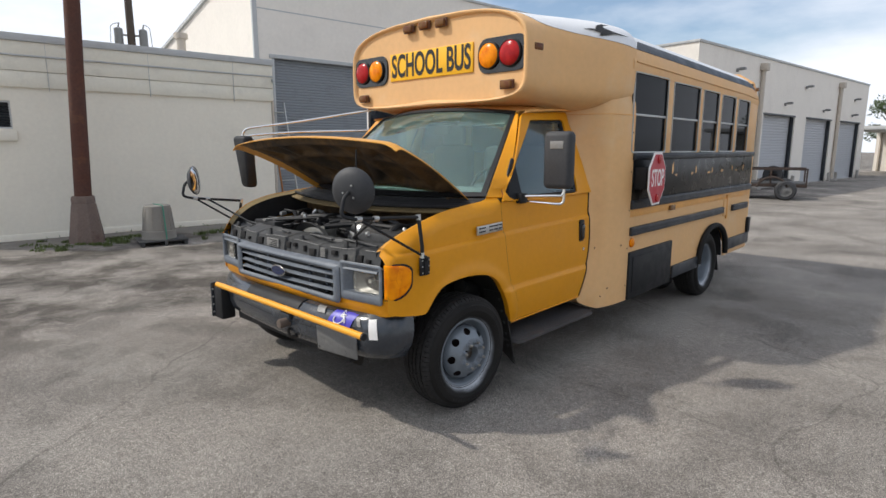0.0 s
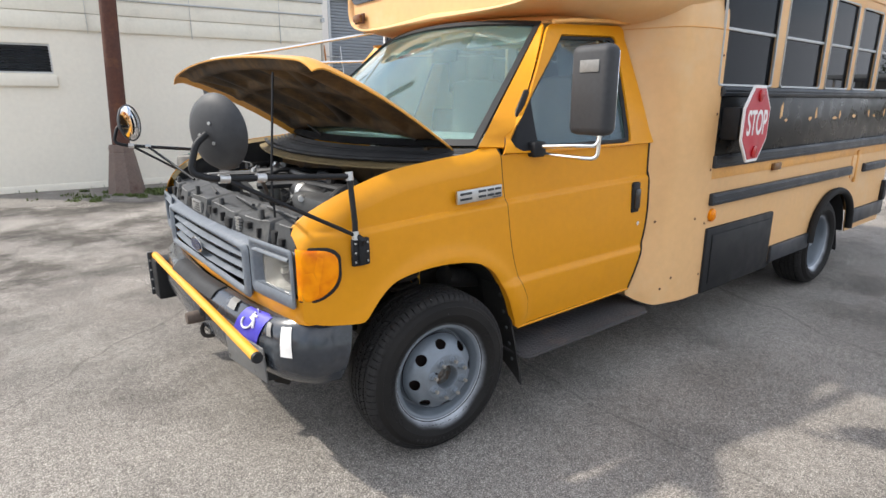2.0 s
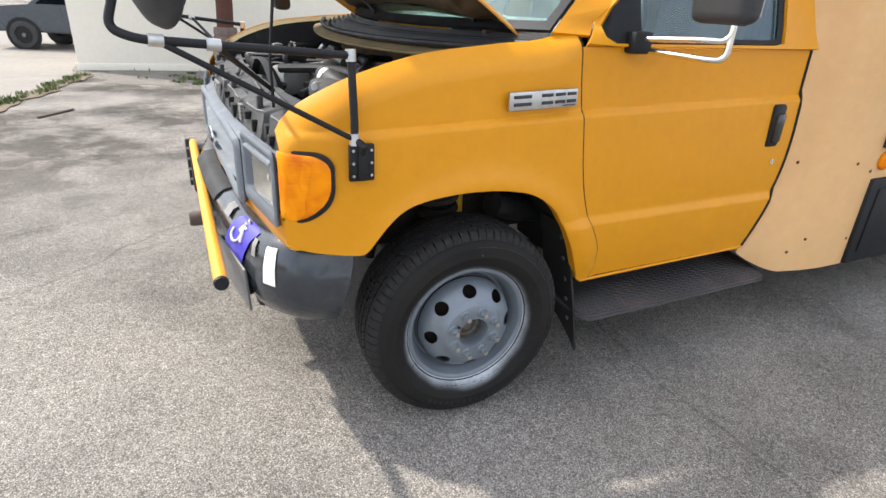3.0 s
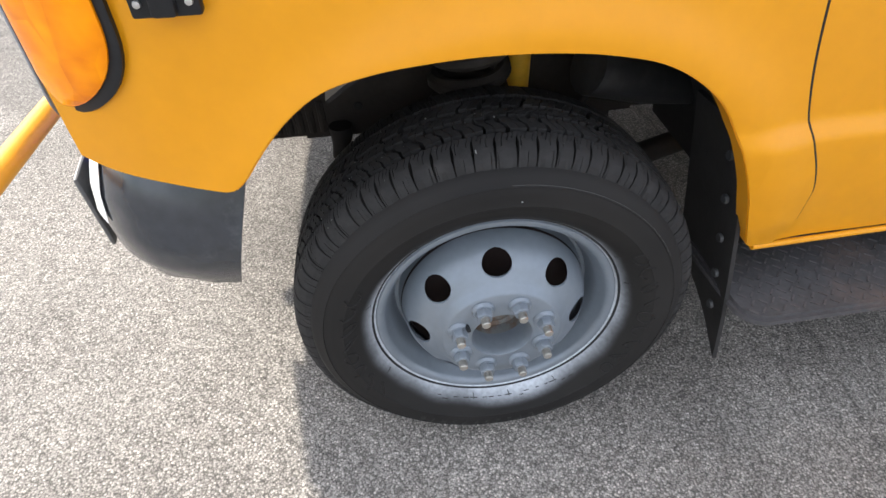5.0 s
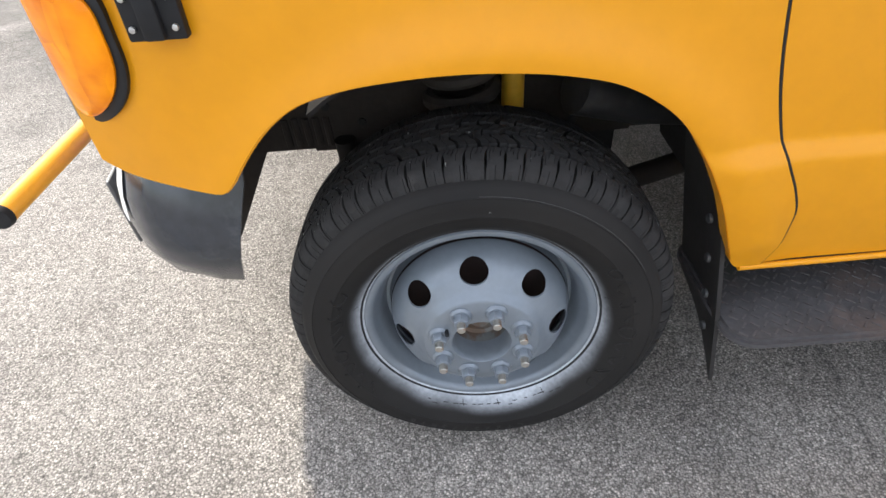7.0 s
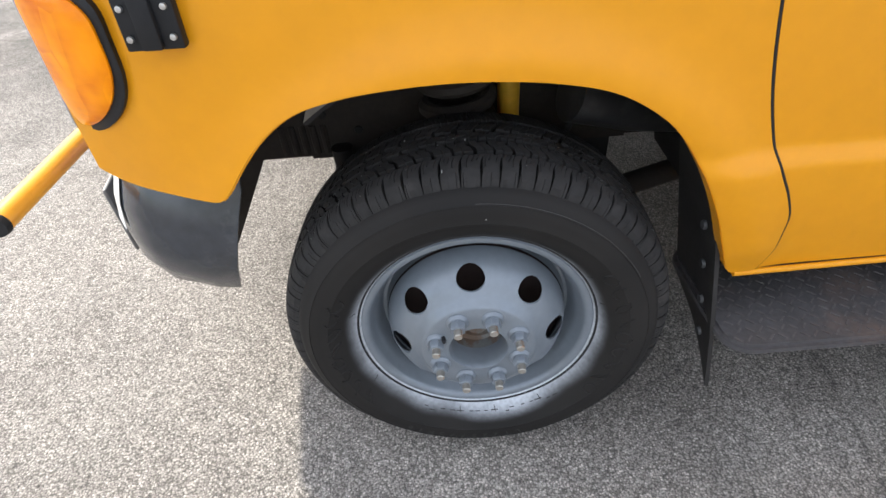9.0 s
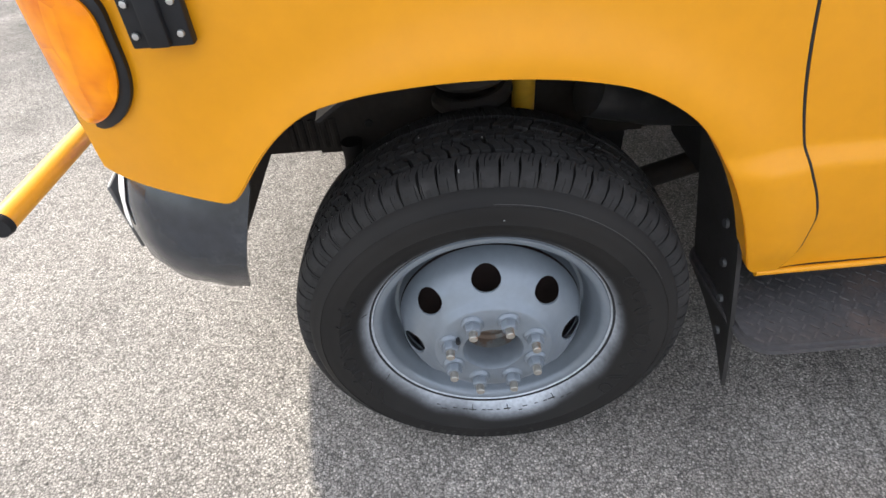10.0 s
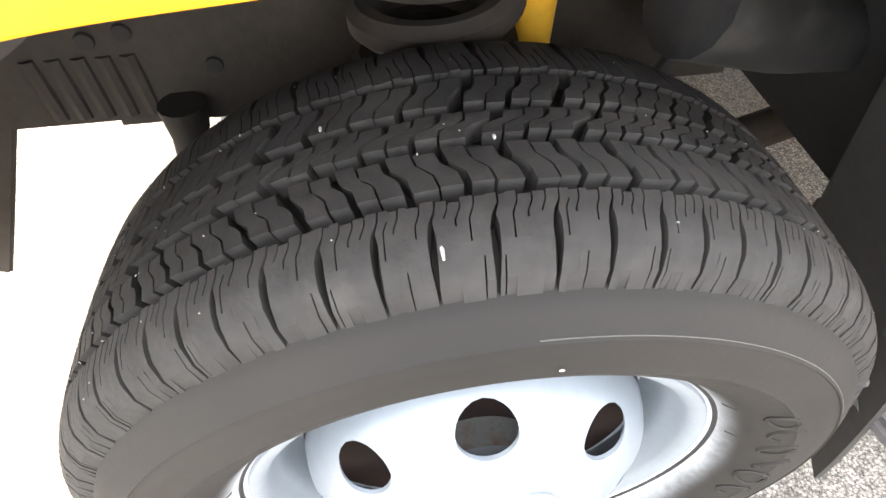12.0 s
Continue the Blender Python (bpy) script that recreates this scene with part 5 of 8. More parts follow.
sy = bmesh.new()


def sticker(y, t):
    return on_bumper(y + 0.035 * (t - 0.55), 0.15 + 0.97 * t) + Vector((-0.007, 0, 0.006))


tube([sticker(0.392 + 0.036 * math.cos(a), 0.70 + 0.24 * math.sin(a)) for a in np.linspace(radians(-20), radians(250), 16)], 0.0045, 6, sy)
tube([sticker(0.392, 0.26), sticker(0.386, 0.55), sticker(0.355, 0.60), sticker(0.338, 0.85)], 0.0055, 6, sy)
tube([sticker(0.390, 0.40), sticker(0.360, 0.42)], 0.0045, 6, sy)
tube([sticker(0.394, 0.155), sticker(0.394, 0.185)], 0.011, 8, sy)
part("wheelchair_sign", sy, SIGNW, bus)
for y0, y1, a, b in ((0.262, 0.288, 0.55, 1.0), (0.56, 0.63, 0.2, 0.7)):
    part("pale_scuff", patch(lambda u, v: on_bumper(lerp(y0, y1, u) - 0.03 * v, lerp(a, b, v)) + Vector((-0.005, -0.006, 0.004)), 6, 8, 0.001), PLATEM, bus)
part("white_sticker", patch(lambda u, v: bumper_at(lerp(0.150, 0.192, u) - 0.012 * v, lerp(1.7, 3.9, v), 0.004), 5, 10, 0.001), SIGNW, bus, "small worn white sticker")
part("bumper_pad", patch(lambda u, v: on_bumper(lerp(0.78, 1.42, u), lerp(-0.2, 0.85, v)) + Vector((-0.003, 0, 0.004)), 16, 6, 0.006), BLACK, bus)

plate = part("plate_holder", box((-0.775, 0.195, 0.445), (-0.765, 0.535, 0.600), 0.006), PLATEK, bus, "scuffed blank grey plate holder")
plate.matrix_basis = Matrix.Translation((-0.734, 0.392, 0.545)) @ pose(0, 0, 0, 0, -3, 7) @ Matrix.Translation((0.77, -0.36, -0.52))
for y in (0.32, 0.50):
    part("plate_bracket", box((-0.72, y - 0.012, 0.49), (-0.66, y + 0.012, 0.52), 0.003), BLACK, bus)

# crossing arm
arm = part("crossing_arm", tube([(-0.803, 0.058, 0.676), (-0.785, 0.7, 0.670), (-0.750, 1.90, 0.655)], 0.0205, 16), BARY, bus, "bright yellow crossing arm")
part("arm_end", lathe([(0, 0.012), (0.020, 0.012), (0.0225, 0.0), (0, 0)], 16, pose(-0.803, 0.059, 0.676)), BLACK, arm)
part("arm_gasket", tube([(-0.795, 0.3, 0.662), (-0.765, 1.2, 0.645)], 0.008, 8), BLACK, arm)
hb = part("arm_housing", box((-0.775, 1.80, 0.395), (-0.665, 1.94, 0.640), 0.012), BLACK, bus, "black crossing arm housing")
part("arm_plate", box((-0.790, 1.925, 0.400), (-0.755, 1.945, 0.67), 0.004), RAIL, hb)
for z in (0.44, 0.50, 0.56, 0.62):
    part("bolt", lathe([(0, 0.008), (0.007, 0.008), (0.007, 0)], 6, pose(-0.78, 1.925, z)), ALU, hb)
part("arm_bracket", box((-0.79, 0.83, 0.585), (-0.72, 0.95, 0.64), 0.008), RAIL, bus)
part("air_slot", patch(lambda u, v: Vector((float(np.interp(lerp(0.62, 1.60, u), [p.y for p in BP], [p.x for p in BP])) - 0.019 + 0.012 * v * v, lerp(0.62, 1.60, u), lerp(0.60, 0.515, v))), 24, 4, 0.004, flip=False), WELL, bus)
part("arm_magnet", lathe([(0, 0.045), (0.026, 0.045), (0.030, 0.03), (0.030, -0.04), (0, -0.04)], 18, Matrix.Translation((-0.80, 0.86, 0.585)) @ Matrix.Rotation(radians(-90), 4, "Z")), mat("brown_rubber_knob", (0.10, 0.075, 0.06), 0.8, var=0.3), bus)
part("tow_tab", tube(fillet([(-0.74, 0.86, 0.56), (-0.785, 0.86, 0.53), (-0.785, 0.83, 0.49), (-0.73, 0.81, 0.49)], 0.03), 0.010, 8), CHASSIS, bus)

# engine bay
def block(name, a, b, m, bev=0.008, label=""):
    return part(name, box(a, b, bev), m, bus, label)


PANELS = ((0.155, 0.29, 0.0), (0.29, 0.36, 0.026), (0.36, 0.60, 0.004), (0.60, 0.70, 0.018), (0.70, 0.79, 0.0), (0.79, 1.00, 0.010), (1.00, 1.08, 0.030), (1.08, 1.36, 0.004), (1.36, 1.48, 0.022), (1.48, 1.66, 0.0), (1.66, 1.76, 0.026), (1.76, 1.965, 0.004))


def cover_x(y):
    for y0, y1, d in PANELS:
        if y0 <= y <= y1:
            e = min(1.0, min(y - y0, y1 - y) / 0.008)
            return nose_x(y) + 0.030 + 0.55 * d * e
    return nose_x(y) + 0.03


ys = sorted({round(v, 4) for y0, y1, d in PANELS for v in (y0 + 0.001, y0 + 0.008, 0.5 * (y0 + y1), y1 - 0.008, y1 - 0.001)})
yat = curve([(i / (len(ys) - 1), y) for i, y in enumerate(ys)])


def cover(u, v):
    """Front face and sloping deck of the cover over the radiator."""
    y = yat(u)
    x, d = cover_x(y), cover_x(y) - nose_x(y) - 0.03
    rise = 0.006 * math.sin(y * 7.3) + 0.002 * math.sin(y * 23)
    if v < 0.4:
        k = v / 0.4
        return Vector((x + 0.022 * k, y, lerp(0.995, 1.092, k) + rise * k - d * 0.4 * k))
    k = (v - 0.4) / 0.6
    return Vector((x + 0.022 + 0.13 * k, y, 1.092 + rise * (1 - k) + 0.030 * k ** 0.8 - d * 0.4 * (1 - k) - 0.012 * (math.sin(y * 11) > 0.3) * (0.3 < k < 0.8)))


part("radiator_cover", patch(cover, len(ys) - 1, 20, 0.006, flip=True), DARKPL, bus, "dusty grey plastic radiator cover")
rnd = random.Random(11)
for y, w, z0, z1 in ((0.325, 0.022, 1.015, 1.065), (0.245, 0.018, 1.02, 1.05), (1.04, 0.024, 1.03, 1.07), (1.71, 0.03, 1.02, 1.075), (1.58, 0.012, 1.03, 1.05)):
    block("vent_slot", (cover_x(y) - 0.004, y - w, z0), (cover_x(y) + 0.02, y + w, z1), WELL, 0.003)
for y, w, z0, z1 in ((0.44, 0.010, 1.02, 1.06), (0.54, 0.022, 1.045, 1.072), (0.75, 0.030, 1.015, 1.06), (0.84, 0.010, 1.03, 1.07), (0.95, 0.016, 1.05, 1.075), (1.42, 0.035, 1.015, 1.065), (1.86, 0.028, 1.02, 1.07)):
    block("vent_slot", (cover_x(y) - 0.003, y - w, z0), (cover_x(y) + 0.02, y + w, z1), WELL, 0.003)
for y0, y1 in ((0.17, 0.28), (0.37, 0.59), (0.71, 0.98), (1.09, 1.35), (1.49, 1.65), (1.77, 1.95)):
    part("worn_lip", tube([Vector((cover_x(lerp(y0, y1, k / 8)) + 0.020, lerp(y0, y1, k / 8), cover(min(range(201), key=lambda i: abs(yat(i / 200) - lerp(y0, y1, k / 8))) / 200, 0.4).z + 0.002)) for k in range(9)], 0.0025, 6), PLATEM, bus)
for y, hgt in ((0.46, 0.035), (0.90, 0.028), (1.30, 0.04), (1.84, 0.03)):
    block("clip_tower", (nose_x(y) + 0.055, y - 0.016, 1.08), (nose_x(y) + 0.075, y + 0.016, 1.10 + hgt), DARKPL, 0.005)
for y0, y1 in ((0.25, 0.56), (0.66, 0.92), (1.12, 1.30)):
    part("deck_rib", tube([(cover_x(y0) + 0.08, y0, 1.118), (cover_x(y1) + 0.11, y1, 1.124)], 0.008, 6), DARKPL, bus)
XL = cover_x(1.22) - 0.003
part("warning_label", box((XL, 1.14, 1.022), (XL + 0.012, 1.29, 1.078), 0.002), PLATEM, bus, "pale label with unreadable bars")
lb = bmesh.new()
for i in range(4):
    box((XL - 0.002, 1.155, 1.030 + 0.012 * i), (XL + 0.004, 1.155 + 0.10 - 0.02 * (i % 3), 1.035 + 0.012 * i), bm=lb)
part("label_bars", lb, INK, bus)
lb = bmesh.new()
for i in range(5):
    box((cover_x(0.65) - 0.004, 0.625, 1.020 + 0.012 * i), (cover_x(0.65) + 0.01, 0.675, 1.027 + 0.012 * i), bm=lb)
part("stamped_bars", lb, PLATEM, bus)
block("air_cleaner", (-0.40, 0.25, 1.02), (-0.12, 0.62, 1.17), DARKPL, 0.03, "black air cleaner box")
part("air_duct", tube(fillet([(-0.28, 0.45, 1.12), (-0.30, 0.75, 1.16), (-0.20, 1.0, 1.15), (-0.10, 1.1, 1.12)], 0.1), 0.045, 14, rfun=lambda t: 0.045 + 0.004 * math.sin(t * 90)), ENGK, bus, "ribbed black air duct")
part("duct_clamp", tube([(-0.295, 0.66, 1.145), (-0.298, 0.69, 1.15)], 0.050, 16), ALU, bus)
block("engine_cover", (-0.22, 0.72, 1.00), (0.10, 1.40, 1.13), ENGK, 0.03)
block("intake_plenum", (-0.16, 0.85, 1.12), (0.05, 1.28, 1.18), DARKPL, 0.02)
block("battery", (-0.44, 1.55, 0.98), (-0.20, 1.85, 1.14), ENGK, 0.01, "black battery")
block("battery_clamp", (-0.45, 1.66, 1.14), (-0.19, 1.70, 1.155), PLATEM, 0.003)
block("fuse_box", (-0.08, 1.60, 1.06), (0.10, 1.86, 1.17), ENGK, 0.015)
block("red_cap", (-0.16, 1.42, 1.135), (-0.11, 1.47, 1.175), mat("red_cap", (0.38, 0.02, 0.02), 0.5), 0.008, "small red cap")
block("coolant_tank", (-0.42, 0.95, 1.05), (-0.30, 1.20, 1.15), mat("cloudy_tank", (0.20, 0.20, 0.185), 0.5, var=0.2), 0.02)
block("alternator", (-0.34, 0.62, 1.03), (-0.20, 0.80, 1.15), ALU, 0.03)
part("fan_shroud", lathe([(0.30, 0.0), (0.34, 0.03), (0.34, 0.06)], 40, Matrix.Translation((-0.44, 1.02, 0.85)) @ Matrix.Rotation(radians(-90), 4, "Z")), DARKPL, bus)
part("fan_louvre", patch(lambda u, v: Vector((-0.47 + 0.06 * v, lerp(0.92, 1.26, u), 1.095 + 0.008 * math.sin(u * 100))), 60, 2, 0.004), DARKPL, bus)
for i in range(24):
    y0, y1 = rnd.uniform(0.25, 1.8), rnd.uniform(0.25, 1.85)
    p = [(rnd.uniform(-0.45, -0.05), y0, rnd.uniform(1.08, 1.17)), (rnd.uniform(-0.4, 0.1), lerp(y0, y1, 0.4), rnd.uniform(1.14, 1.21)), (rnd.uniform(-0.35, 0.12), y1, rnd.uniform(1.1, 1.2))]
    part("hose", tube(fillet(p, 0.2, 8), rnd.choice((0.006, 0.009, 0.013, 0.018)), 8), rnd.choice((ENGK, ENGK, BLACK, DARKPL)), bus)
for i in range(22):
    c = Vector((rnd.uniform(-0.4, 0.05), rnd.uniform(0.3, 1.8), rnd.uniform(1.12, 1.19)))
    part("fitting", lathe([(0, 0.02), (0.014, 0.02), (0.018, 0.0), (0.012, -0.03), (0, -0.03)], 12, Matrix.Translation(c) @ pose(0, 0, 0, rnd.uniform(0, 180), 0, rnd.uniform(0, 180))), rnd.choice((ALU, ALU, PLATEM)), bus)
block("bay_floor", (-0.60, 0.13, 0.86), (0.16, 1.99, 0.93), WELL, 0.01)
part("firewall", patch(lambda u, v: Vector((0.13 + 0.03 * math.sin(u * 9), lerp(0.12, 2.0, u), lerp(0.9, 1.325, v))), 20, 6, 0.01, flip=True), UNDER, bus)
part("cowl_ledge", patch(lambda u, v: Vector((ws(u, 0).x - 0.17 - 0.08 * v, ws(u, 0).y, ws(u, 0).z - 0.055 - 0.02 * v)), 30, 3, 0.008), LEDGE, bus, "dusty yellow ledge below the cowl")
part("cowl_seal", tube([ws(u, 0) + Vector((-0.20, 0, -0.045)) for u in np.linspace(0.02, 0.98, 24)], 0.011, 8), BLACK, bus)

# ---------------------------------------------------------------- wheels, arch and underbody
w0 = wheel(bus, pose(-0.0075, 0.008, 0.3855, 0, -4.3, -3.5), "silver painted steel wheel with eight round holes")
wheel(bus, pose(-0.0075, 2 * YC - 0.008, 0.3855, 0, 6.5, 176.5), "", w0)
for y, r in ((-0.10, 0), (2 * YB + 0.10, 180)):
    rear_wheel(bus, pose(4.03, y, 0.388, 0, 20, r), w0, "dished grey steel rear wheel")
for y, r in ((0.50, 180), (2 * YB - 0.50, 0)):
    wheel(bus, pose(4.03, y, 0.388, 0, 20, r), "", w0)


def flap(x0, x1, y0, y1, z0, z1, bolts, mirror=False):
    f = mir if mirror else (lambda p: Vector(p))
    t = patch(lambda u, v: f((lerp(x0, x1, v) + 0.012 * math.sin(3 * u) * v, lerp(y0 + 0.06 * (1 - v) ** 1.5, y1, u), lerp(z1, z0 + 0.13 * u, v))), 8, 14, 0.008, flip=mirror)
    o = part("mud_flap", t, FLAPM, bus, "black rubber mud flap")
    for k in range(bolts):
        z = lerp(z1 - 0.05, z0 + 0.14, k / max(1, bolts - 1))
        x = lerp(x0, x1, (z1 - z) / (z1 - z0))
        part("bolt", lathe([(0, 0.005), (0.008, 0.005), (0.010, 0)], 10, Matrix.Translation(f((x - 0.008, y0 + 0.03 + 0.06 * (1 - (z1 - z) / (z1 - z0)) ** 1.5, z))) @ pose(0, 0, 0, 0, 0, -90)), DARKPL, o)


flap(0.405, 0.484, -0.026, 0.200, 0.171, 0.70, 5)
flap(0.405, 0.484, -0.026, 0.200, 0.171, 0.70, 0, True)
flap(4.62, 4.66, -0.08, 0.52, 0.20, 0.62, 0)
flap(4.62, 4.66, -0.20, 0.40, 0.20, 0.62, 0, True)


def liner_fn(u, v):
    a = lerp(2.20, 0.13, u)
    rx, rz = 0.47, 0.50
    return Vector((0.02 + rx * math.cos(a), lerp(0.03, 0.46, v), max(0.42 + rz * math.sin(a) + 0.03 * v, 0.40)))


for s in (-1, 1):
    f = (lambda p: p) if s < 0 else mir
    part("wheel_well", patch(lambda u, v: f(liner_fn(u, v)), 30, 6, 0.006, flip=s < 0), WELL, bus)
    part("inner_wall", patch(lambda u, v: f(Vector((lerp(-0.52, 0.52, u), 0.46, lerp(0.60, 1.02, v)))), 4, 4, 0.006, flip=s > 0), WELL, bus)
    g = (lambda a: f(Vector(a)))
    rail = bmesh.new()
    for i in range(44):
        x0, x1 = lerp(-0.60, 5.45, i / 44), lerp(-0.60, 5.45, (i + 1) / 44)
        z0 = 0.594 + 0.004 * math.sin(i * 1.9)
        ya, yb = (0.35, 0.42) if s < 0 else (2 * YC - 0.42, 2 * YC - 0.35)
        box((x0, ya, z0), (x1, yb, 0.77), bm=rail)
    part("frame_rail", rail, CHASSIS, bus)
    for k in range(5):
        part("rail_rib", tube([g((-0.377 + 0.022 * k, 0.353, 0.605)), g((-0.378 + 0.022 * k, 0.351, 0.635)), g((-0.380 + 0.022 * k, 0.353, 0.670))], 0.0085, 8), CHASSIS, bus)
    for hx, hz in ((-0.217, 0.654), (-0.288, 0.693), (-0.322, 0.687), (0.288, 0.664)):
        part("rail_hole", lathe([(0, 0.003), (0.008, 0.003), (0.009, 0)], 14, Matrix.Translation(g((hx, 0.348, hz))) @ pose(0, 0, 0, 0, 0, 0 if s < 0 else 180)), WELL, bus)
    coil = [g((-0.01 + 0.062 * math.cos(a), 0.285 + 0.062 * math.sin(a), 0.605 + a * 0.0075)) for a in np.linspace(0, 40, 220)]
    part("coil_spring", tube(coil, 0.0155, 8), CHASSIS, bus)
    part("spring_cup", lathe([(0, 0.02), (0.060, 0.02), (0.066, 0.0), (0.05, -0.05), (0, -0.05)], 24, Matrix.Translation(g((-0.01, 0.285, 0.59))) @ pose(0, 0, 0, -90)), CHASSIS, bus)
    # added dark sheet that stands for the shade behind the tyre
    part("splash_panel", patch(lambda u, v: f(Vector((lerp(0.10, 0.37, u), 0.455, lerp(0.46, 0.61, v)))), 4, 3, 0.006, flip=s > 0), WELL, bus)
    part("brake_hose", tube(fillet([g((0.22, 0.33, 0.86)), g((0.24, 0.24, 0.78)), g((0.20, 0.24, 0.68)), g((0.16, 0.25, 0.55))], 0.06), 0.008, 8), WELL, bus)
    part("brake_line", tube(fillet([g((-0.40, 0.345, 0.745)), g((-0.1, 0.343, 0.735)), g((0.20, 0.343, 0.75)), g((0.40, 0.343, 0.70))], 0.05), 0.005, 6), CHASSIS, bus)
    part("shock_absorber", tube([g((0.100, 0.335, 0.42)), g((0.100, 0.340, 0.62)), g((0.100, 0.345, 0.95))], 0.0235, 16), SHOCKY, bus, "yellow shock absorber")
    part("bump_stop", tube([g((-0.256, 0.33, 0.625)), g((-0.256, 0.33, 0.60)), g((-0.258, 0.33, 0.585)), g((-0.262, 0.33, 0.555))], 0.022, 14, rfun=lambda t: 0.023 - 0.006 * t + 0.002 * math.sin(9 * t)), RUBBER, bus)
    ya = 0.380 if s < 0 else 2 * YC - 0.390
    part("inner_bracket", prism([(-0.70, 0.70), (-0.36, 0.72), (-0.40, 0.655), (-0.445, 0.573), (-0.517, 0.435), (-0.562, 0.350), (-0.625, 0.385), (-0.66, 0.45)], lambda p, q, h: (p, ya + h, q), 0.010, bevel=0.003), CHASSIS, bus, "dark hanging frame bracket")
    part("suspension_arm", tube([g((0.20, 0.24, 0.745)), g((0.34, 0.27, 0.700)), g((0.46, 0.30, 0.655)), g((0.62, 0.34, 0.61))], 0.05, 14, rfun=lambda t: 0.050 - 0.012 * t + 0.007 * math.sin(t * 26)), ENGK, bus)
    part("radius_arm", tube([g((-0.02, 0.30, 0.36)), g((0.35, 0.36, 0.44)), g((0.85, 0.40, 0.56))], 0.027, 12), CHASSIS, bus)
    part("leaf_spring", tube([g((3.35, 0.45, 0.60)), g((3.7, 0.45, 0.48)), g((4.03, 0.45, 0.44)), g((4.4, 0.45, 0.48)), g((4.75, 0.45, 0.60))], 0.035, 8), CHASSIS, bus)
part("front_axle", tube([(0, 0.10, 0.372), (0.02, 0.5, 0.36), (0.02, 1.6, 0.36), (0, 2.02, 0.372)], 0.045, 14), CHASSIS, bus)
part("rear_axle", tube([(4.03, 0.1, 0.372), (4.03, YB, 0.372), (4.03, 2.1, 0.372)], 0.06, 14), CHASSIS, bus)
part("differential", lathe([(0, 0.16), (0.12, 0.13), (0.17, 0.0), (0.12, -0.13), (0, -0.16)], 20, pose(4.03, YB, 0.372)), CHASSIS, bus)
part("driveshaft", tube([(0.9, YC, 0.52), (3.85, YB, 0.40)], 0.04, 14), CHASSIS, bus)
part("gearbox", box((0.0, 0.82, 0.42), (0.95, 1.32, 0.78), 0.06), CHASSIS, bus)
part("engine_sump", box((-0.35, 0.78, 0.44), (0.05, 1.34, 0.95), 0.05), CHASSIS, bus)
part("radiator", box((-0.575, 0.45, 0.50), (-0.525, 1.67, 0.99), 0.008), WELL, bus)
# unseen floor and tank, added to block light beneath the bus
part("floor_pan", box((0.52, 0.10, 0.78), (5.5, 2.15, 0.82)), CHASSIS, bus)
part("fuel_tank", box((2.3, 1.35, 0.38), (3.4, 1.95, 0.72), 0.05), CHASSIS, bus)

# running board with raised tread
step = part("running_board", prism(rounded(0.462, 1.60, -0.083, 0.235, 0.055), lambda p, q, h: (p - 0.10 * max(0.0, (p - 1.45) / 0.15) * max(0.0, (0.03 - q) / 0.11), q - 0.008 * (p - 0.46), 0.332 + h), 0.026, bevel=0.008), STEPM, bus, "worn dark running board with raised tread")
tb = bmesh.new()
for i in range(48):
    for j in range(13):
        x, y = 0.490 + 0.0215 * i + 0.0107 * (j % 2), -0.060 + 0.0215 * j
        box((-0.0088, -0.0018, 0), (0.0088, 0.0018, 0.0026), bm=tb, m=pose(x, y - 0.008 * (x - 0.46), 0.3575, 0, 0, 45 if (i + j) % 2 else -45))
part("tread", tb, mat("worn_tread_ridges", (0.085, 0.076, 0.074), 0.6, var=0.35, scale=12, second=(0.06, 0.045, 0.04), amount=0.8, sscale=9), step)
for x in (0.65, 1.45):
    part("step_bracket", box((x, 0.02, 0.306), (x + 0.05, 0.35, 0.333), 0.004), CHASSIS, step)

# ---------------------------------------------------------------- column behind the door, body
YL, YR = -0.13, 2 * YB + 0.13
col = fillet([(1.44, 0.12, 0), (1.47, 0.03, 0), (1.57, -0.065, 0), (1.80, -0.125, 0), (2.0, -0.132, 0)], 0.10, 6)
cl_len = np.concatenate([[0], np.cumsum([(b - a).length for a, b in zip(col, col[1:])])])
colx, coly = (curve([(l / cl_len[-1], p[i]) for l, p in zip(cl_len, col)]) for i in (0, 1))


def column(u, v):
    z = 0.5
    k = min(1.0, u / 0.45)
    k = k * k * (3 - 2 * k)
    for _ in range(4):
        r = REAR(max(0.45, min(z, 1.95))) + 0.006
        x = r + (colx(u) - colx(0)) * (2.0 - r) / (2.0 - colx(0))
        z = lerp(0.362 + 0.10 * max(0.0, (1.60 - x) / 0.21) ** 1.7, 1.962, v)
    return Vector((x, lerp(side_y(r, z) + 0.004, coly(u), k), z))


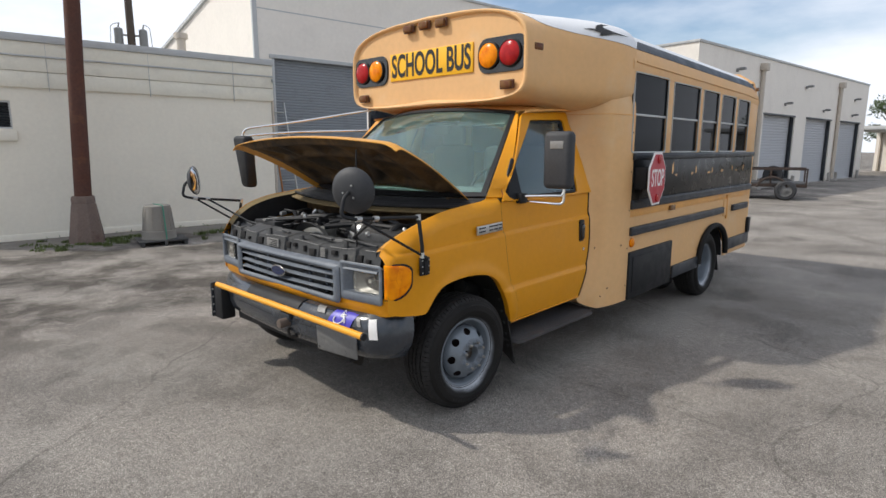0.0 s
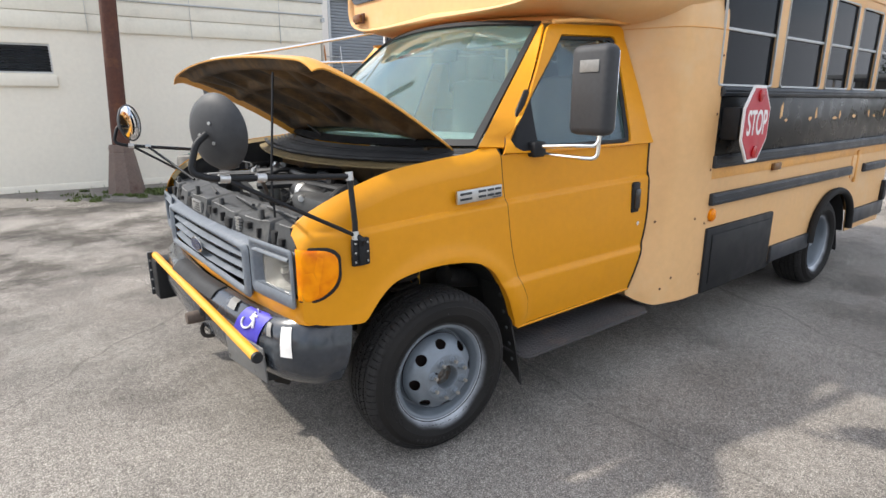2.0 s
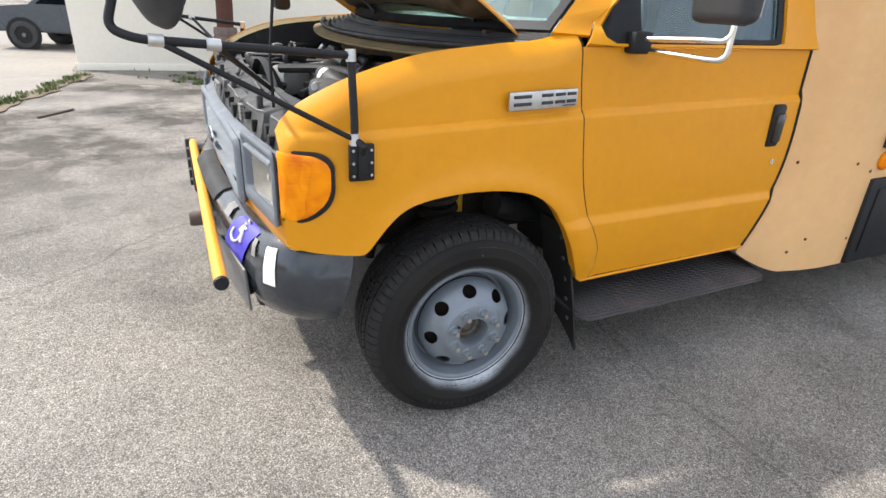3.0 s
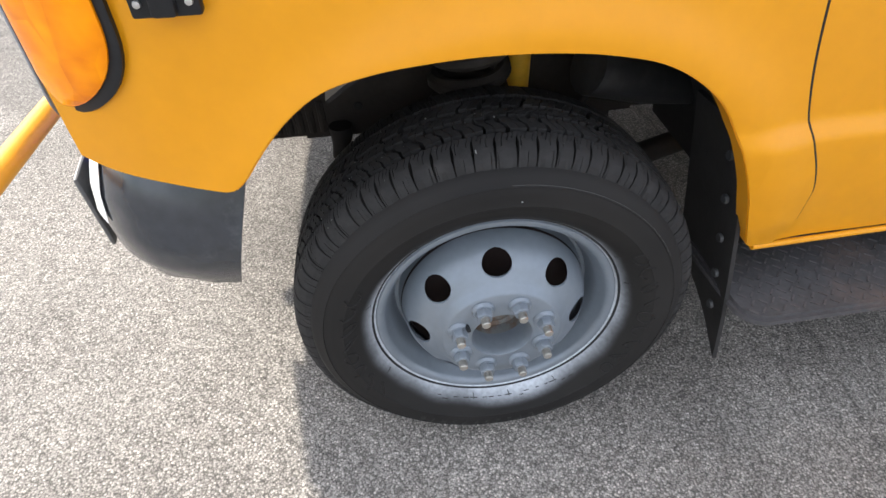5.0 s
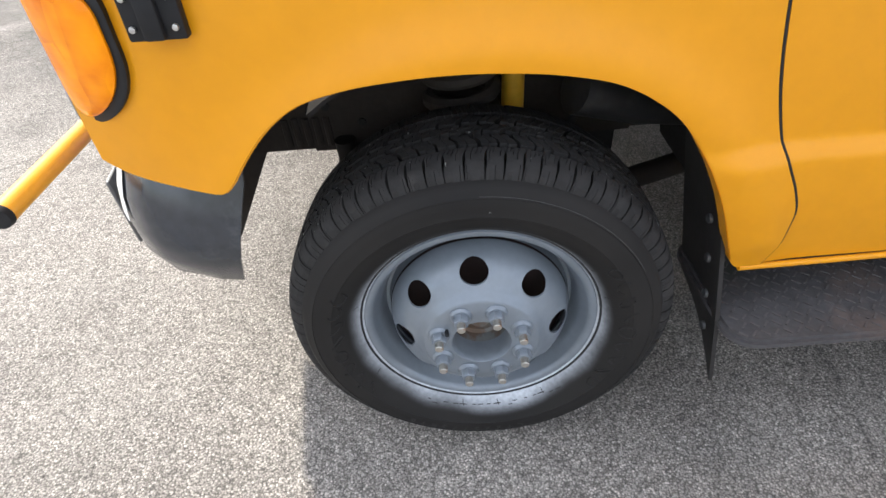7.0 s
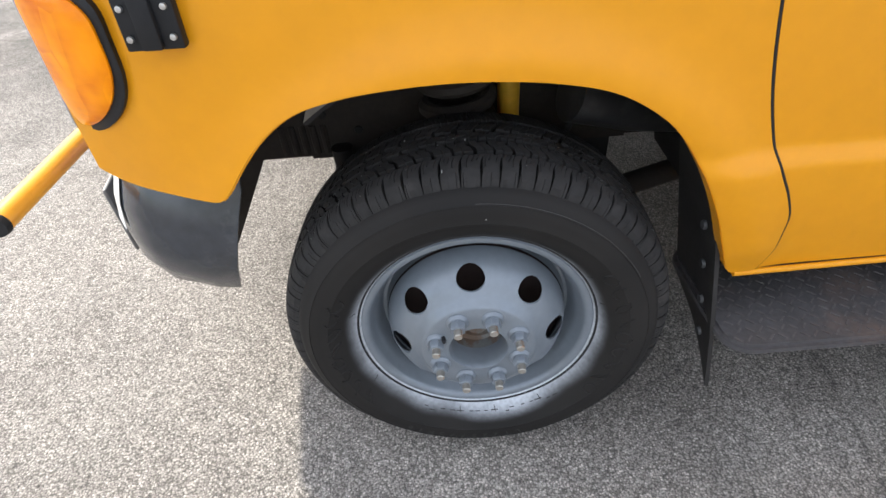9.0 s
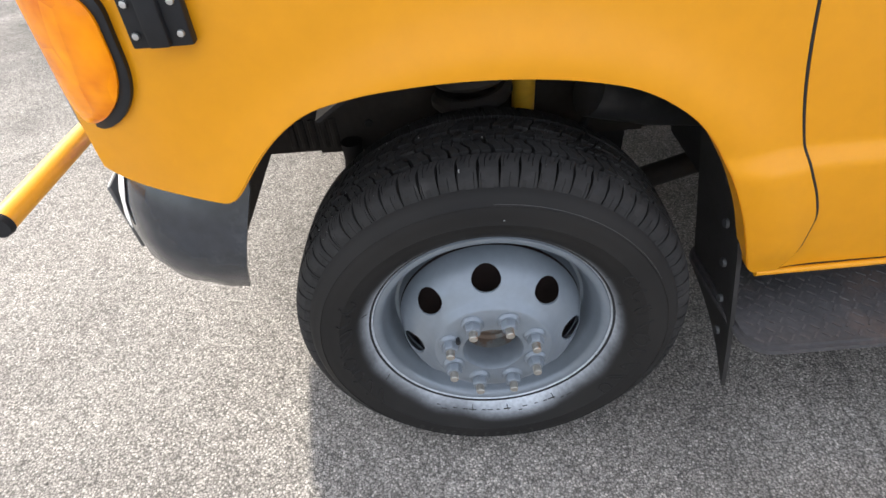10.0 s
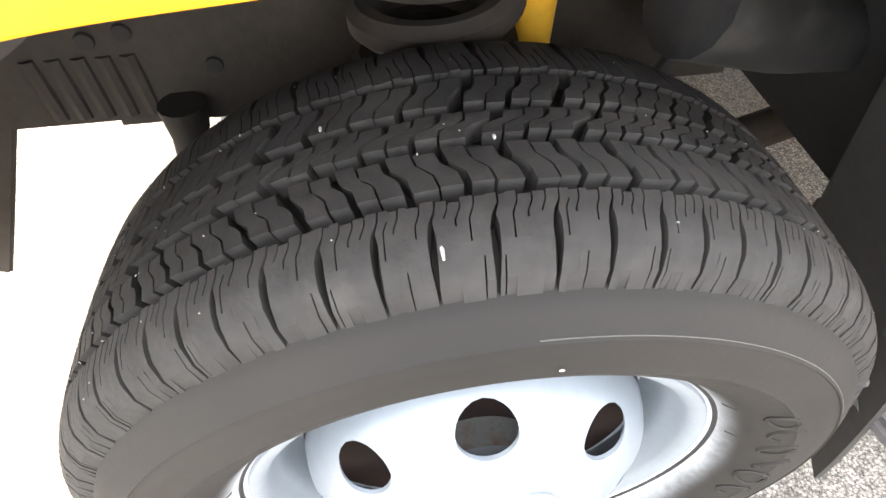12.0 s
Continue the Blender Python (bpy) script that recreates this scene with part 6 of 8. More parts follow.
for s in (-1, 1):
    f = (lambda p: p) if s < 0 else (lambda p: Vector((p.x, 2 * YB - p.y, p.z)))
    part("corner_column", patch(lambda u, v: f(column(u, v)), 40, 30, 0.012, flip=s > 0), FADED, bus, "faded yellow body column with a seam")
    part("column_foot", patch(lambda u, v: f(column(u, 0.0).lerp(Vector((column(u, 0).x, 0.32, column(u, 0).z)), v) + Vector((0, 0.004, 0.012))), 30, 4, 0.008, flip=s < 0), FADED, bus)
    part("column_top", patch(lambda u, v: f(column(u, 1) + Vector((0, 0.002 + 0.07 * v * v * min(1, u * 2), lerp(0.002, 0.30, v)))), 30, 8, 0.010, flip=s > 0), FADED, bus)
    for k in range(5):
        p = f(Vector((1.97, -0.134, 0.5 + 0.33 * k)))
        part("rivet", lathe([(0, 0.003), (0.006, 0.002), (0.008, 0)], 8, Matrix.Translation(p) @ pose(0, 0, 0, 0, 0, 0 if s < 0 else 180)), RUST, bus)
    for x, z in ((1.62, 0.46), (1.70, 0.52), (1.60, 0.87), (1.86, 0.87)):
        vz = (z - 0.362) / 1.6
        uu = min(np.linspace(0, 1, 60), key=lambda a: abs(column(a, vz).x - x))
        part("rivet", lathe([(0, 0.003), (0.006, 0.002), (0.008, 0)], 8, Matrix.Translation(f(column(uu, vz) - Vector((0, 0.001, 0)))) @ pose(0, 0, 0, 0, 0, -25 if s < 0 else 205)), RUST, bus)
    part("column_seam", tube([f(column(u, 1) - Vector((0, 0.001, 0))) for u in np.linspace(0.05, 1, 20)], 0.003, 6), STRIP, bus)

XB0, XB1 = 2.0, 5.55
WIN = ((1.94, 2.655), (2.775, 3.475), (3.565, 4.06), (4.15, 4.64), (4.74, 5.20))


def drop(x):
    """The roof line falls a little to the rear."""
    return 0.019 * max(0.0, x - 1.94)



def low_edge(x):
    if 3.72 < x < 4.62:
        d = (x - 4.17) / 0.45
        return 0.40 + 0.40 * max(0.0, 1 - abs(d) ** 2.6) ** (1 / 2.6)
    return 0.40


for s in (-1, 1):
    f = (lambda p: Vector(p)) if s < 0 else (lambda p: Vector((p[0], 2 * YB - p[1], p[2])))
    S = "" if s < 0 else ""

    def sbox(a, b, bevel=0.0, bm=None):
        if s > 0:
            a, b = (a[0], 2 * YB - b[1], a[2]), (b[0], 2 * YB - a[1], b[2])
        return box(a, b, bevel, bm)
    part("side_panel", patch(lambda u, v: f((lerp(XB0, XB1, u), YL, lerp(low_edge(lerp(XB0, XB1, u)), 1.64, v))), 160, 6, 0.012, flip=s > 0), FADED, bus, "faded yellow side panel")
    part("black_band", sbox((2.0, YL - 0.006, 1.24), (XB1 - 0.06, YL + 0.002, 1.592), 0.002), BAND, bus, "peeling black side band")
    part("orange_strip", sbox((2.0, YL - 0.004, 1.10), (XB1 - 0.06, YL + 0.002, 1.165), 0.001), STRIP, bus)
    for z0, z1, xa, xb, dp in ((1.592, 1.648, 1.985, 5.50, 0.026), (1.168, 1.245, 1.99, 5.50, 0.024), (0.936, 1.012, 2.0, 4.46, 0.030), (0.936, 1.012, 4.80, 5.40, 0.030)):
        rl = sbox((xa, YL - dp, z0), (xb, YL + 0.002, z1), 0.007)
        sbox((xa + 0.01, YL - dp - 0.006, z0 + 0.014), (xb - 0.01, YL - dp + 0.004, z0 + 0.026), 0.003, rl)
        sbox((xa + 0.01, YL - dp - 0.006, z1 - 0.026), (xb - 0.01, YL - dp + 0.004, z1 - 0.014), 0.003, rl)
        part("rub_rail", rl, RAIL, bus, "black ribbed rub rail")
    if s < 0:
        part("skirt_box", sbox((2.0, YL - 0.020, 0.362), (2.96, YL + 0.10, 0.79), 0.012), BLACK, bus, "black skirt box")
        part("skirt_lid", sbox((2.06, YL - 0.028, 0.42), (2.90, YL - 0.018, 0.745), 0.005), BLACK, bus)
        part("fuel_flap", sbox((4.50, YL - 0.012, 0.90), (4.72, YL + 0.002, 1.10), 0.006), FADED, bus)
        part("fuel_flap_latch", sbox((4.585, YL - 0.020, 0.86), (4.625, YL - 0.004, 1.145), 0.004), STRIP, bus)
    part("low_rail", sbox((3.0, YL - 0.024, 0.395), (3.715, YL + 0.004, 0.52), 0.010), RAIL, bus)
    part("rear_rail", sbox((4.62, YL - 0.03, 0.46), (5.55, YL + 0.004, 0.60), 0.012), RAIL, bus)
    fl = [f((4.17 + 0.455 * math.cos(a) , YL - 0.028, 0.42 + 0.40 * math.sin(a) ** 0.8)) for a in np.linspace(0.02, math.pi - 0.02, 30)]
    part("arch_flare", tube(fl, 0.030, 10), RUBBER, bus, "black rubber arch flare")
    part("rear_well", patch(lambda u, v: f((4.17 + 0.46 * math.cos(math.pi * u), lerp(YL + 0.02, 0.62, v), 0.40 + 0.42 * math.sin(math.pi * u))), 20, 3, 0.005, flip=s > 0), WELL, bus)
    # window posts and the panel above the windows
    edges = [1.88] + [e for w in WIN for e in w] + [XB1]
    for a, b in list(zip(edges[0::2], edges[1::2]))[1:]:
        part("window_post", sbox((a, YL + (0.004 if a < 1.9 else -0.002), 1.648), (b, YL + 0.05, 2.335 - drop(a)), 0.006), FADED, bus)
    for a, b in WIN:
        o, i = rounded(a + 0.002, b - 0.002, 1.650, 2.332 - drop(b), 0.03), rounded(a + 0.011, b - 0.011, 1.661, 2.321 - drop(b), 0.02)
        P = lambda q, d: f((q[0], YL + d, q[1]))
        fr = bmesh.new()
        ring_strip([P(q, 0.004) for q in (o if s > 0 else o[::-1])], [P(q, 0.006) for q in (i if s > 0 else i[::-1])], 0.012, fr)
        bmesh.ops.recalc_face_normals(fr, faces=fr.faces)
        wn_ = part("side_window", fr, FRAMEA, bus, "aluminium framed split side window with dark glass")
        part("mid_bar", sbox((a + 0.015, YL + 0.002, 1.961), (b - 0.015, YL + 0.03, 1.980), 0.004), FRAMEA, wn_)
        for z0, z1, d in ((1.655, 1.965, 0.016), (1.978, 2.328 - drop(b), 0.010)):
            pn = part("pane", sbox((a + 0.004, YL + d, z0), (b - 0.004, YL + d + 0.005, z1)), TINT, wn_)
            pn.visible_shadow = False

PROF = [(-0.132, 2.315), (-0.136, 2.36), (-0.130, 2.42), (-0.112, 2.48), (-0.075, 2.545), (-0.02, 2.605), (0.06, 2.655), (0.18, 2.700), (0.35, 2.738), (0.60, 2.770), (0.85, 2.788), (YB, 2.795)]
pl = np.concatenate([[0], np.cumsum([math.dist(a, b) for a, b in zip(PROF, PROF[1:])])])
py_, pz_ = (soft([(l / pl[-1], p[i]) for l, p in zip(pl, PROF)]) for i in (0, 1))


def roof(x, q, lift=0.0):
    """q: 0 at the left edge, 1 at the crown, 2 at the right edge."""
    k = q if q <= 1 else 2 - q
    y, z = py_(k), pz_(k)
    e = 0.01
    dy, dz = py_(min(k + e, 1)) - py_(max(k - e, 0)), pz_(min(k + e, 1)) - pz_(max(k - e, 0))
    n = math.hypot(dy, dz) or 1
    y, z = y - dz / n * lift, z + dy / n * lift
    back = max(0.0, (x - 5.35) / 0.2) ** 2
    z -= 0.10 * back * (z - 2.2) / 0.6 + drop(x)
    return Vector((x, y if q <= 1 else 2 * YB - y, z))


def q_at(z):
    return min(np.linspace(0, 0.6, 241), key=lambda k: abs(pz_(k) - z))


QA, QB = q_at(2.495), q_at(2.575)
part("roof", patch(lambda u, v: roof(lerp(1.9, XB1, u), lerp(QA, 2 - QA, v)), 24, 40, 0.012), WHITE, bus, "white painted roof")
for s in (-1, 1):
    q = (lambda v: lerp(0.0, QA, v)) if s < 0 else (lambda v: lerp(2 - QA, 2.0, v))
    part("cant_panel", patch(lambda u, v: roof(lerp(1.9, XB1, u), q(v), 0.002), 24, 8, 0.012), FADED, bus)
    def qs2(u, v):
        a = lerp(QA, QB, v) if s < 0 else lerp(2 - QB, 2 - QA, v)
        return roof(lerp(1.99 + (0.12 * v if s < 0 else 0.12 * (1 - v)), 5.45, u), a, 0.006)
    part("roof_stripe", patch(qs2, 24, 4, 0.004), RAIL, bus, "black stripe along the roof edge")
    part("gutter", tube([roof(x, 0.05 if s < 0 else 1.95, 0.006) for x in np.linspace(1.95, 5.5, 8)], 0.007, 6), FADED, bus)
    part("rear_marker", box((5.38, YL - 0.03, 2.40), (5.46, YL, 2.44), 0.006) if s < 0 else box((5.38, YR, 2.40), (5.46, YR + 0.03, 2.44), 0.006), SMOKED, bus)
part("rear_wall", prism([(YL + 0.01, 0.45), (YR - 0.01, 0.45), (YR - 0.01, 2.34), (YR - 0.06, 2.52), (YR - 0.25, 2.64), (YB, 2.70), (YL + 0.25, 2.64), (YL + 0.06, 2.52), (YL + 0.01, 2.34)], lambda p, q, h: (XB1 - h, p, q), 0.03, bevel=0.01), FADED, bus, "plain faded yellow rear wall")
part("rear_bumper", box((5.52, YL + 0.02, 0.46), (5.66, YR - 0.02, 0.66), 0.02), BLACK, bus)
for y in (YL + 0.05, YR - 0.12):
    part("tail_lamp", box((XB1 - 0.002, y, 1.0), (XB1 + 0.025, y + 0.07, 1.12), 0.008), REDL, bus)
part("rear_guard", box((5.48, YL - 0.035, 0.60), (5.575, YL + 0.01, 0.80), 0.01), BLACK, bus)
part("body_floor", box((1.95, -0.1, 0.82), (5.5, 2.35, 0.86)), INSIDE, bus)
part("bulkhead", box((1.72, 1.70, 0.86), (1.76, 2.33, 1.5), 0.01), INSIDE, bus)
part("headlining", patch(lambda u, v: roof(lerp(1.9, 5.5, u), lerp(0.05, 1.95, v), -0.05), 8, 20, 0.004), INSIDE, bus)
part("inner_rear", box((5.44, -0.08, 0.86), (5.46, 2.33, 2.5)), INSIDE, bus)
for s in (0, 1):
    for k in range(4):
        x, y0 = 2.45 + 0.74 * k, 0.02 + 1.25 * s
        sb = box((x, y0, 0.95), (x + 0.42, y0 + 0.93, 1.27), 0.05)
        box((x + 0.38, y0, 1.2), (x + 0.49, y0 + 0.93, 1.72), 0.05, sb)
        part("bench_seat", sb, SEATM, bus)

# ---------------------------------------------------------------- front cap above the windscreen
CX0 = 0.80


def cap_sec(s, a):
    """Loop angle a round the cap's section at station s (0 front, 1 body)."""
    e = min(1.0, s * 1.12)
    k = e * e * (3 - 2 * e)
    half, yc = lerp(0.995, 1.258, k ** 1.15), lerp(1.125, YB, s)
    zb, zt = lerp(2.035, 1.97, min(1, s * 1.8)), lerp(2.665, 2.715, s)
    c, d = math.cos(a), math.sin(a)
    n = lerp(6.0, 5.0, s)
    w = (1 if c > 0 else -1) * abs(c) ** (2 / n)
    v = (1 if d > 0 else -1) * abs(d) ** (2 / (n if d < 0 else 4.0))
    z = 0.5 * (zb + zt) + v * 0.5 * (zt - zb) + (0.08 * (1 - w * w) * max(0.0, v) ** 2)
    return Vector((lerp(CX0, 1.95, s), yc + w * half, z))


def cap_in(a, k, x):
    """The front outline drawn in by k of its size."""
    p = cap_sec(0, a)
    c = Vector((0, 1.125, 2.36))
    d = Vector((0, p.y - c.y, p.z - c.z))
    L = d.length
    return Vector((x, c.y + d.y * (1 - k / L), c.z + d.z * (1 - k / L)))


AN = np.linspace(0, 2 * math.pi, 121)[:-1]
cb = bmesh.new()
rings = [[cb.verts.new(cap_sec(s, a)) for a in AN] for s in np.linspace(1, 0, 17)]
rings += [[cb.verts.new(cap_in(a, k, x)) for a in AN] for k, x in ((0.006, CX0 - 0.014), (0.018, CX0 - 0.020), (0.034, CX0 - 0.016), (0.046, CX0 - 0.002), (0.052, CX0 + 0.008))]
for A, B in zip(rings, rings[1:]):
    for i in range(120):
        j = (i + 1) % 120
        cb.faces.new((A[i], A[j], B[j], B[i]))
cb.faces.new(rings[-1])
bmesh.ops.recalc_face_normals(cb, faces=cb.faces)
cap = part("front_cap", cb, FADED, bus, "faded yellow front cap with a rolled rim")
def a_at(s, z):
    return min(np.linspace(math.pi / 2, math.pi, 200), key=lambda a: abs(cap_sec(s, a).z - z))


def cap_top(u, v):
    s = lerp(0.10, 0.995, u)
    a = a_at(s, lerp(2.63, 2.485, u ** 0.45))
    p = cap_sec(s, lerp(a, math.pi - a, v))
    return p + (p - Vector((p.x, YB, 2.2))).normalized() * 0.005


part("cap_roof", patch(cap_top, 18, 40, 0.003), WHITE, cap, "white painted cap top")
# plain dark bird-like shape on the white edge
bird = [(0.0, 0.25), (0.20, 0.42), (0.33, 0.40), (0.27, 0.50), (0.36, 0.80), (0.52, 1.0), (0.66, 0.98), (0.50, 0.85), (0.46, 0.62), (0.60, 0.45), (1.0, 0.30), (0.66, 0.30), (0.45, 0.12), (0.28, 0.0), (0.34, 0.22), (0.20, 0.28)]
part("dark_swoosh", prism(bird, lambda p, q, h: cap_top(lerp(0.42, 0.86, p), lerp(0.012, 0.165, q)) + Vector((0, -0.008 - h * 0.5, 0.008 + h)), 0.002), INK, cap)

sign = part("roof_sign", box((CX0 - 0.004, 0.650, 2.268), (CX0 + 0.012, 1.597, 2.492), 0.003), SIGNY, cap, "yellow school bus sign")
FACE = Matrix(((0, 0, -1, 0), (-1, 0, 0, 0), (0, 1, 0, 0), (0, 0, 0, 1)))
text("SCHOOL BUS", 0.262, Matrix.Translation((CX0 - 0.005, 1.122, 2.378)) @ FACE, INK, "sign_text", sign, 0.0015, 0.575, 0.006)
for y0, y1, ro, ri in ((0.145, 0.598, 0.292, 0.488), (1.635, 2.095, 1.967, 1.777)):
    pod = part("lamp_pod", prism(rounded(y0, y1, 2.243, 2.497, 0.085), lambda p, q, h: (CX0 + 0.012 - h, p, q), 0.016, bevel=0.004), GLOSSK, cap, "black oval lamp pod")
    for y, mm, lb in ((ro, REDL, "round red warning lamp"), (ri, AMBER, "round amber warning lamp")):
        M4 = Matrix.Translation((CX0 - 0.006, y, 2.370)) @ pose(0, 0, 0, 0, 0, -90)
        part("warning_lamp", lathe([(0.090, 0.0), (0.0895, 0.014), (0.075, 0.026), (0.04, 0.034), (0, 0.036)], 32, M4), mm, pod, lb)
        rb = lathe([(0.100, 0.0), (0.100, 0.012), (0.092, 0.018), (0.088, 0.012)], 32, M4)
        part("lamp_rim", rb, BLACK, pod)


def marker(x, y, z, m, parent, name="marker_lamp", sx=0.035, sy=0.10, sz=0.05):
    o = part(name, box((-sx / 2, -sy / 2, -sz / 2), (sx / 2, sy / 2, sz / 2), 0.010, m=pose(x, y, z) @ m), SMOKED, parent, "small amber marker lamp")
    part("marker_base", box((0.004, -sy / 2 - 0.012, -sz / 2 - 0.008), (sx / 2 + 0.006, sy / 2 + 0.012, sz / 2 + 0.008), 0.006, m=pose(x, y, z) @ m), RUST, o)


for y, z in ((0.97, 2.662), (1.155, 2.668), (1.34, 2.662)):
    marker(CX0 - 0.028, y, z + 0.01, pose(0, 0, 0), cap)
marker(CX0 - 0.028, 0.31, 2.150, pose(0, 0, 0), cap)
marker(CX0 - 0.028, 1.95, 2.140, pose(0, 0, 0), cap)
marker(0.91, 0.135, 2.41, pose(0, 0, 0, 0, 0, 84), cap)

# ---------------------------------------------------------------- cab inside
part("dashboard", patch(lambda u, v: Vector((lerp(0.45, 0.86, v), lerp(0.17, 1.95, u), 1.345 - 0.03 * v + 0.05 * math.sin(math.pi * v) * (1 - 0.3 * u))), 20, 10, 0.02), DASH, bus, "grey dashboard")
part("dash_face", patch(lambda u, v: Vector((0.86 - 0.03 * v, lerp(0.17, 1.95, u), lerp(0.85, 1.33, v))), 8, 4, 0.02, flip=True), DASH, bus)
ring = [Vector((0.95 + 0.19 * math.cos(a) * 0.42, 0.60 + 0.19 * math.sin(a), 1.36 + 0.19 * math.cos(a) * 0.9)) for a in np.linspace(0, 2 * math.pi, 40)]
sw = part("steering_wheel", tube(ring, 0.014, 10), BLACK, bus, "black steering wheel")
part("hub", box((0.92, 0.54, 1.31), (0.97, 0.66, 1.40), 0.02), BLACK, sw)
for a in (0.4, 2.7):
    part("spoke", tube([Vector((0.945, 0.60, 1.35)), Vector((0.95 + 0.08 * math.cos(a), 0.60 + 0.185 * math.sin(a), 1.36 + 0.16 * math.cos(a)))], 0.012, 8), BLACK, sw)
part("steering_column", tube([(0.93, 0.60, 1.35), (0.72, 0.60, 1.22)], 0.035, 12), BLACK, sw)
for y in (0.60, 1.50):
    seat = part("cab_seat", box((1.05, y - 0.25, 0.98), (1.52, y + 0.25, 1.14), 0.05), SEATM, bus, "grey cloth cab seat")
    part("backrest", box((1.45, y - 0.24, 1.08), (1.58, y + 0.24, 1.72), 0.05, m=Matrix.Rotation(radians(0), 4, "Y")), SEATM, seat)
    part("headrest", box((1.50, y - 0.13, 1.72), (1.58, y + 0.13, 1.90), 0.035), SEATM, seat)
part("cab_floor", box((0.50, 0.1, 0.82), (1.62, 2.0, 0.85)), INSIDE, bus)
part("engine_cover", box((0.35, 0.84, 0.85), (1.0, 1.30, 1.24), 0.06), DASH, bus)
part("inside_mirror", box((0.90, 1.0, 1.80), (0.93, 1.25, 1.88), 0.012), BLACK, bus)
for y in (0.62, 1.45):
    part("sun_visor", patch(lambda u, v: Vector((lerp(0.96, 0.87, v), y - 0.24 + 0.48 * u, lerp(1.96, 1.86, v))), 6, 3, 0.015, flip=True), SEATM, bus)

# ---------------------------------------------------------------- mirrors
def aim(p, d):
    return Matrix.Translation(p) @ Vector((0, -1, 0)).rotation_difference(Vector(d).normalized()).to_matrix().to_4x4()


def crossview(center, face, elbow, knee, top, bottom, inner, plate, r, s):
    """A round convex mirror on black tube arms."""
    back = Vector(center) - Vector(face).normalized() * 0.045
    arm = fillet([top, knee, elbow, Vector(elbow) + (back - Vector(elbow)) * 0.75 + Vector((-0.02, 0, 0)), back], 0.07, 6)
    a = part("mirror_arm", tube(arm, 0.0102, 12), BLACK, bus, "black tube mirror arm")
    part("post", tube([bottom, Vector(bottom) + Vector((0, 0, 0.05)), top], 0.011, 12), BLACK, a)
    part("brace", tube([Vector(knee).lerp(Vector(top), 0.08), bottom], 0.0075, 10), BLACK, a)
    part("cross_brace", tube([Vector(knee).lerp(Vector(top), 0.32), inner], 0.0075, 10), BLACK, a)
    for p, q in ((Vector(knee).lerp(Vector(top), 0.08), top), (Vector(knee).lerp(Vector(top), 0.32), top), (top, bottom), (bottom, top)):
        d = (Vector(q) - Vector(p)).normalized()
        part("clamp", tube([Vector(p) - d * 0.016, Vector(p) + d * 0.016], 0.0145, 10), ALU, a)
    x, y, z = plate
    pb = box((x - 0.036, y - 0.006, z - 0.052), (x + 0.036, y + 0.012, z + 0.052), 0.003)
    pp = part("mounting_plate", pb, BLACK, bus, "black bolted bracket plate")
    bo = -0.007 if s < 0 else 0.013
    part("channel", box((x - 0.014, y - 0.016 if s < 0 else y + 0.008, z - 0.050), (x + 0.012, y if s < 0 else y + 0.022, z + 0.050), 0.004), BLACK, pp)
    for i in (-1, 0, 1):
        for k in (-1, 1):
            part("bolt", lathe([(0, 0.0045), (0.0040, 0.0035), (0.0046, 0)], 8, pose(x + 0.026 * k, y + bo, z + 0.036 * i, 0, 0, 0 if s < 0 else 180)), ALU, pp)
    part("plate_stem", tube([(x, y, z + 0.02), (x, y - 0.02 if s < 0 else y + 0.02, z + 0.05), bottom], 0.012, 10), BLACK, pp)
    M4 = aim(center, face)
    h = part("convex_mirror", lathe([(0, -0.040), (r * 0.35, -0.038), (r * 0.72, -0.029), (r * 0.95, -0.011), (r, 0.0), (r * 1.02, 0.004), (r * 0.99, 0.009), (r * 0.95, 0.006)], 48, M4), BACKM, a, "round convex mirror with dark shell")
    part("mirror_face", lathe([(r * 0.965, 0.004), (r * 0.85, 0.012), (r * 0.6, 0.024), (r * 0.3, 0.031), (0, 0.033)], 48, M4), MIRROR, h, "convex mirror glass")
    for k in range(3):
        q = M4 @ Vector((0.035 * math.cos(k * 2.1), 0.040, 0.035 * math.sin(k * 2.1)))
        part("screw", lathe([(0, 0.004), (0.005, 0.004), (0.006, 0)], 8, aim(q, -Vector(face))), ALU, h)


crossview((-0.868, 0.028, 1.474), (0.9, 0.42, 0.08), (-0.972, -0.005, 1.358), (-0.92, -0.03, 1.338), (-0.421, 0.012, 1.302), (-0.424, -0.020, 1.085), (-0.55, 0.45, 1.15), (-0.405, -0.022, 1.020), 0.118, -1)
crossview((-0.74, 2.20, 1.44), (0.76, -0.65, 0.08), (-0.84, 2.20, 1.325), (-0.78, 2.19, 1.305), (-0.40, 2 * YC, 1.265), (-0.405, 2 * YC + 0.045, 1.075), (-0.52, 1.72, 1.12), (-0.398, 2 * YC + 0.030, 0.998), 0.110, 1)

mh = bmesh.new()
box((0.615, -0.335, 1.42), (0.705, -0.125, 1.80), 0.035, mh, 3)
dm = part("door_mirror", mh, BACKM, left_door, "black door mirror")
part("mirror_glass", box((0.703, -0.318, 1.445), (0.709, -0.142, 1.775), 0.002), MIRROR, dm)
part("mirror_label", box((0.611, -0.285, 1.685), (0.617, -0.185, 1.735), 0.002), PLATEM, dm)
for dz in (0.0, 0.055):
    part("mirror_tube", tube(fillet([(0.56 + dz * 0.5, side_y(0.56, 1.36) - 0.01, 1.36 - dz * 0.6), (0.62, -0.22, 1.375 - dz), (0.655, -0.275, 1.375 - dz), (0.66, -0.275, 1.45)], 0.05), 0.010, 12), CHROME, left_door, "chrome mirror tube")
